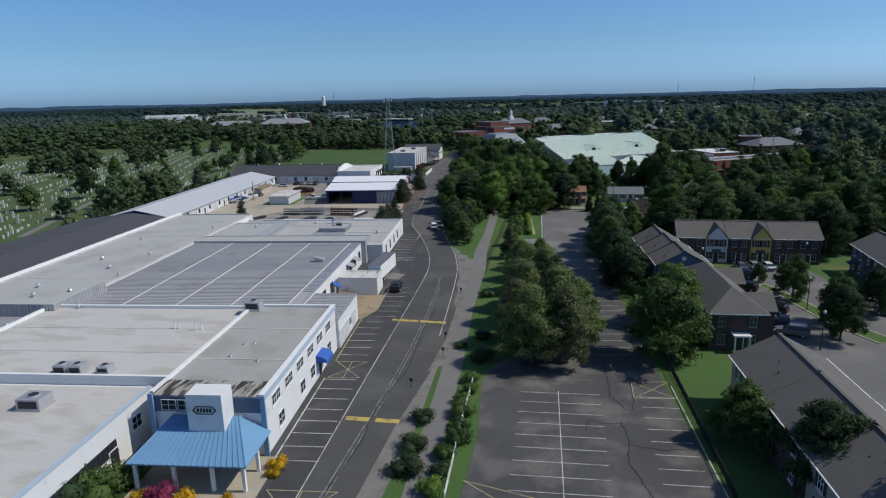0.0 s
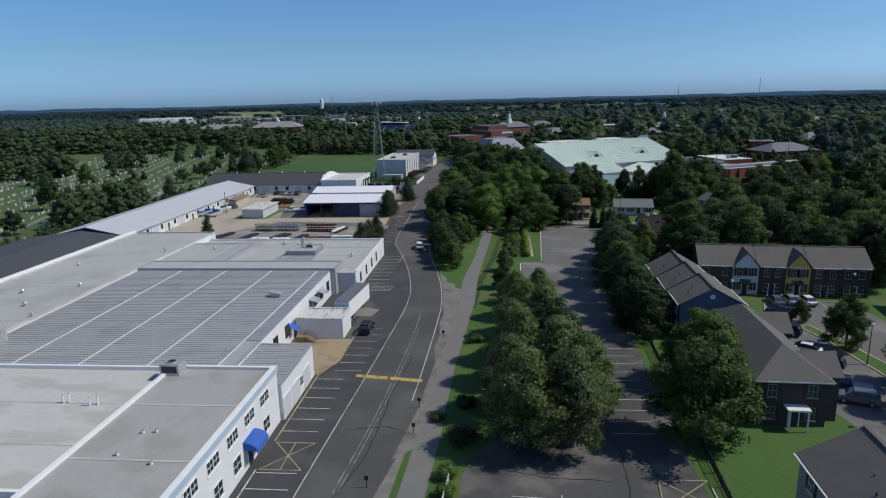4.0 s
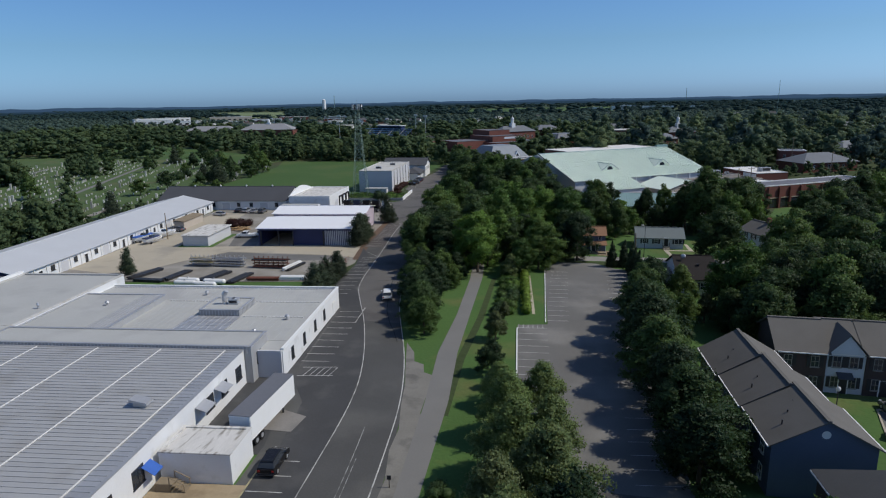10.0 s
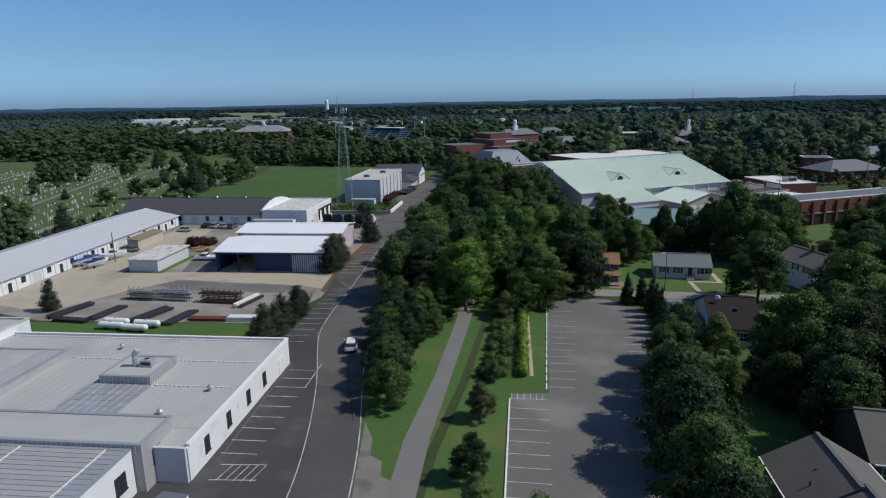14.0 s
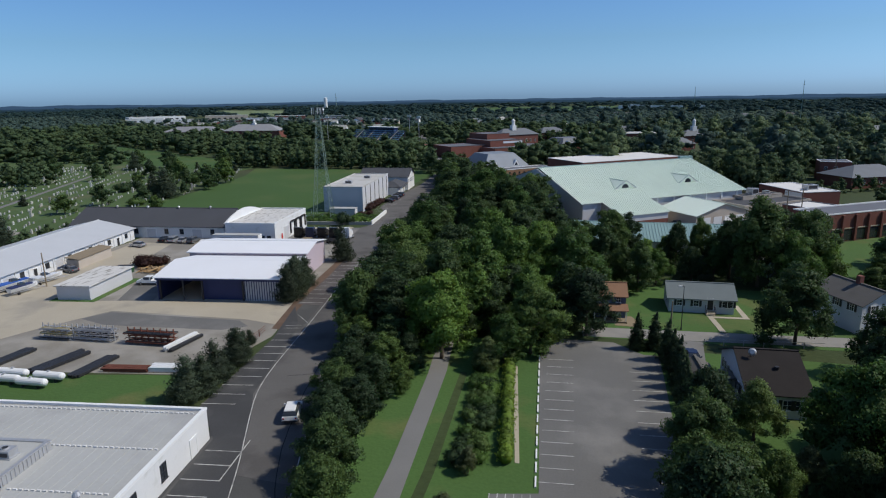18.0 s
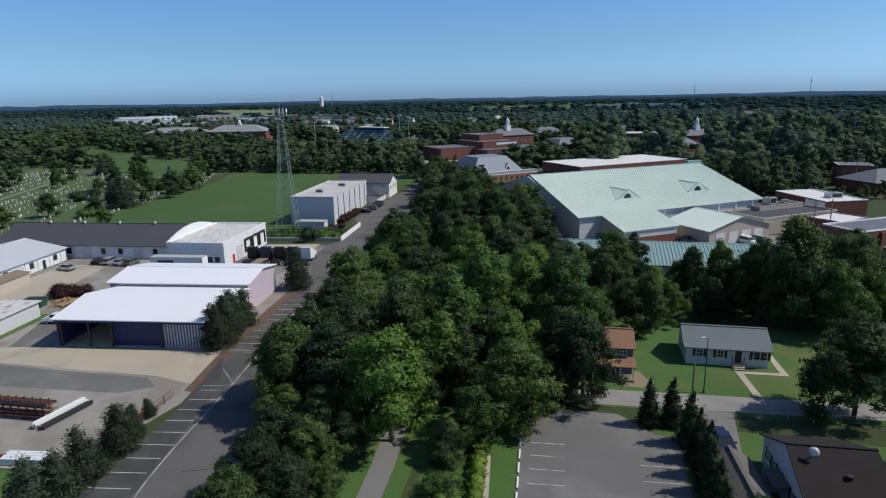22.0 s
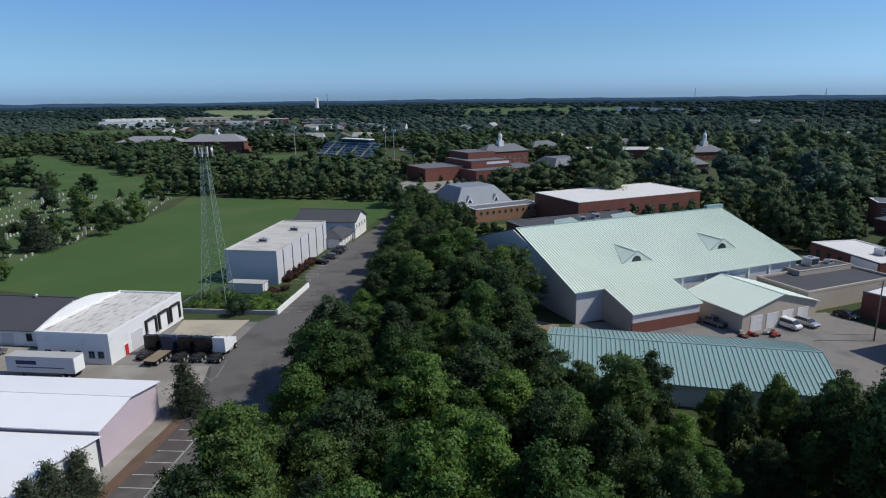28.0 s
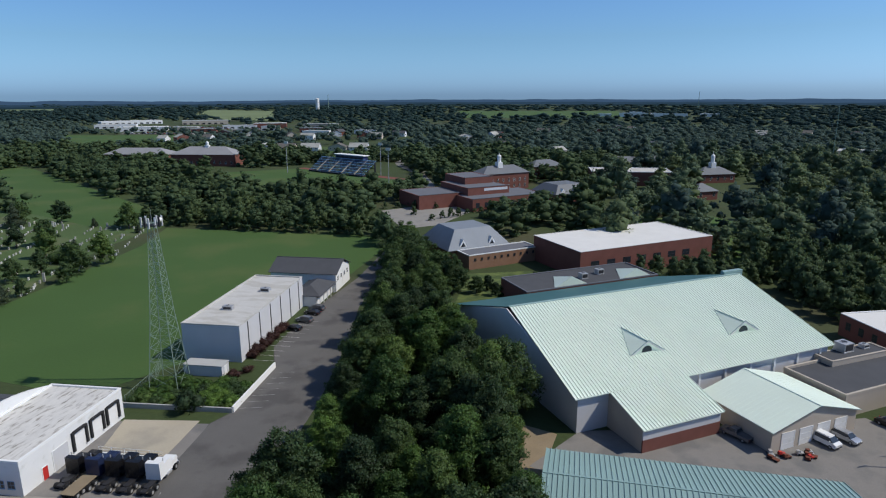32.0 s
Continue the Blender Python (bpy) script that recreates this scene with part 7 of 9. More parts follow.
worn.strip([(x + 0.45, y) for x, y in MIDL[:-3]], 0.04, 0.052)
for v in [-1 + 2.72 * i for i in range(16)]:
    if not 18.4 < v < 24:
        lines.strip([fac(1.1, v), fac(5.7 - 0.02 * v, v)], 0.06, 0.075)
for v in (42.5, 45.2, 47.9, 50.6, 53.3, 56.0, 58.7):
    lines.strip([fac(2.9, v), fac(6.6, v)], 0.06, 0.09)
lines.strip([fac(0.9, -2), fac(0.9, 18.5)], 0.09, 0.078)
yel.strip([fac(0.95, 24), fac(0.95, 41), fac(2.7, 46), fac(2.7, 59)], 0.09, 0.095)
for a, b in (((1.2, 18.6), (5.6, 23.8)), ((1.2, 23.8), (5.6, 18.6)), ((1.2, 18.6), (5.6, 18.6)), ((1.2, 23.8), (5.6, 23.8)), ((3.4, 18.6), (3.4, 23.8))):
    yel.strip([fac(*a), fac(*b)], 0.06, 0.08)
for a, b in (((2, -14), (9, -6)), ((2, -6), (9, -14)), ((2, -6), (9, -6)), ((5.5, -14), (5.5, -6))):
    yel.strip([fac(*a), fac(*b)], 0.06, 0.08)
for v in [84.6 + 2.75 * i for i in range(9)]:
    lines.strip([fac(-1.6, v), fac(2.6, v)], 0.06, 0.075)
for v in (79.6, 82.4):
    lines.strip([fac(-0.6, v), fac(4.4, v + 0.3)], 0.06, 0.075)
for k in range(5):
    lines.strip([fac(0.2 + 0.9 * k, 79.6), fac(0.8 + 0.9 * k, 82.5)], 0.05, 0.078)
lines.strip([fac(2.6, 101), fac(2.6, 109)], 0.06, 0.078)
for i in range(11):
    y = 172.5 + 2.75 * i
    f = (y - 171) / 31
    lines.strip([(-47.9 - 2.2 * f - 0.3, y - 0.3), (-43.6 - 3.0 * f, y + 0.35)], 0.06, 0.075)
for i in range(12):
    y = 213.5 + 2.75 * i
    f = (y - 212) / 33
    lines.strip([(-53.7 - 2.6 * f, y - 0.3), (-48.8 - 3.6 * f, y + 0.35)], 0.06, 0.075)
lines.strip([(-50.6, 200.9), (-46.4, 201.9), (-50.9, 206.5)], 0.06, 0.08)
for i in range(10):
    y = 312 + 2.9 * i
    lines.strip([(-73.4 - 0.06 * i, y), (-68.6 - 0.06 * i, y + 0.35)], 0.06, 0.06)
for i in range(7):
    y = 290.5 + 2.7 * i
    worn.strip([(-64.6 - 0.1 * i, y), (-60.4 - 0.1 * i, y + 1.4)], 0.06, 0.06)
for k in range(3):
    worn.strip([(-64 + 0.2 * k, 246 + 6 * k), (-60.5 + 0.2 * k, 244 + 6 * k)], 0.06, 0.06)
worn.strip([(-62.5, 247), (-60.6, 258), (-62.4, 264)], 0.06, 0.065)
# lot lines
for i in range(9):
    y = 54.6 + 2.55 * i
    lines.strip([(-2.2 - 0.06 * i, y), (7.4 - 0.05 * i, y + 0.6)], 0.05, 0.06)
    lines.strip([(12.2 - 0.07 * i, y + 0.8), (16.6 - 0.09 * i, y + 1.1)], 0.05, 0.06)
lines.strip([(3.0, 54), (1.9, 75.9)], 0.05, 0.062)
lines.strip([(18.0, 53), (15.8, 79.6)], 0.08, 0.062)
for a, b in (((11.0, 79.8), (15.7, 80.6)), ((11.0, 75.4), (16.1, 76.0)), ((11.0, 79.8), (11.0, 75.4)), ((11.0, 79.8), (16.1, 76.0)), ((11.0, 75.4), (15.7, 80.6))):
    yel.strip([a, b], 0.06, 0.065)
yel.strip([(-6.6, 55.4), (8, 52)], 0.06, 0.065)
yel.strip([(-6.6, 55.4), (-2, 52.2)], 0.06, 0.066)
yel.strip([(-2.4, 52.4), (-2.3, 48)], 0.06, 0.066)
for i in range(18):
    y = 88 + 2.7 * i
    lines.strip([(6.9 - 0.025 * i, y), (11.6 - 0.03 * i, y + 0.6)], 0.05, 0.06)
for i in range(9):
    y = 138.5 + 2.6 * i
    lines.strip([(-7.0 - 0.22 * i, y), (-2.4 - 0.2 * i, y + 0.35)], 0.05, 0.06)
for k in range(6):
    lines.strip([(-8.7 + 0.8 * k, 159.0 + 0.1 * k), (-8.8 + 0.8 * k, 160.7 + 0.1 * k)], 0.05, 0.062)
for i in range(13):
    y = 163.5 + 2.6 * i
    lines.strip([(-4.2 - 0.07 * i, y), (-0.6 - 0.06 * i, y + 0.25)], 0.05, 0.06)
for i in range(8):
    y = 172 + 2.9 * i
    lines.strip([(6.6, y), (10.7, y + 0.3)], 0.05, 0.06)
for i in range(5):
    lines.strip([(36.8 + 2.9 * i, 135.6), (36.4 + 2.9 * i, 138.8)], 0.05, 0.062)
solid("line_markings", lines, PAINT, "white parking and lane lines on the asphalt", "road marking", kind="structure")
solid("worn_markings", worn, PAINT_WORN, "worn pale lane lines on the asphalt", "road marking", kind="structure")
solid("yellow_markings", yel, PAINT_CREAM, "faded yellow hatched lines on the asphalt", "road marking", kind="structure")
for p, q in (((-22.2, 65.2), (-19.4, 65.3)), ((-18.6, 65.3), (-15.8, 65.4)), ((-26.0, 98.0), (-21.6, 97.9)), ((-21.2, 97.9), (-16.8, 97.8))):
    s = Shape()
    dx, dy = q[0] - p[0], q[1] - p[1]
    prof = [(-0.45, 0.0), (-0.2, 0.09), (0.2, 0.09), (0.45, 0.0)]
    s.add([(p[0], p[1] + a, 0.045 + b) for a, b in prof] + [(q[0], q[1] + a, 0.045 + b) for a, b in prof], [(0, 4, 5, 1), (1, 5, 6, 2), (2, 6, 7, 3), (0, 1, 2, 3), (7, 6, 5, 4)])
    solid("speed_bump", s, PAINT_Y, "low yellow painted speed bump across the street", "speed bump", "speed bumps")
crack = Shape()
for line in ([(9.1, 69.1), (9.7, 65.2), (9.2, 61.0), (10.2, 58.4), (11.0, 55.7), (11.4, 50)], [(7.7, 85.8), (8.0, 81.1), (8.2, 78.2), (8.2, 75.5), (9.7, 72.5), (10.5, 72.2), (10.9, 74.0), (10.9, 80.5), (10.2, 84)], [(9.2, 69), (7.2, 68.6), (5.5, 69.4), (4.9, 66)], [(9.6, 64.6), (12.5, 64.0), (15.8, 64.6)], [(6.8, 79), (1, 78.5), (-4.5, 79.2)],
             [(-19.2, 52), (-18.6, 60), (-19.4, 68), (-18.4, 80), (-19.6, 92), (-20.2, 108)], [(-22.5, 84), (-18, 85.5), (-16, 85)], [(-27, 150), (-33, 164), (-36.5, 178), (-38.6, 190)], [(-36, 170), (-33.5, 171.2)], [(-41, 182), (-36.2, 184)]):
    fine = []
    for (ax, ay), (bx, by) in zip(line, line[1:]):
        for k in range(6):
            fine.append((ax + (bx - ax) * k / 6 + RNG.uniform(-0.14, 0.14), ay + (by - ay) * k / 6 + RNG.uniform(-0.14, 0.14)))
    crack.strip(fine, 0.05, 0.064)
solid("asphalt_cracks", crack, CRACK, "dark tar-filled cracks in the asphalt", "crack", kind="structure")
# kerbs and wheel stops along the lots
for i in range(26):
    if i < 13:
        x, y, r = -4.45 - 0.075 * i * 2.0, 163.4 + 2.6 * i, 3.5
    else:
        x, y, r = -7.0 - 0.2 * (i - 13) * 0.75, 138.8 + 2.6 * (i - 13) * 0.62, 4.5
    solid("wheel_stop", cached("stop", lambda: Shape().prism([(-0.09, -0.95), (0.09, -0.95), (0.09, 0.95), (-0.09, 0.95)], 0, 0.13).mesh("wheel_stop", TRIM)), None, "pale concrete wheel stop at the edge of the lot", "wheel stop", "wheel stops", at=pose(x, y, 0.045, 0, 0, r))
for line, lab in (([(30.2, 100), (33.0, 112), (33.4, 128), (36, 138.3), (50, 139.3)], "pale concrete kerb round the townhouse court"), ([(39.5, 121), (37.8, 125), (39.2, 126.8), (42, 120), (46, 107), (50, 99), (47, 98), (43, 106), (39.5, 121)], "pale kerb round a grass island")):
    s = Shape().strip(line, 0.13, 0.16)
    top = s.v[:]
    n = len(top)
    h = n // 2
    s.v += [(x, y, 0.0) for x, y, _ in top]
    s.f += [(i + 1, i, n + i, n + i + 1) for i in range(h - 1)] + [(h + i, h + i + 1, n + h + i + 1, n + h + i) for i in range(h - 1)]
    solid("kerb", s, CONCRETE, lab, "kerb", kind="structure")
flat("grass_island", [(39.5, 121), (37.9, 125), (39.2, 126.6), (42, 120), (46, 107), (50, 99), (47, 98), (43, 106)], 0.12, GRASS, "grass island with young trees in the court", "lawn")
flat("verge_dirt", [(-15.6, 79), (-12.2, 84), (-13.8, 104), (-16.0, 128), (-18.2, 128), (-16.6, 110), (-15.4, 97)], 0.047, SHOULDER, "pale gravelly verge between street and path", "verge")
flat("ditch", [(-14.2, 128), (-15.2, 145), (-15.0, 163), (-16.0, 188), (-17.0, 188), (-16.2, 163), (-16.4, 145), (-15.4, 128)], 0.03, GROUND, "dark damp ditch beside the footpath", "ditch")
flat("island_dirt", [(-17, 266), (-8, 266), (-4, 294), (-10, 296)], 0.03, DIRT, "bare sandy ground beside the wood", "ground")


def street_lamp(x, y, h=5.5, label="black post lamp with a round pale head", arm=0.0, rz=0):
    t = thing("street_lamp", x, y, rz, 0, label, "street lamp", "street lamps")
    part("pole", Shape().tube((0, 0, 0), (0, 0, h), 0.08, 8, 0.05), DARK_METAL, t)
    part("base", Shape().tube((0, 0, 0), (0, 0, 0.5), 0.16, 8, 0.1), DARK_METAL, t)
    if arm:
        part("arm", Shape().tube((0, 0, h - 0.1), (arm, 0, h + 0.2), 0.04, 6), DARK_METAL, t)
        part("lamp_head", Shape().box(arm - 0.15, -0.14, h + 0.05, arm + 0.45, 0.14, h + 0.22), LAMP_HEAD, t)
    else:
        part("lamp_head", Shape().ball((0, 0, h + 0.22), 0.24, 0.28, 6, 10), LAMP_HEAD, t)


for x, y in ((38.0, 94.4), (41.8, 111.8), (49.5, 137.5), (28.6, 131)):
    street_lamp(x, y)
street_lamp(16.0, 211.0, 7.6, "dark pole with a pale street light over the side street", 0.5, 200)


def pole(x, y, h, label="weathered timber utility pole", arms=True):
    t = thing("utility_pole", x, y, RNG.random() * 180, 0, label, "utility pole", "utility poles")
    part("pole", Shape().tube((0, 0, -0.2), (0, 0, h), 0.16, 8, 0.11), WOOD, t)
    if arms:
        part("crossarm", Shape().box(-1.1, -0.06, h - 0.7, 1.1, 0.06, h - 0.55), WOOD, t)
        for k in (-0.9, 0, 0.9):
            part("insulator", Shape().tube((k, 0, h - 0.55), (k, 0, h - 0.35), 0.05, 6), TRIM, t)


pole(13.3, 203.8, 7.2, arms=False)
pole(-113.0, 214, 7.5, "timber utility pole in the concrete yard", False)
for x, y, h in ((55, 296, 12), (60, 300, 12), (104, 404, 16), (96, 330, 15), (128, 430, 16)):
    pole(x, y, h)
for x, y in ((-14.6, 84.5), (-15.4, 90.5), (-16.6, 74), (-17.0, 113)):
    t = thing("sign_post", x, y, 6, 0, "small dark sign post on the verge", "sign post", "sign posts")
    part("post", Shape().tube((0, 0, 0), (0, 0, 1.3), 0.05, 6), DARK_METAL, t)
    part("plate", Shape().box(-0.2, -0.03, 0.9, 0.2, 0.03, 1.35), DARK_METAL, t)


def fence_run(name, pts, panel, posts_h, material, label, pickets, rails):
    t = tagged(new(name), label, "fence")
    for (ax, ay), (bx, by) in zip(pts, pts[1:]):
        L = math.hypot(bx - ax, by - ay)
        n = max(1, round(L / panel))
        d = L / n
        rz = math.degrees(math.atan2(by - ay, bx - ax))
        def mk():
            s = Shape()
            if pickets:
                xs = [0.05, 0.09] + [v for i in range(1, pickets - 1) for v in (d * (i + 0.5) / pickets - 0.02, d * (i + 0.5) / pickets + 0.02)] + [d - 0.09, d - 0.05]
                return lattice(xs, [v for r in rails for v in (r - 0.03, r + 0.03)], -0.02, 0.02).mesh("panel", material)
            for r in rails:
                s.box(0.05, -0.02, r - 0.03, d - 0.03, 0.02, r + 0.03)
            return s.mesh("panel", material)
        me = mk()
        po = cached(("post", name), lambda: Shape().box(-0.05, -0.05, 0, 0.05, 0.05, posts_h).mesh("post", material))
        for i in range(n):
            m = pose(ax + (bx - ax) * i / n, ay + (by - ay) * i / n, 0, 0, 0, rz)
            part("panel", me, None, t, "", m)
            part("post", po, None, t, "", m)
    return t


fence_run("metal_fence", [(18.2, 56), (16.5, 82), (14.2, 112), (13.0, 140)], 2.4, 1.3, DARK_METAL, "black metal picket fence beside the parking lot", 14, (0.2, 1.15))
fence_run("rail_fence", [(-7.8, 52), (-8.6, 66), (-9.0, 78)], 2.6, 1.1, TRIM, "pale timber rail fence beside the footpath", 0, (0.35, 0.65, 0.95))
fence_run("rusty_fence", [(-52.2, 184), (-52.6, 197.5)], 2.4, 1.3, RUST, "rusty red steel rail fence at the yard edge", 0, (0.4, 0.8, 1.2))
fence_run("chain_fence", [(-88, 288), (-90, 300), (-93, 306)], 3.0, 1.6, STEEL, "pale wire fence at the field", 6, (0.1, 1.5))
fence_run("wire_fence", [(18.5, 204.6), (36, 206)], 3.0, 1.1, METAL_GALV, "low wire fence along the side street", 0, (1.05,))
fence_run("pipe_rail", [(-80.0, 271.7), (-68.2, 272.5)], 2.4, 1.1, TRIM, "thin white pipe rail along the loading pad", 0, (0.55, 1.05))
solid("kerb", Shape().box(0, -0.12, 0, 12.2, 0.12, 0.2), TRIM, "white kerb along the loading pad", "kerb", kind="structure", at=pose(-80.2, 271.4, 0, 0, 0, 3.9))
wall = solid("white_wall", Shape().box(-0.2, 0, 0, 0.2, 20.6, 1.25), TRIM, "low white wall beside the street", "wall", kind="", at=pose(-64.9, 288.8, 0, 0, 0, 5.0))
solid("timber_wall", Shape().box(0, -0.2, 0, 22.6, 0.2, 1.0), ROOF_TAN, "low weathered retaining wall behind the loading pad", "wall", at=pose(-87.4, 286.2, 0, 0, 0, 6.6))
flat("weed_patch", [(-87.2, 286.8), (-65.4, 289.3), (-67, 309), (-73, 309), (-91, 301)], 0.04, GROUND, "weedy ground round the mast", "ground")
pr = random.Random(12)
for x, y in scatter([(-86.8, 287.6), (-66, 289.8), (-67.6, 300), (-76, 299.6), (-89, 298)], 1.9, 21):
    s = pr.uniform(0.8, 1.6)
    tree(pr.choice(["shrub0", "shrub1", "shrub1"]), x, y, s, s * 0.8, "wild green shrub in the weeds", "shrub", "weeds by the mast", "shrub")
tree("shrub0", -73.6, 287.9, 2.6, 3.0, "large round green bush beside the retaining wall", "shrub", "", "shrub")
for x, y, s in ((-74.5, 313.5, 1.5), (-74.6, 316.2, 1.9), (-74.8, 320.4, 1.7), (-75.1, 324.4, 1.6), (-75.5, 329, 1.5), (-75.8, 332.4, 1.4), (-73, 303, 1.4), (-71.5, 306, 1.2)):
    tree("shrub2", x, y, s, s * 0.9, "rounded reddish-brown bush along the hall", "shrub", "hall bushes", "shrub")

# mast
mast = thing("radio_mast", -84.3, 297.0, 10, 0, "tall tapering lattice radio mast of galvanised steel", "mast")
HM, B0, B1 = 36.4, 3.0, 0.55
def corner(k, z):
    r = B0 + (B1 - B0) * min(1, z / 33.0) ** 0.85
    return ((1, 1, -1, -1)[k] * r, (1, -1, -1, 1)[k] * r, z)
for k in range(4):
    part("leg", Shape().tube(corner(k, 0), corner(k, 16), 0.1, 6, 0.085).tube(corner(k, 16), corner(k, HM - 1.5), 0.085, 6, 0.06), STEEL, mast)
lev = [0.0]
while lev[-1] < HM - 4:
    lev.append(lev[-1] + max(1.5, 3.2 - 0.06 * lev[-1]))
for a, b in zip(lev, lev[1:]):
    for k in range(4):
        j = (k + 1) % 4
        part("brace", Shape().tube(corner(k, a), corner(j, b), 0.038, 4).tube(corner(j, a), corner(k, b), 0.038, 4).tube(corner(k, b), corner(j, b), 0.036, 4), STEEL, mast)
part("platform", Shape().box(-1.4, -1.4, HM - 2.2, 1.4, 1.4, HM - 2.05), DARK_METAL, mast)
for i in range(9):
    w = i * 0.7
    r = 1.9 if i % 2 else 1.5
    part("antenna", Shape().box(r * math.cos(w) - 0.14, r * math.sin(w) - 0.14, HM - 2.6, r * math.cos(w) + 0.14, r * math.sin(w) + 0.14, HM - 0.5), LAMP_HEAD if i % 3 else DARK_METAL, mast)
    part("antenna_arm", Shape().tube((0, 0, HM - 1.8), (r * math.cos(w), r * math.sin(w), HM - 1.6), 0.05, 5), STEEL, mast)
part("dish", Shape().tube((1.5, 0.6, HM - 1.2), (1.9, 0.75, HM - 1.1), 0.5, 12, 0.15), TRIM, mast)
part("whip", Shape().tube((0, 0, HM - 2), (0, 0, HM + 1.2), 0.04, 5), STEEL, mast)

# ---------------------------------------------------------------- storage yard things
def rack(x, y, rz, L, material, load, label):
    t = thing("pipe_rack", x, y, rz, 0.03, label, "rack", "pipe racks")
    n = max(3, round(L / 1.1))
    for i in range(n + 1):
        a = L * i / n
        part("upright", Shape().box(a - 0.06, -0.08, 0, a + 0.06, 0.08, 2.7), material, t)
        for z in (0.25, 0.95, 1.65):
            part("arm", Shape().box(a - 0.05, -1.0, z, a + 0.05, 1.0, z + 0.08), material, t)
    pr = random.Random(int(L * 10 + x))
    for z in (0.42, 1.12, 1.82, 2.0):
        for k in range(9):
            yy = -0.85 + 0.2 * k
            if abs(yy) > 0.12 and pr.random() < 0.8:
                part("pipe", Shape().tube((pr.uniform(-0.4, 0.3), yy, z), (L + pr.uniform(-0.3, 0.5), yy, z), pr.uniform(0.05, 0.09), 6), pr.choice(load), t)


rack(-88.4, 188.4, 2, 5.6, METAL_GALV, [METAL_GALV, METAL_GALV, PAINT_Y, DARK_METAL], "galvanised rack stacked with long steel pipes")
rack(-82.2, 189.0, 2, 6.8, METAL_GALV, [METAL_GALV, METAL_GALV, DARK_METAL], "galvanised rack stacked with long steel pipes")
rack(-72.6, 189.2, 2, 8.2, RUST, [RUST, DARK_METAL], "rusty red rack stacked with dark pipes")


def pile(x, y, rz, L, w, h, material, label, n=7):
    t = thing("steel_stack", x, y, rz, 0.03, label, "stack", "steel stacks")
    for i in range(3):
        part("bearer", Shape().box(-w / 2, L * (0.15 + 0.35 * i) - 0.08, 0, w / 2, L * (0.15 + 0.35 * i) + 0.08, 0.12), WOOD, t)
    pr = random.Random(int(abs(x * 7 + y)))
    for i in range(n):
        a = -w / 2 + w * i / n
        for k in range(2):
            part("bar", Shape().box(a + 0.02, pr.uniform(-0.3, 0.3), 0.12 + k * h / 2, a + w / n - 0.03, L + pr.uniform(-0.3, 0.3), 0.12 + (k + 0.92) * h / 2), material, t)


for x, y, rz, L, w, h, m, lab, n in ((-95, 175.2, -12, 8.5, 1.8, 0.5, DARK_METAL, "flat stack of dark steel bars on the gravel", 6), (-93.0, 174.6, -90, 6.5, 1.6, 0.5, DARK_METAL, "flat stack of dark steel bars on the gravel", 5), (-86.6, 175.8, -6, 7.5, 2.0, 0.4, DARK_METAL, "flat stack of dark steel bars on the gravel", 7),
                                  (-78.2, 175.8, -13, 8.2, 2.4, 0.45, DARK_METAL, "flat stack of dark steel bars on the gravel", 7), (-71.2, 175.6, -5, 7.5, 2.0, 0.4, DARK_METAL, "flat stack of dark steel bars on the gravel", 7), (-68.6, 178.9, -82, 6.6, 1.6, 0.5, RUST, "stack of rusty red steel beams", 6),
                                  (-61.8, 180.2, -82, 5.6, 1.8, 0.7, TRIM, "stack of white-wrapped steel profiles", 6), (-64.2, 186.8, -8, 7.0, 0.8, 0.7, TRIM, "stack of white-wrapped steel profiles", 3), (-63.2, 186.7, -8, 7.0, 0.8, 0.4, DARK_METAL, "flat stack of dark steel bars on the gravel", 3)):
    pile(x, y, rz, L, w, h, m, lab, n)
for x, y in ((-81.4, 172.3), (-76.6, 172.0), (-81.9, 174.2), (-75.8, 174.2)):
    t = thing("gas_tank", x, y, 2, 0.04, "white horizontal gas tank on short saddles", "tank", "gas tanks")
    part("shell", Shape().tube((0, 0, 0.85), (4.0, 0, 0.85), 0.55, 14), TRIM, t)
    for a in (0, 4.0):
        part("end_cap", Shape().ball((a, 0, 0.85), 0.55, 0.55, 8, 14), TRIM, t)
    for a in (0.8, 3.2):
        part("saddle", Shape().box(a - 0.12, -0.4, 0, a + 0.12, 0.4, 0.5), DARK_METAL, t)
    part("valve_dome", Shape().tube((2, 0, 1.38), (2, 0, 1.6), 0.18, 8), METAL_GALV, t)
lp = thing("timber_pile", -98.5, 228.5, 20, 0.03, "untidy pile of sawn timber in the yard", "pile")
pr = random.Random(5)
for k in range(34):
    a, z = pr.uniform(-2.2, 2.2), pr.uniform(0.05, 0.9)
    b = Shape().box(-0.09, -1.6, -0.06, 0.09, 1.6, 0.06)
    part("beam", b, WOOD_FRESH, lp, "", pose(a, pr.uniform(-1.5, 1.5), z, pr.uniform(-6, 6), 0, pr.uniform(-70, 70)))
for x, y, s in ((-101.6, 231.6, 2.2), (-104.0, 232.8, 2.0), (-99.6, 234.0, 1.8)):
    tree("shrub2", x, y, s, s, "dark purple-leaved bush in the yard", "shrub", "yard bushes", "shrub")


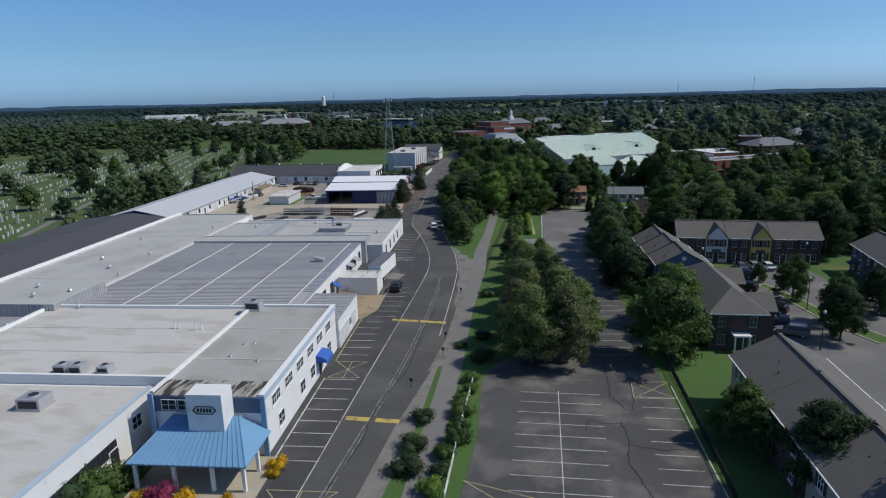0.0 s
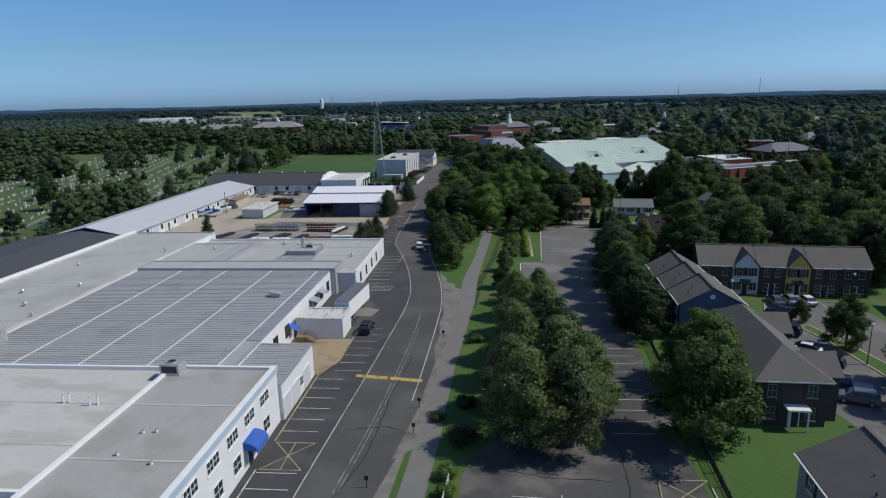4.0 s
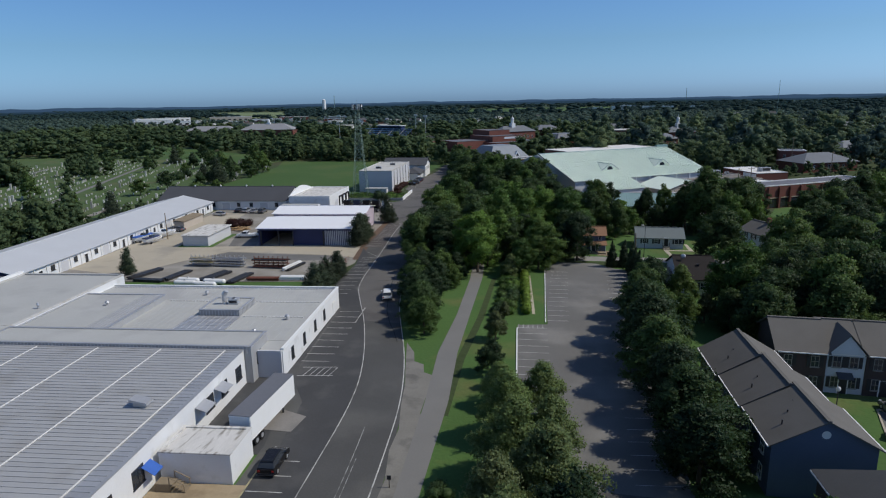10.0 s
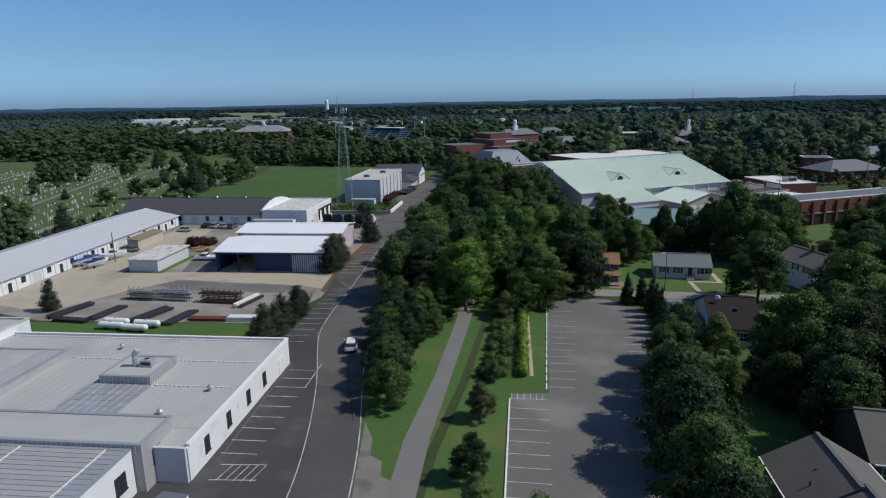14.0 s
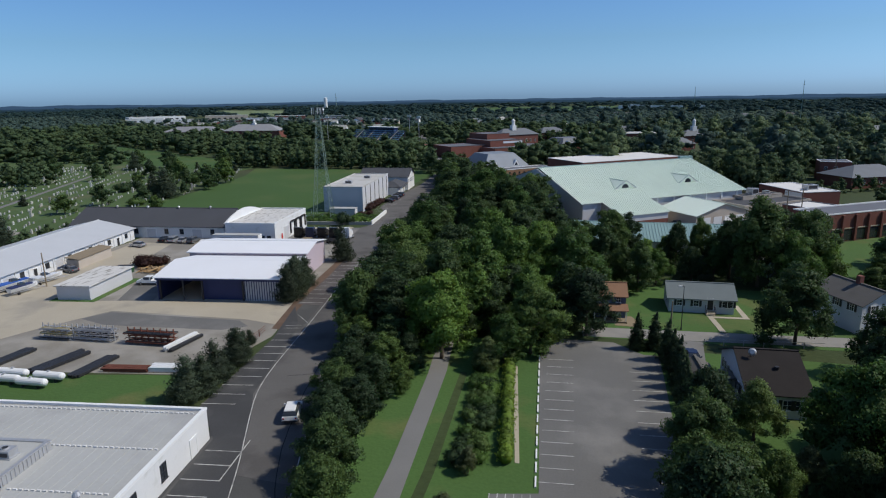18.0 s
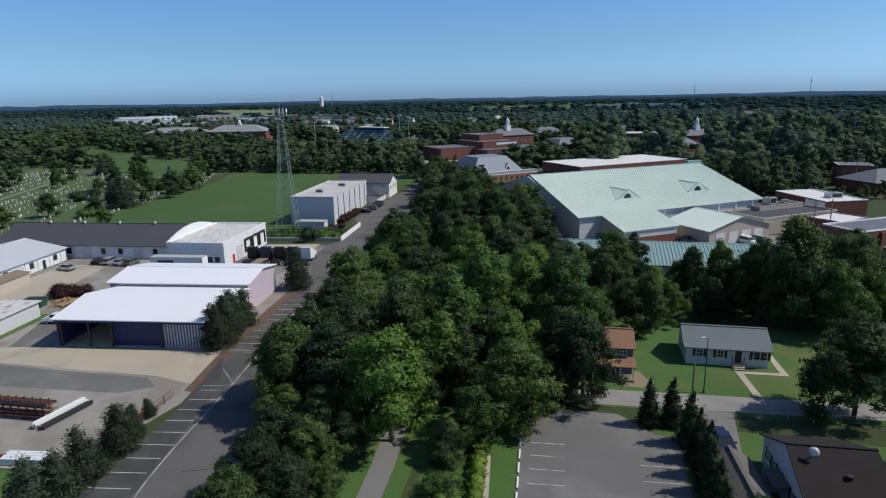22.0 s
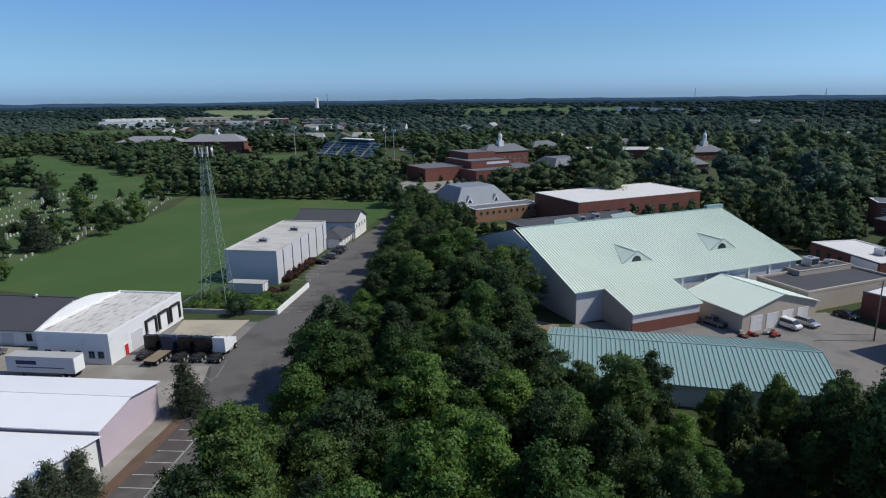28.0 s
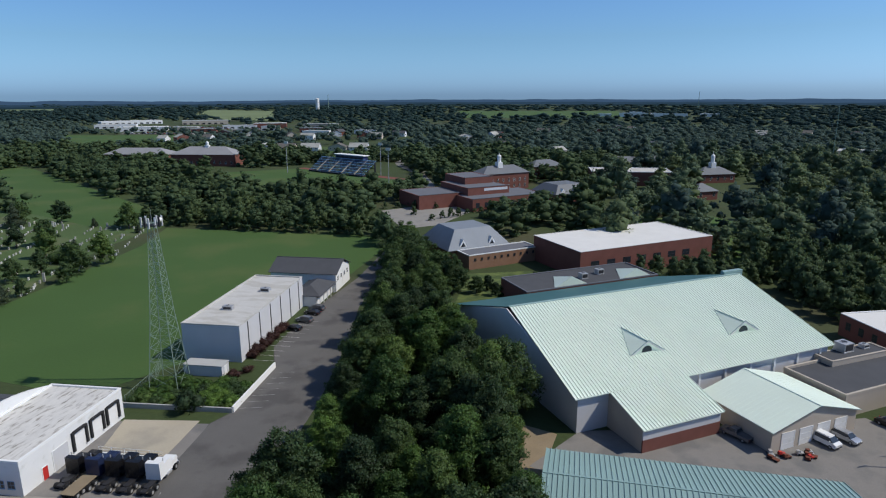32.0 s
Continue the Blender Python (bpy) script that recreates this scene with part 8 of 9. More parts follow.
def boat(x, y, rz, L, colour, label):
    t = thing("boat_on_trailer", x, y, rz, 0.03, label, "boat", "boats")
    sec = [(0, 1.0, 0.75), (L * 0.55, 1.1, 0.75), (L * 0.85, 0.7, 0.85), (L, 0.05, 1.0)]
    s = Shape()
    pts = []
    for a, w, z in sec:
        pts += [(-w, a, z + 0.75), (-w * 0.55, a, z), (w * 0.55, a, z), (w, a, z + 0.75)]
    fs = []
    for i in range(3):
        for k in range(3):
            p = 4 * i + k
            fs.append((p, p + 1, p + 5, p + 4))
    fs += [(0, 3, 2, 1), (0, 4, 7, 3), (4, 8, 11, 7), (8, 12, 15, 11)]
    s.add(pts, fs)
    part("hull", s, TRIM, t)
    part("cover", Shape().slab([(-0.95, 0.1, 1.75), (0.95, 0.1, 1.75), (0.6, L * 0.8, 1.8), (-0.6, L * 0.8, 1.8)], 0.18), colour, t)
    part("console", across([(L * 0.35, 1.7), (L * 0.6, 1.7), (L * 0.5, 2.3), (L * 0.37, 2.3)], 1.2, 0.9, 1.7, 2.3), GLASS, t)
    part("trailer_frame", Shape().box(-0.7, 0.2, 0.45, -0.6, L + 0.8, 0.58).box(0.6, 0.2, 0.45, 0.7, L + 0.8, 0.58).box(-0.7, 1.0, 0.45, 0.7, 1.15, 0.6), METAL_GALV, t)
    for k in (-0.95, 0.95):
        part("wheel", Shape().tube((k - 0.1, 1.4, 0.3), (k + 0.1, 1.4, 0.3), 0.3, 12), TYRE, t)


boat(-119.0, 207.5, -10, 8.5, TARP, "white boat with a blue cover on a trailer")
boat(-116.5, 213.5, -15, 7.0, PALE_SIDING, "white boat with a pale cover on a trailer")
boat(-114.8, 206.5, -12, 6.0, NAVY, "white boat with a dark blue cover on a trailer")
# service yard clutter
pr = random.Random(9)
for i in range(20):
    x, y = (pr.uniform(12, 23), 0) if i < 10 else (pr.uniform(30.5, 38), 0)
    y = (287 + 0.62 * x if i < 10 else 284.5 + 0.3 * x) + pr.uniform(-1, 1.2)
    t = thing("yard_machine", x, y, pr.uniform(0, 180), 0.05, "small yard machine among stored equipment", "machine", "yard machines")
    t.scale = (0.8, pr.uniform(0.6, 1.1), pr.uniform(0.5, 0.9))
    c = pr.choice([RUST, DARK_METAL, CAR_PAINT["green"], WOOD, METAL_GALV] if i < 10 else [RED_PAINT, RUST, RUST, METAL_GALV])
    part("chassis", Shape().box(-0.5, -0.9, 0.25, 0.5, 0.9, 0.6), c, t)
    part("hood", Shape().box(-0.35, 0.1, 0.6, 0.35, 0.9, 1.0), c, t)
    for k in (-1, 1):
        for yy in (-0.55, 0.6):
            part("wheel", Shape().tube((k * 0.5 - 0.1, yy, 0.28), (k * 0.5 + 0.1, yy, 0.28), 0.28, 10), TYRE, t)
for x, y, s in ((-50.8, 172.6, 0.85), (-50.2, 175.6, 0.75), (-50.4, 179, 0.8), (-50.4, 184.5, 0.8), (-51.2, 187.6, 0.55), (-52.4, 192, 0.35)):
    tree(RNG.choice(["cedar0", "cedar1", "cedar2"]), x, y, s * 1.2, s * 1.0, "bushy blue-green cedar beside the parking strip", "tree", "roadside cedars")
for x, y, s in ((-56.2, 213.5, 1.05), (-56.5, 216.6, 1.1), (-57.1, 220.0, 1.05), (-57.4, 224, 0.9)):
    tree(RNG.choice(["cedar0", "cedar1", "cedar2"]), x, y, s, s * 1.0, "tall dark cedar beside the navy warehouse", "tree", "warehouse cedars")
tree("cedar1", -57.4, 245.4, 1.15, 1.2, "open dark pine at the truck yard", "tree")
tree("cedar0", -98.4, 179.2, 0.75, 0.85, "small dark cedar in the gravel yard", "tree")
for x, y, s in ((8.2, 201.2, 0.95), (10.8, 201.7, 0.98), (12.2, 197.6, 1.05), (12.6, 194.4, 1.0), (13.0, 191.6, 1.02), (12.8, 188.6, 0.95), (12.9, 185.6, 0.95), (12.8, 182.6, 0.9)):
    tree(RNG.choice(["cypress0", "cypress1"]), x, y, s * 1.05, s * 0.95, "slim dark green conical cypress beside the lot", "tree", "cypress row")
hedge = []
for i in range(22):
    f = i / 21
    hedge.append((-7.9 - 2.4 * f, 166.4 + 24.5 * f, 0.75, 0.85, 0.85))
root = new("clipped_hedge")
tagged(root, "bright green clipped hedge beside the parking lot", "hedge")
part("foliage", leaf_mesh("foliage", hedge, 3600, 0.13, LEAF_HEDGE, 90, core=0.9), None, root)
flat("hedge_gravel", [(-6.9, 166.5), (-6.4, 166.5), (-9.2, 191.5), (-9.8, 191.5)], 0.05, CONCRETE, "pale gravel strip along the hedge", "path")
pr = random.Random(31)
for x, y in scatter([(-10.2, 165), (-13, 165), (-14.4, 189), (-12.4, 190)], 1.7, 32):
    s = pr.uniform(0.8, 1.5)
    tree(pr.choice(["shrub0", "shrub1", "shrub0"]), x, y, s, s * 1.0, "loose green shrub beside the hedge", "shrub", "hedge shrubs", "shrub")
for i in range(9):
    tree(pr.choice(["shrub0", "shrub1"]), -9.0 + pr.uniform(-0.6, 0.6) - 0.0, 53 + 3.0 * i, pr.uniform(0.9, 1.4), None, "low green shrub beside the footpath", "shrub", "path shrubs", "shrub")
for x, y, s in ((-12.9, 60, 1.5), (-13.2, 66, 1.3), (-12.4, 56, 1.7), (-11.8, 112.5, 1.3), (-12.6, 88, 0.9), (-10, 92, 1.2), (-9, 84, 1.6)):
    tree("shrub0", x, y, s, s * 0.8, "dark green shrub beside the footpath", "shrub", "path shrubs", "shrub")

# ---------------------------------------------------------------- cemetery
CEM = [(-150, 150), (-175, 120), (-330, 150), (-380, 330), (-300, 440), (-188, 434), (-175, 405), (-167, 352), (-163, 318), (-156, 270)]
rng = np.random.default_rng(5)
s = Shape()
c15, s15 = math.cos(radians(24)), math.sin(radians(24))
for i in range(-60, 80):
    for j in range(-120, 160):
        u, v = i * 6.2, j * 2.3
        x, y = -250 + c15 * u - s15 * v, 270 + s15 * u + c15 * v
        if rng.random() < 0.40 or not inside(CEM, x, y) or (i % 7 == 0) or (j % 26 == 0):
            continue
        x, y = x + rng.uniform(-0.6, 0.6), y + rng.uniform(-0.4, 0.4)
        w, h, d = rng.uniform(0.3, 0.7), rng.uniform(0.5, 1.2), 0.16
        if rng.random() < 0.06:
            w, h, d = 0.35, rng.uniform(1.8, 3.0), 0.35
        ax, ay, bx, by = c15 * d, s15 * d, -s15 * w, c15 * w
        p = [(x - ax - bx, y - ay - by), (x + ax - bx, y + ay - by), (x + ax + bx, y + ay + by), (x - ax + bx, y - ay + by)]
        s.prism(p, 0, h)
solid("headstones", s, STONE, "rows of pale grey headstones on the cemetery lawn", "headstone", kind="stuff")
for k in range(3):
    o = -320 + 62 * k
    line = [(o + c15 * 0 - s15 * v, 250 + s15 * 0 + c15 * v) for v in range(-150, 190, 20)]
    line = [p for p in line if inside(CEM, *p)]
    if len(line) > 1:
        solid("cemetery_path", Shape().strip(line, 1.2, 0.03), PATHWAY, "pale gravel path through the cemetery", "path", kind="structure")
solid("cemetery_path", Shape().strip([(-134, 120), (-146, 160), (-158, 215), (-170, 262)], 1.5, 0.035), GRAVEL, "pale gravel path along the cemetery edge", "path", kind="structure")
pr = random.Random(40)
FAR_CEM = [p for p in scatter(CEM, 34, 41) if p[0] < -225]
for x, y in scatter(CEM, 34, 41):
    if x < -225:
        continue
    s = pr.uniform(0.55, 1.0)
    tree(pr.choice(MID + ["cedar0", "cedar1", "mid0"]), x, y, s, s * pr.uniform(0.75, 1.1), "dark green tree standing among the headstones", "tree", "cemetery trees")
tree("cedar1", -153, 241, 1.3, 1.3, "tall dark conifer beside the cemetery", "tree")
for k, x, y, s, h in (("cedar1", -168, 331, 2.0, 1.7), ("cedar0", -186, 347, 1.3, 1.1), ("cedar2", -256, 424, 1.5, 1.5)):
    tree(k, x, y, s, h, "broad dark conifer among the headstones", "tree", "cemetery conifers")
for x, y, s, h in ((-199.1, 343.8, 3.4, 3.2), (-200.7, 353.5, 3.0, 3.0), (-167.4, 312, 3.2, 2.2), (-185.6, 376.2, 4.2, 3.4), (-196.8, 392.5, 3.0, 2.4)):
    tree("shrub0", x, y, s, h, "large round dark yew among the headstones", "shrub", "cemetery yews", "shrub")
for x, y, s in ((-181.4, 310.4, 0.72), (-172, 366.8, 0.85), (-169.8, 378.2, 0.95), (-243.8, 438.2, 0.9), (-256.8, 428.7, 0.95), (-220.7, 390.9, 0.8), (-202.7, 433.4, 0.85), (-274.5, 386, 0.9), (-239.8, 376, 0.75), (-172, 330, 0.5), (-166, 340, 0.45), (-182, 352, 0.65), (-164, 355, 0.6), (-168, 366, 0.65), (-196, 380, 0.9), (-214, 398, 0.9), (-206, 437, 0.95), (-150, 300, 0.5)):
    tree(pr.choice(MID), x, y, s, s, "dark green tree at the edge of the field", "tree", "field trees")
TREE_LINES = [([(-148, 183), (-163, 190), (-167, 215), (-160, 234), (-147, 224), (-142, 200)], 6.5, 0.7, 1.0, "leafy trees between shed and cemetery"),
              ([(-138, 150), (-142, 152), (-146, 186), (-148, 230), (-158, 276), (-152, 280), (-144, 236), (-139, 190)], 4.5, 0.25, 0.42, "low bushes along the back of the long shed"),
              ([(-290, 300), (-272, 298), (-266, 318), (-286, 326)], 7, 0.9, 1.2, "large broad trees among the headstones"),
              ([(-276, 350), (-255, 356), (-252, 368), (-275, 368)], 7, 0.7, 0.95, "broad trees among the headstones"),
              ([(-205, 445), (-150, 440), (-90, 440), (-78, 425), (-72, 436), (-86, 448), (-130, 470), (-215, 476)], 8.5, 0.75, 1.1, "tall leafy tree line behind the field"),
              ([(-290, 540), (-215, 490), (-205, 505), (-290, 568), (-370, 612), (-470, 685), (-500, 690), (-380, 600)], 12, 0.8, 1.15, "tall leafy far tree line"),
              ([(62, 366), (80, 372), (92, 408), (60, 405)], 9.5, 0.7, 1.1, "large leafy campus trees"),
              ([(60, 370), (80, 380), (96, 430), (70, 452), (54, 430), (62, 400)], 8.5, 0.75, 1.15, "large leafy trees beyond the sports hall"),
              ([(92, 262), (110, 262), (126, 290), (112, 300)], 9.5, 0.7, 1.1, "large leafy trees beside the brick building")]
LOT_TREES = [(-68 + 3.2 * k, 486 + 4.2 * k + pr.uniform(-2, 2)) for k in range(7)] + [(-104 + 6 * k, 506 + 5 * k) for k in range(6)] + [(-84, 492), (-88, 508), (-78, 512), (-72, 480)]
HALL_TREES = scatter([(16, 396), (46, 418), (58, 414), (62, 400), (40, 386), (24, 384)], 6.5, 47)
grove([(-34, 372), (-14, 388), (-10, 378), (-24, 362)], 5, BROAD, 0.28, 0.5, 48, "scrubby green tree on the bank", "bank trees")
flat("bank", [(-36, 356), (-20, 352), (-4, 372), (-4, 384), (-18, 400), (-38, 392)], 0.05, surf("rough yellow-green meadow", (0.115, 0.150, 0.045), 0.95, 0.35, 0.4, 3.0, 0.06, stain=(0.06, 0.09, 0.03), stain_at=0.5, stain_scale=0.25), "rough grassy bank below the college hall", "lawn")

# ---------------------------------------------------------------- campus
bh2 = flat_block("brick_hall", 0, 0, 58, 28, 9.2, BRICK, ROOF_BRIGHT, "long brick hall with a clean white flat roof", (-1.2, 393), 37, lip=0.15, trim=ROOF_BRIGHT)
for i in range(7):
    window(bh2, "S", 6 + 6.6 * i, 0, 3.6, 3.2, 2.0, DARK_METAL)
lib = flat_block("college_hall", 0, 0, 29, 9, 5.0, surf("orange-tan brick", (0.27, 0.15, 0.095), 0.9, 0.15, 0.4, 12.0), ROOF_SLATE, "low tan brick hall with a blue-grey mansard roof behind", (-38.6, 396.6), 40)
mans = thing("mansard_block", -38.6, 396.6, 40, 0, "college building with a pale blue-grey mansard roof and dormers", "building")
walls(mans, -3, 9.2, 22, 32, 5.2, BRICK)
hipped(mans, -3, 9.2, 22, 32, 5.2, 11.5, surf("blue-grey slate", (0.21, 0.235, 0.27), 0.6, 0.1, 0.3, 5.0), 0.5, 5.5)
for u in (3, 15):
    part("dormer", Shape().add([(u - 1.8, 9.4, 5.6), (u + 1.8, 9.4, 5.6), (u, 9.4, 8.6), (u, 13.6, 8.6)], [(0, 1, 2), (1, 3, 2), (3, 0, 2)]), TRIM, mans)
    part("dormer_window", Shape().add([(u - 1.0, 9.36, 5.9), (u + 1.0, 9.36, 5.9), (u, 9.36, 7.6)], [(0, 1, 2)]), GLASS, mans)
for i in range(10):
    window(lib, "S", 2.5 + 2.7 * i, 0, 3.2, 0.7, 0.7, DARK_METAL)
camp = thing("campus_hall", -56.5, 506, 40, 0, "stepped red brick campus building with flat slate-coloured roofs", "building")
for u0, v0, u1, v1, h in ((0, 0, 46, 26, 6.5), (-22, 18, 8, 44, 7.5), (4, 12, 30, 44, 10.5), (10, 26, 28, 50, 14)):
    walls(camp, u0, v0, u1, v1, h, BRICK, th=0.5)
    part("roof", Shape().box(u0 + 0.5, v0 + 0.5, h - 0.6, u1 - 0.5, v1 - 0.5, h - 0.1), ROOF_SLATE, camp)
    part("coping", Shape().box(u0 - 0.1, v0 - 0.1, h, u1 + 0.1, v0 + 0.5, h + 0.3), ROOF_SLATE, camp)
part("band_window", Shape().box(14, 11.9, 8.4, 29, 12.0, 9.8), PALE_SIDING, camp)
for i in range(8):
    window(camp, "S", 3 + 5.4 * i, 0, 2.0, 2.2, 2.4, DARK_METAL)
sl = surf("slate roof", (0.15, 0.16, 0.175), 0.6, 0.1, 0.3, 5.0)
eastw = thing("slate_roofed_wing", -56.5, 506, 40, 0, "brick wing with a pale slate mansard roof", "building")
walls(eastw, 47, -8, 72, 14, 6.5, BRICK)
hipped(eastw, 47, -8, 72, 14, 6.5, 11, sl, 0.4, 5)
for u in (52, 60, 67):
    part("dormer", Shape().add([(u - 1.6, -7.6, 6.8), (u + 1.6, -7.6, 6.8), (u, -7.6, 9.4), (u, -3.6, 9.4)], [(0, 1, 2), (1, 3, 2), (3, 0, 2)]), TRIM, eastw)


def cupola(t, x, y, z, h):
    part("cupola_base", Shape().box(x - 1.8, y - 1.8, z - 1, x + 1.8, y + 1.8, z + h * 0.3), TRIM, t)
    part("cupola_drum", Shape().tube((x, y, z + h * 0.3), (x, y, z + h * 0.65), 1.3, 8), TRIM, t)
    part("cupola_dome", Shape().ball((x, y, z + h * 0.65), 1.4, 1.6, 6, 10), TRIM, t)
    part("spire", Shape().tube((x, y, z + h * 0.75), (x, y, z + h), 0.25, 6, 0.03), TRIM, t)


old = thing("old_college_hall", -62, 576, 40, 0, "old red brick college hall with a slate roof and white cupola", "building")
walls(old, 0, 0, 34, 14, 10.5, BRICK)
hipped(old, 0, 0, 34, 14, 10.5, 15, sl, 0.5)
cupola(old, 15, 6, 14.5, 9)
for i in range(8):
    for z in (1.5, 5.2):
        window(old, "S", 2.4 + 4.1 * i, 0, z, 1.2, 2.0, TRIM, True, "window", False)
for x, y, rz, w, d, h, r, lab, cup in ((-36, 640, 40, 26, 14, 9, 13, "red brick hall with a steep slate roof", 0), (20, 700, 20, 50, 14, 7, 11, "long brick hall with a grey roof and dormers", 0), (76, 640, 25, 26, 15, 6.0, 10.5, "brick hall with a grey roof and white cupola", 1), (62, 566, 30, 14, 12, 5, 9, "small brick hall with a grey roof", 0),
                                       (-415, 668, 8, 58, 22, 9, 14, "large brick hall with a pale grey roof", 0), (-348, 668, 8, 56, 24, 10, 16, "large brick hall with a pale grey roof and dormers", 1), (210, 640, 30, 40, 16, 8, 13, "pale hall among the trees", 0), (250, 590, 10, 20, 14, 7, 11, "pale hall among the trees", 0)):
    t = thing("far_hall", x, y, rz, 0, lab, "building", "far campus halls")
    walls(t, 0, 0, w, d, h, BRICK if "brick" in lab else PALE_SIDING)
    hipped(t, 0, 0, w, d, h, r, sl if x > -300 else surf("pale slate", (0.27, 0.27, 0.28), 0.7, 0.1, 0.2, 4.0), 0.6)
    n = int(w // 5)
    for i in range(n):
        window(t, "S", 2.5 + (w - 5) * i / max(1, n - 1), 0, 2.0, 1.5, 2.2, TRIM, True, "window", False)
    if cup:
        cupola(t, w / 2, d / 2, r - 0.5, 11 if w < 30 else 5)
flat_block("white_roofed_hall", 0, 0, 52, 26, 9, BRICK, ROOF_WHITE, "low hall with a white flat roof among trees", (4, 618), 5)
for x, y, rz, w, d, h in ((104.5, 387, 24, 30, 18, 4.6), (140, 440, 30, 24, 14, 7), (150, 332, 40, 34, 16, 8), (170, 300, 40, 40, 18, 6), (130, 260, 30, 26, 16, 5), (200, 350, 40, 40, 22, 9)):
    t = thing("campus_house", x, y, rz, 0, "brick campus building with a slate hip roof", "building", "campus houses")
    walls(t, 0, 0, w, d, h, BRICK)
    hipped(t, 0, 0, w, d, h, h + 4, sl, 0.5)
    for i in range(int(w // 4)):
        window(t, "S", 2 + 4 * i, 0, 1.6, 1.2, 1.8)
dorm = flat_block("dark_brick_house", 0, 0, 12, 11, 8.4, BRICK, ROOF_SLATE, "plain two-storey dark red brick house with a flat roof", (101, 413), -8, lip=0.2)
for i in range(3):
    for z in (1.2, 4.8):
        window(dorm, "S", 2.2 + 3.8 * i, 0, z, 1.2, 1.6, TRIM, True, "window", False)
# stadium
flat("sports_field", [(-280, 632), (-232, 672), (-120, 612), (-126, 568), (-190, 545)], 0.06, FIELD, "green sports field beyond the trees", "field")
solid("running_track", Shape().strip([(-232, 676), (-160, 640), (-112, 614), (-112, 590)], 4, 0.07), BRICK, "reddish running track", "track", kind="structure")
stad = thing("grandstand", -215, 655, -27, 0, "grandstand with blue seats and a white press box", "grandstand")
for i in range(12):
    part("bench", Shape().box(0, 1.2 * i, 1.2 + 0.85 * i, 62, 1.2 * i + 1.15, 1.6 + 0.85 * i), BLUE_METAL if i % 2 else BLUE_WALL, stad)
for i in range(9):
    part("frame", Shape().box(7.6 * i, 0, 0, 7.6 * i + 0.5, 14, 1.2).box(7.6 * i, 13, 1.2, 7.6 * i + 0.5, 14.4, 10.0), DARK_METAL, stad)
for i in range(4):
    part("aisle", Shape().slab([(9 + 14.4 * i, 0, 1.75), (10.2 + 14.4 * i, 0, 1.75), (10.2 + 14.4 * i, 14.2, 11.2), (9 + 14.4 * i, 14.2, 11.2)], 0.3), CONCRETE, stad)
part("press_box", Shape().box(16, 14.4, 8.5, 48, 19, 13.5), NAVY, stad)
part("press_roof", Shape().box(15, 13.6, 13.5, 49, 20, 14), TRIM, stad)
for i in range(6):
    part("window_band", Shape().box(17.5 + 5 * i, 14.3, 10.5, 21.5 + 5 * i, 14.38, 12.5), GLASS, stad)
for x, y in ((-226, 640), (-130, 596), (-150, 640)):
    t = thing("floodlight", x, y, 0, 0, "tall slim floodlight mast at the sports field", "floodlight", "floodlights")
    part("pole", Shape().tube((0, 0, 0), (0, 0, 24), 0.3, 6, 0.18), METAL_GALV, t)
    part("lamp_bank", Shape().box(-1.6, -0.3, 22.8, 1.6, 0.3, 24.6), LAMP_HEAD, t)

# ---------------------------------------------------------------- distance
wt = thing("water_tower", -1013, 2500, 0, 0, "white water tower above the far woods", "water tower")
part("stem", Shape().tube((0, 0, 0), (0, 0, 12), 7.4, 16), TRIM, wt)
part("tank", Shape().tube((0, 0, 12), (0, 0, 45), 7, 20), TRIM, wt)
part("tank_cap", Shape().ball((0, 0, 45), 7, 2.5, 6, 20), TRIM, wt)
for x, y, h, lab in ((416, 2800, 67, "slim lattice mast on the horizon"), (186, 732, 49, "slim lattice mast above the far trees"), (-960, 2480, 62, "slim far mast beside the water tower")):
    t = thing("far_mast", x, y, 0, 0, lab, "mast", "far masts")
    w = 0.35 if y < 1000 else 1.3
    part("shaft", Shape().tube((0, 0, 0), (0, 0, h), w, 4, w * 0.5), STEEL, t)
    for k in range(6):
        part("bracing", Shape().box(-w * 1.3, -w * 1.3, h * (k + 0.5) / 6, w * 1.3, w * 1.3, h * (k + 0.5) / 6 + w), STEEL, t)

def far_shop(x, y, rz, w, d, h, wall, roof, label, glazed=True):
    """A low flat-roofed building with a parapet, a roof unit or two and a glazed front."""
    t = thing("far_building", x, y, rz, 0, label, "building", "far town")
    part("wall", Shape().box(0, 0, 0, w, d, h), wall, t)
    part("roof", Shape().box(0.4, 0.4, h, w - 0.4, d - 0.4, h + 0.12), roof, t)
    part("parapet", Shape().box(-0.2, -0.2, h, w + 0.2, 0.4, h + 0.7), TRIM, t)
    for k in range(max(1, int(w // 30))):
        part("roof_unit", Shape().box(8 + 30 * k, d * 0.4, h + 0.1, 11 + 30 * k, d * 0.4 + 3, h + 1.8), METAL_GALV, t)
    if glazed:
        for k in range(max(1, int(w // 12))):
            window(t, "S", 5 + 12 * k, 0, 0.6, 6.0, 2.8, DARK_METAL, False, "window", False)
    return t


def far_house(x, y, rz, w, d, h, wall, roof, label, along="x"):
    t = thing("far_house", x, y, rz, 0, label, "house", "far town")
    gabled(t, 0, 0, w, d, h, h + min(w, d) * 0.32, wall, roof, along, 0.5)
    for k in range(max(2, int(w // 5))):
        window(t, "S", w * (k + 0.5) / max(2, int(w // 5)), 0, h * 0.45, 1.2, 1.6, TRIM, False, "window", False)
    return t


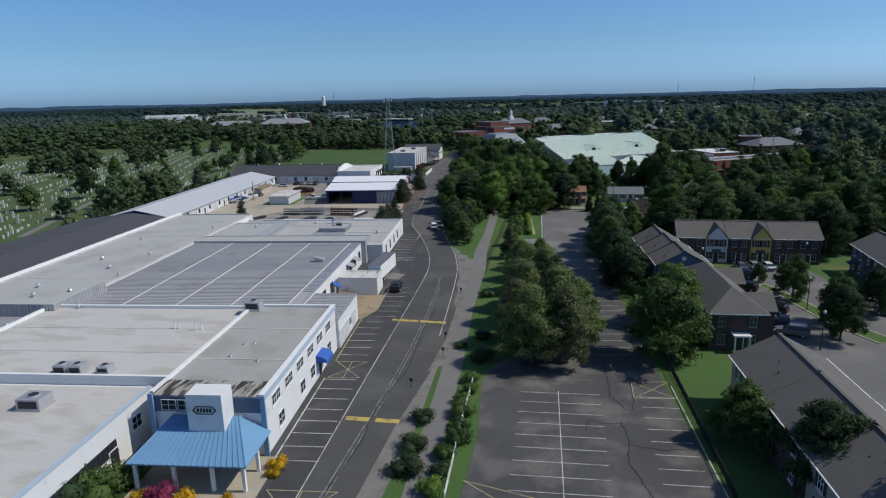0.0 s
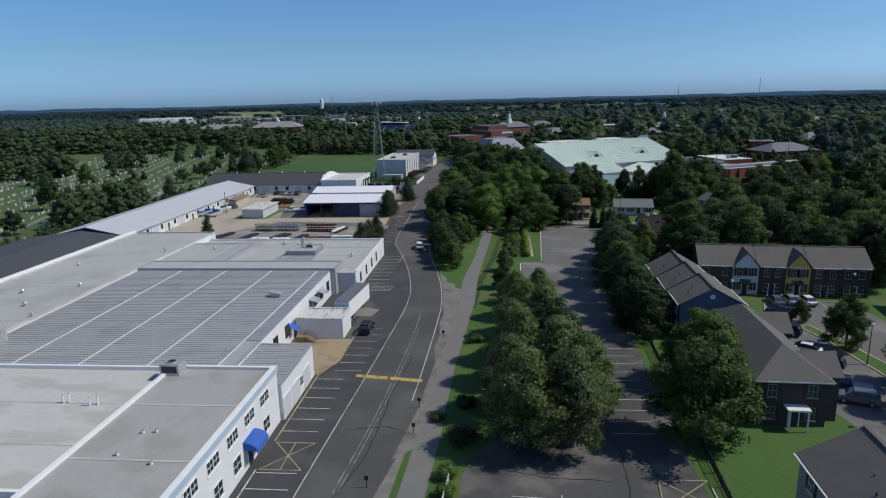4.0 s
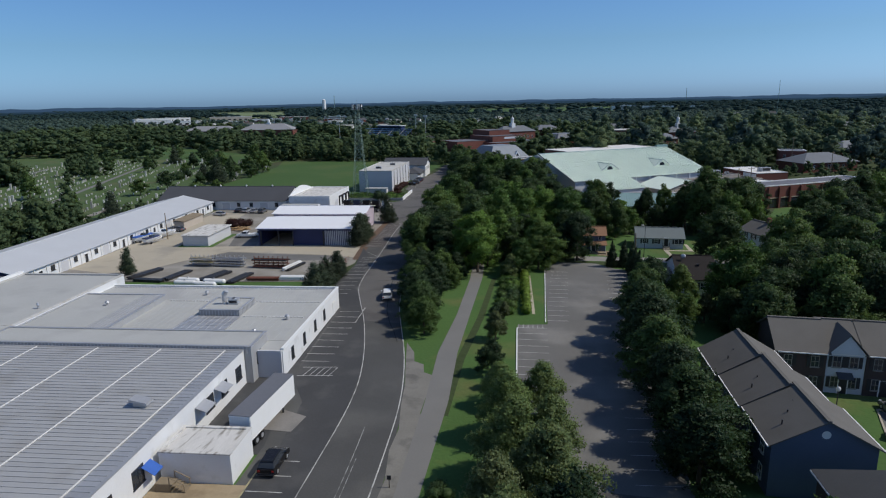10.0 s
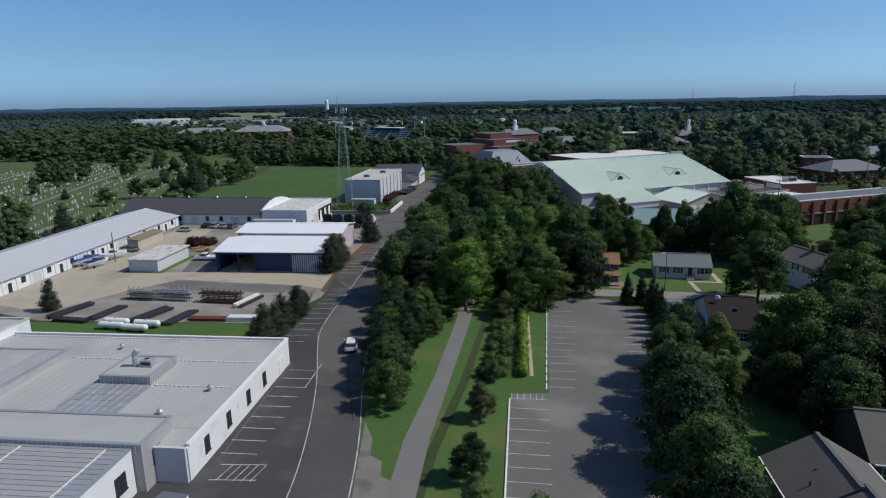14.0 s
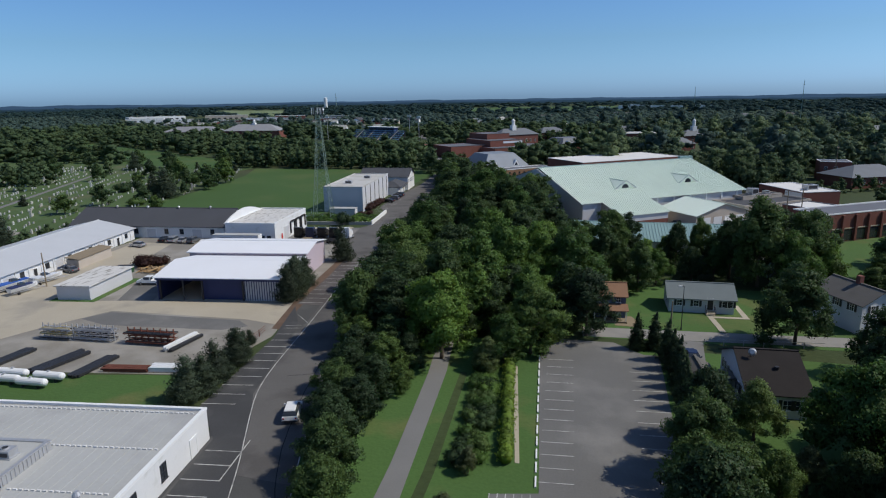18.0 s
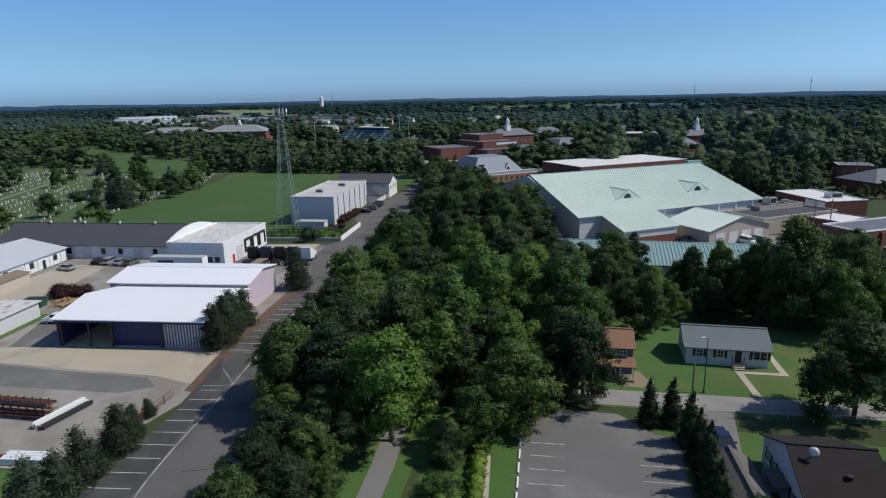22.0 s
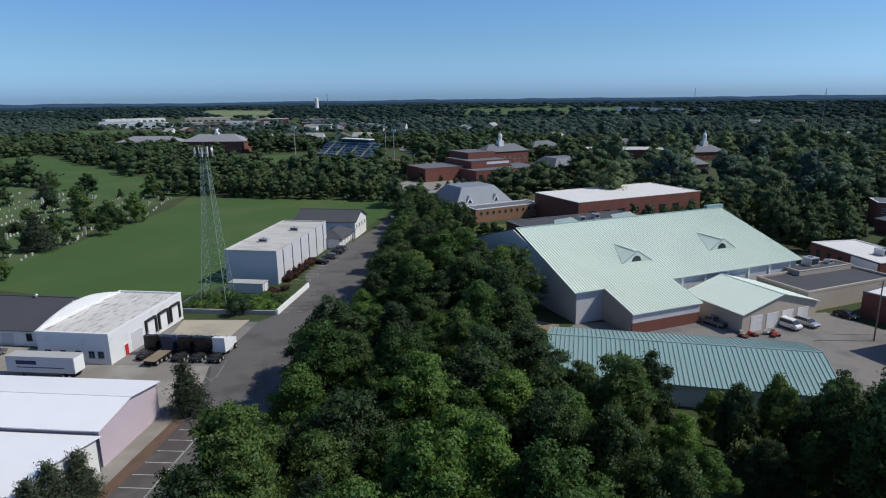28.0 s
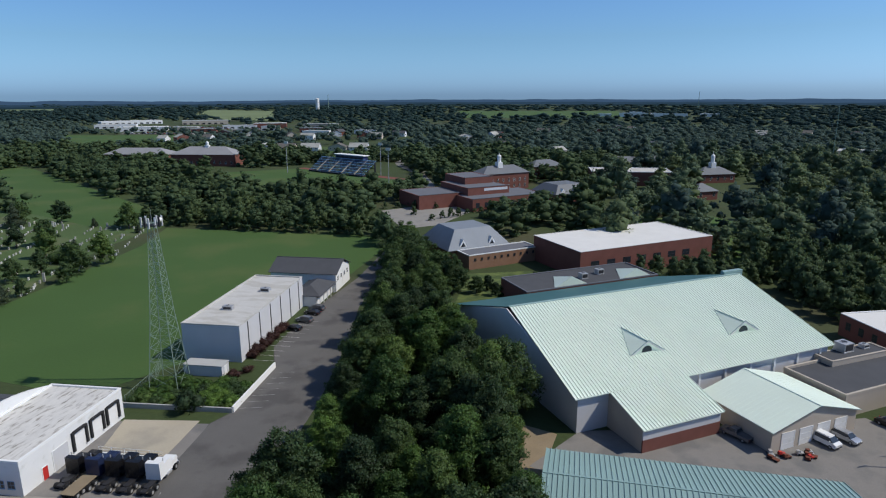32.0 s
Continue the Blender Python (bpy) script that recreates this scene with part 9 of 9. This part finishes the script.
# shopping streets beyond the college
for x, y, rz, w, d, h, wm, rm in ((-978, 1323, 50, 120, 36, 7, WHITE_WALL, ROOF_BRIGHT), (-880, 1190, 32, 70, 34, 7, WHITE_WALL, ROOF_WHITE), (-770, 1110, 30, 80, 40, 7, WHITE_WALL, ROOF_BRIGHT), (-700, 1160, 25, 44, 22, 6, BEIGE, ROOF_WHITE),
                                  (-815, 1360, 32, 90, 36, 8, BEIGE, ROOF_TAN), (-640, 1225, 25, 60, 24, 6, WHITE_WALL, PALE_METAL), (-592, 1250, 24, 58, 34, 9, BRICK, ROOF_BRIGHT), (-545, 1190, 20, 30, 24, 7, WHITE_WALL, ROOF_WHITE),
                                  (-500, 1262, 18, 62, 26, 8, TAN_SIDING, ROOF_WHITE), (-420, 1085, 15, 40, 22, 6, WHITE_WALL, ROOF_WHITE), (-455, 1150, 20, 36, 20, 7, BRICK, ROOF_DARK), (-350, 1120, 10, 34, 20, 6, WHITE_WALL, ROOF_GREY), (-640, 1130, 22, 40, 18, 5, BRICK, ROOF_DARK), (-565, 1130, 22, 30, 16, 5, BEIGE, ROOF_WHITE)):
    far_shop(x, y, rz, w, d, h, wm, rm, "long low shop building with a flat roof in the far town")
rr = random.Random(77)
for k in range(5):
    far_house(-352 + 26 * k + rr.uniform(-3, 3), 812 + 6 * k, 8, 20, 13, 4.5, BEIGE if k % 2 else PALE_SIDING, SHINGLE if k % 2 else ROOF_TAN, "low house with a brown-grey roof before the far town", "x" if k % 3 else "y")
for k in range(40):
    if k < 14:
        x, y = rr.uniform(-560, -230), rr.uniform(900, 1080)
    elif k < 27:
        x, y = rr.uniform(-180, 120), rr.uniform(770, 1250)
    else:
        x, y = rr.uniform(140, 480), rr.uniform(600, 1200)
    far_house(x, y, rr.uniform(-10, 70), rr.uniform(11, 20), rr.uniform(9, 12), rr.uniform(5, 7.5), rr.choice([WHITE_WALL, PALE_SIDING, BEIGE, BRICK]), rr.choice([SHINGLE, ROOF_DARK, sl, ROOF_TAN]), "gabled house among the far town trees", rr.choice("xy"))
for x, y, rz, w, d, h in ((88, 1962, 4, 70, 24, 10), (170, 1975, 6, 44, 22, 9), (225, 1985, 0, 36, 20, 8), (120, 2030, 10, 30, 20, 11), (300, 1990, 8, 50, 24, 8), (30, 1990, 0, 36, 22, 7)):
    far_shop(x, y, rz, w, d, h, WHITE_WALL, ROOF_BRIGHT, "white building on the edge of the far farmland", False)
far_shop(183, 541, 25, 48, 26, 7, BRICK, sl, "broad brick building with a slate-coloured roof among trees")
far_shop(196, 806, 20, 60, 24, 9, BEIGE, ROOF_WHITE, "pale hall with a white flat roof among trees")
far_shop(250, 800, 10, 24, 16, 10, WHITE_WALL, ROOF_BRIGHT, "white hall among the far trees")
for poly, lab in (([(-720, 1060), (-590, 1085), (-440, 1060), (-430, 1080), (-590, 1115), (-740, 1095)], "grey parking lot of the far shops"), ([(-900, 1230), (-700, 1230), (-560, 1215), (-545, 1250), (-720, 1280), (-900, 1300)], "wide grey parking lot among the far shops")):
    flat("far_lot", poly, 0.06, ASPHALT_OLD, lab, "parking")
lots = {k: Shape() for k in ("white", "black", "silver", "red")}
for k in range(320):
    x, y = (rr.uniform(-900, -560), rr.uniform(1222, 1290)) if k < 190 else (rr.uniform(-720, -440), rr.uniform(1066, 1104))
    c = rr.choice(["white", "black", "black", "silver", "silver", "red"])
    lots[c].box(x - 2.2, y - 0.9, 0.1, x + 2.2, y + 0.9, 0.95).box(x - 1.2, y - 0.8, 0.95, x + 1.1, y + 0.8, 1.5)
for c, q in lots.items():
    solid("far_cars", q, CAR_PAINT[c], c + " cars parked in the lots of the far town", "car", kind="stuff")

# far woods
MEADOW = [(-790, 1022), (-612, 1060), (-480, 896), (-545, 800), (-640, 860)]
GREEN_FAR = [(-460, 2520), (110, 2560), (90, 1860), (-330, 1820)]
YELLOW_FAR = [(-1560, 2620), (-1180, 2460), (-720, 1580), (-1020, 1660)]
LEFT_FAR = [(-2900, 2870), (-2540, 2880), (-1900, 2150), (-2250, 2100)]
PRACTICE = [(-306, 880), (-235, 890), (-200, 750), (-262, 752)]
CLEAR = [[(-300, 640), (-230, 700), (-100, 625), (-110, 560), (-190, 530), (-290, 590)], [(-215, 430), (-340, 480), (-480, 560), (-470, 640), (-370, 575), (-280, 515), (-210, 470)],
         [(-112, 505), (-72, 545), (-40, 505), (-52, 445), (-92, 444)], [(-85, 505), (-58, 490), (-20, 505), (20, 540), (-10, 585), (-20, 620), (-70, 610), (-100, 550)], [(-425, 655), (-285, 655), (-285, 715), (-425, 715)],
         [(-20, 395), (0, 380), (50, 415), (30, 450)], [(-60, 405), (-38, 388), (-8, 415), (-30, 450), (-60, 445)], CEM,
         MEADOW, GREEN_FAR, YELLOW_FAR, LEFT_FAR, PRACTICE, [(-170, 620), (-120, 560), (-85, 560), (-88, 590), (-125, 660), (-160, 735), (-185, 730)], [(-360, 790), (-235, 815), (-235, 850), (-360, 832)], [(0, 1850), (340, 1850), (340, 2060), (0, 2060)], [(-200, 290), (-90, 285), (-60, 445), (-205, 448)], [(0, 610), (60, 610), (60, 650), (0, 650)],
         [(58, 300), (100, 320), (78, 336), (50, 322)], [(56, 262), (80, 275), (104, 318), (88, 332), (54, 304)], [(48, 500), (70, 496), (92, 560), (118, 655), (72, 655), (52, 548)],
         [(80, 326), (125, 318), (152, 400), (122, 428), (96, 426), (84, 385)], [(-1010, 1290), (-770, 1080), (-680, 1080), (-560, 1190), (-480, 1240), (-520, 1310), (-700, 1420), (-960, 1580)], [(-640, 1080), (-440, 1040), (-340, 1090), (-430, 1140), (-600, 1120)]]
flat("arcade_lawn", [(52, 232), (62, 230), (104, 282), (100, 308), (64, 283), (56, 262)], 0.03, GRASS, "green lawn before the brick arcade", "lawn")
flat("campus_lawn", [(20, 440), (60, 420), (90, 470), (60, 520), (20, 500)], 0.03, GRASS, "green campus lawn", "lawn")
STRAW = surf("ripe straw field", (0.15, 0.19, 0.09), 0.95, 0.2, 0.004, 0.05)
flat("far_meadow", MEADOW, 0.05, FIELD, "green meadow before the far town", "field")
flat("straw_fields", YELLOW_FAR, 0.05, STRAW, "pale ripe farm fields far off", "field")
flat("straw_fields", LEFT_FAR, 0.05, STRAW, "pale ripe farm fields near the horizon", "field")
flat("far_fields", GREEN_FAR, 0.05, FIELD, "far green farm field", "field")
flat("practice_field", PRACTICE, 0.05, FIELD, "bright green practice field behind the grandstand", "field")
solid("campus_drive", Shape().strip(smooth([(-96, 548), (-92, 570), (-118, 640), (-128, 665), (-164, 724), (-172, 790)]), 3.5, 0.08), PATHWAY, "pale drive through the campus", "road", kind="structure")
solid("campus_drive", Shape().strip(smooth([(-128, 665), (-96, 690), (-60, 690)]), 2.5, 0.085), PATHWAY, "pale campus walk", "path", kind="structure")
rng = np.random.default_rng(17)


def tree_arrays(seed, lobes, leaves_, size, rings=3, core=0.84):
    return crown_arrays(lobes, leaves_, size, seed, core=core, rings=rings, spray=1.2)


LINE_TREES = [tree_arrays(100 + q, broad_lobes(100 + q, 5, 12, 14, 0.24), 640, 0.46, 3) for q in range(5)]
WOOD_TREES = [tree_arrays(110 + q, broad_lobes(110 + q, 5.4, 12, 10, 0.26), 330, 0.5, 3) for q in range(6)]
CAMPUS_TREES = [tree_arrays(130 + q, broad_lobes(130 + q, 5.2, 12, 18, 0.21), 760, 0.36, 3) for q in range(6)]
FAR_TREES = [tree_arrays(120 + q, broad_lobes(120 + q, 6, 12, 2, 0.5), 34, 0.85) for q in range(6)]


def woods(name, spots, scale_lo, scale_hi, label, base=WOOD_TREES, tall=1.0, material=LEAF_FAR):
    vs, ns, fs, k = [], [], [], 0
    for x, y in spots:
        v, nv, f = base[rng.integers(len(base))]
        sc = rng.uniform(scale_lo, scale_hi)
        w = rng.uniform(0, 6.28)
        c, s_ = math.cos(w), math.sin(w)
        vs.append(np.stack([x + sc * (c * v[:, 0] - s_ * v[:, 1]), y + sc * (s_ * v[:, 0] + c * v[:, 1]), (v[:, 2] * rng.uniform(0.8, 1.2) - 1.0) * sc * tall], 1))
        ns.append(np.stack([c * nv[:, 0] - s_ * nv[:, 1], s_ * nv[:, 0] + c * nv[:, 1], nv[:, 2]], 1))
        fs += [tuple(i + k for i in g_) for g_ in f]
        k += len(v)
    return tagged(new(name, leafy(name, np.concatenate(vs), np.concatenate(ns), fs, material)), label, "woods", kind="stuff")


for i, (poly, gap, lo, hi, lab) in enumerate(TREE_LINES):
    woods("tree_line", scatter(poly, gap, 42 + i), lo, hi, lab, LINE_TREES)


woods("tree_line", FAR_CEM, 0.5, 0.95, "dark green trees far off among the headstones", LINE_TREES)
woods("tree_line", LOT_TREES, 0.28, 0.42, "small round trees by the campus parking lot", LINE_TREES)
woods("tree_line", [(97, 376), (104, 380), (111, 383), (118, 386), (125, 389), (100, 345), (108, 352), (118, 356), (112, 338), (96, 338), (124, 366), (132, 376), (90, 362), (88, 372), (128, 404), (104, 330)], 0.4, 0.7, "small round trees on the lawn of the slate-roofed hall", LINE_TREES)
woods("tree_line", HALL_TREES, 0.5, 0.75, "round green trees in front of the brick hall", LINE_TREES)


TOWN = [[(-1080, 1080), (-330, 1000), (-330, 1330), (-760, 1560), (-1080, 1560)], [(-480, 860), (-190, 820), (-190, 1160), (-480, 1060)]]


def spots_in(x0, x1, y0, y1, gap, keep):
    out = []
    for i in range(int((x1 - x0) / gap)):
        for j in range(int((y1 - y0) / gap)):
            x, y = x0 + gap * (i + rng.uniform(0.1, 0.9)), y0 + gap * (j + rng.uniform(0.1, 0.9))
            if not -1.2 * y - 80 < x < 0.52 * y + 90 or rng.random() > keep or any(inside(p, x, y) for p in CLEAR):
                continue
            if any(inside(p, x, y) for p in TOWN) and rng.random() < 0.55:
                continue
            if y > 800 and noise.noise(Vector((x * 0.006, y * 0.006, 3.0))) < -0.46:
                continue
            out.append((x, y))
    return out


woods("woods", spots_in(-620, 10, 455, 800, 13.4, 0.94), 1.0, 2.0, "dense green town trees beyond the campus", tall=0.72)
def mixed_woods(spots, lo, hi, label, base, tall):
    """Oaks, lindens and haze-blue trees, mixed tree by tree, each kind one mass of leaves."""
    pick = rng.integers(0, 10, len(spots))
    for what, first, last, m, high in (("oaks", 0, 5, LEAF_OAK, 1.0), ("lindens", 5, 8, LEAF_LINDEN, 0.95), ("blue-green trees", 8, 10, LEAF_HAZE, 1.15)):
        woods("woods", [p for p, k in zip(spots, pick) if first <= k < last], lo, hi, label + what, base, tall * high, m)


mixed_woods(spots_in(10, 420, 425, 800, 15.5, 0.86), 1.0, 2.05, "broad old campus trees, ", CAMPUS_TREES, 0.86)
mixed_woods([p for p in spots_in(75, 420, 225, 430, 13.5, 0.86) if p[0] > 100], 0.85, 1.6, "dense trees beside the campus, ", CAMPUS_TREES, 0.95)
woods("woods", [p for p in spots_in(-600, -385, 180, 455, 12, 0.8)], 0.75, 1.15, "dense green trees behind the cemetery")
# from here outwards the leaf colour itself carries the blue haze
woods("far_woods", spots_in(-1600, 800, 800, 1350, 15, 0.9), 1.05, 1.8, "dense green far woodland", FAR_TREES, 0.62, LEAF_HAZE)
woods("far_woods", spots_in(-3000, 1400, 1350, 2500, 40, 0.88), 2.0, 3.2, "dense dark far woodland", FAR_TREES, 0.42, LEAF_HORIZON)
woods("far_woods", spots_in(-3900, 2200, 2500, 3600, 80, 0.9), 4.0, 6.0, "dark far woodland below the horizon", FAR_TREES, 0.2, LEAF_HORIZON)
# hills at the horizon: distance haze painted as self-lit blue bands
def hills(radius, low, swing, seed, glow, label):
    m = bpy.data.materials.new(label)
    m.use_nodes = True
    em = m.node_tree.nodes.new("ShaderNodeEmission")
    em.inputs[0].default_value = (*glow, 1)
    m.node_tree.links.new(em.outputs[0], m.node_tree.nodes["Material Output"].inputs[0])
    q, n = Shape(), 240
    pts = []
    for i in range(n + 1):
        w = radians(20 + 140 * i / n)
        h = low + swing * (noise.noise(Vector((i * 0.06, seed, 0))) + 0.5 * noise.noise(Vector((i * 0.31, seed, 5))) + 0.22 * noise.noise(Vector((i * 1.3, seed, 9))))
        pts += [(radius * math.cos(w), radius * math.sin(w), -5), (radius * math.cos(w), radius * math.sin(w), max(3, h))]
    q.add(pts, [(2 * i, 2 * i + 1, 2 * i + 3, 2 * i + 2) for i in range(n)])
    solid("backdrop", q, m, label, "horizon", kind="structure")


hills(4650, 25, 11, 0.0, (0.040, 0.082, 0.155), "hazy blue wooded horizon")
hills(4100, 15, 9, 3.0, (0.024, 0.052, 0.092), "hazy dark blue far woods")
hills(3650, 9, 7, 7.0, (0.017, 0.038, 0.058), "hazy dark blue-green far woods")
flat("river", [(1500, 3000), (3300, 2950), (3400, 3300), (1400, 3200)], 0.5, surf("river water", (0.2, 0.26, 0.32), 0.15, 0.05, 0.01, 0.2, spec=0.6), "pale river far off", "water")
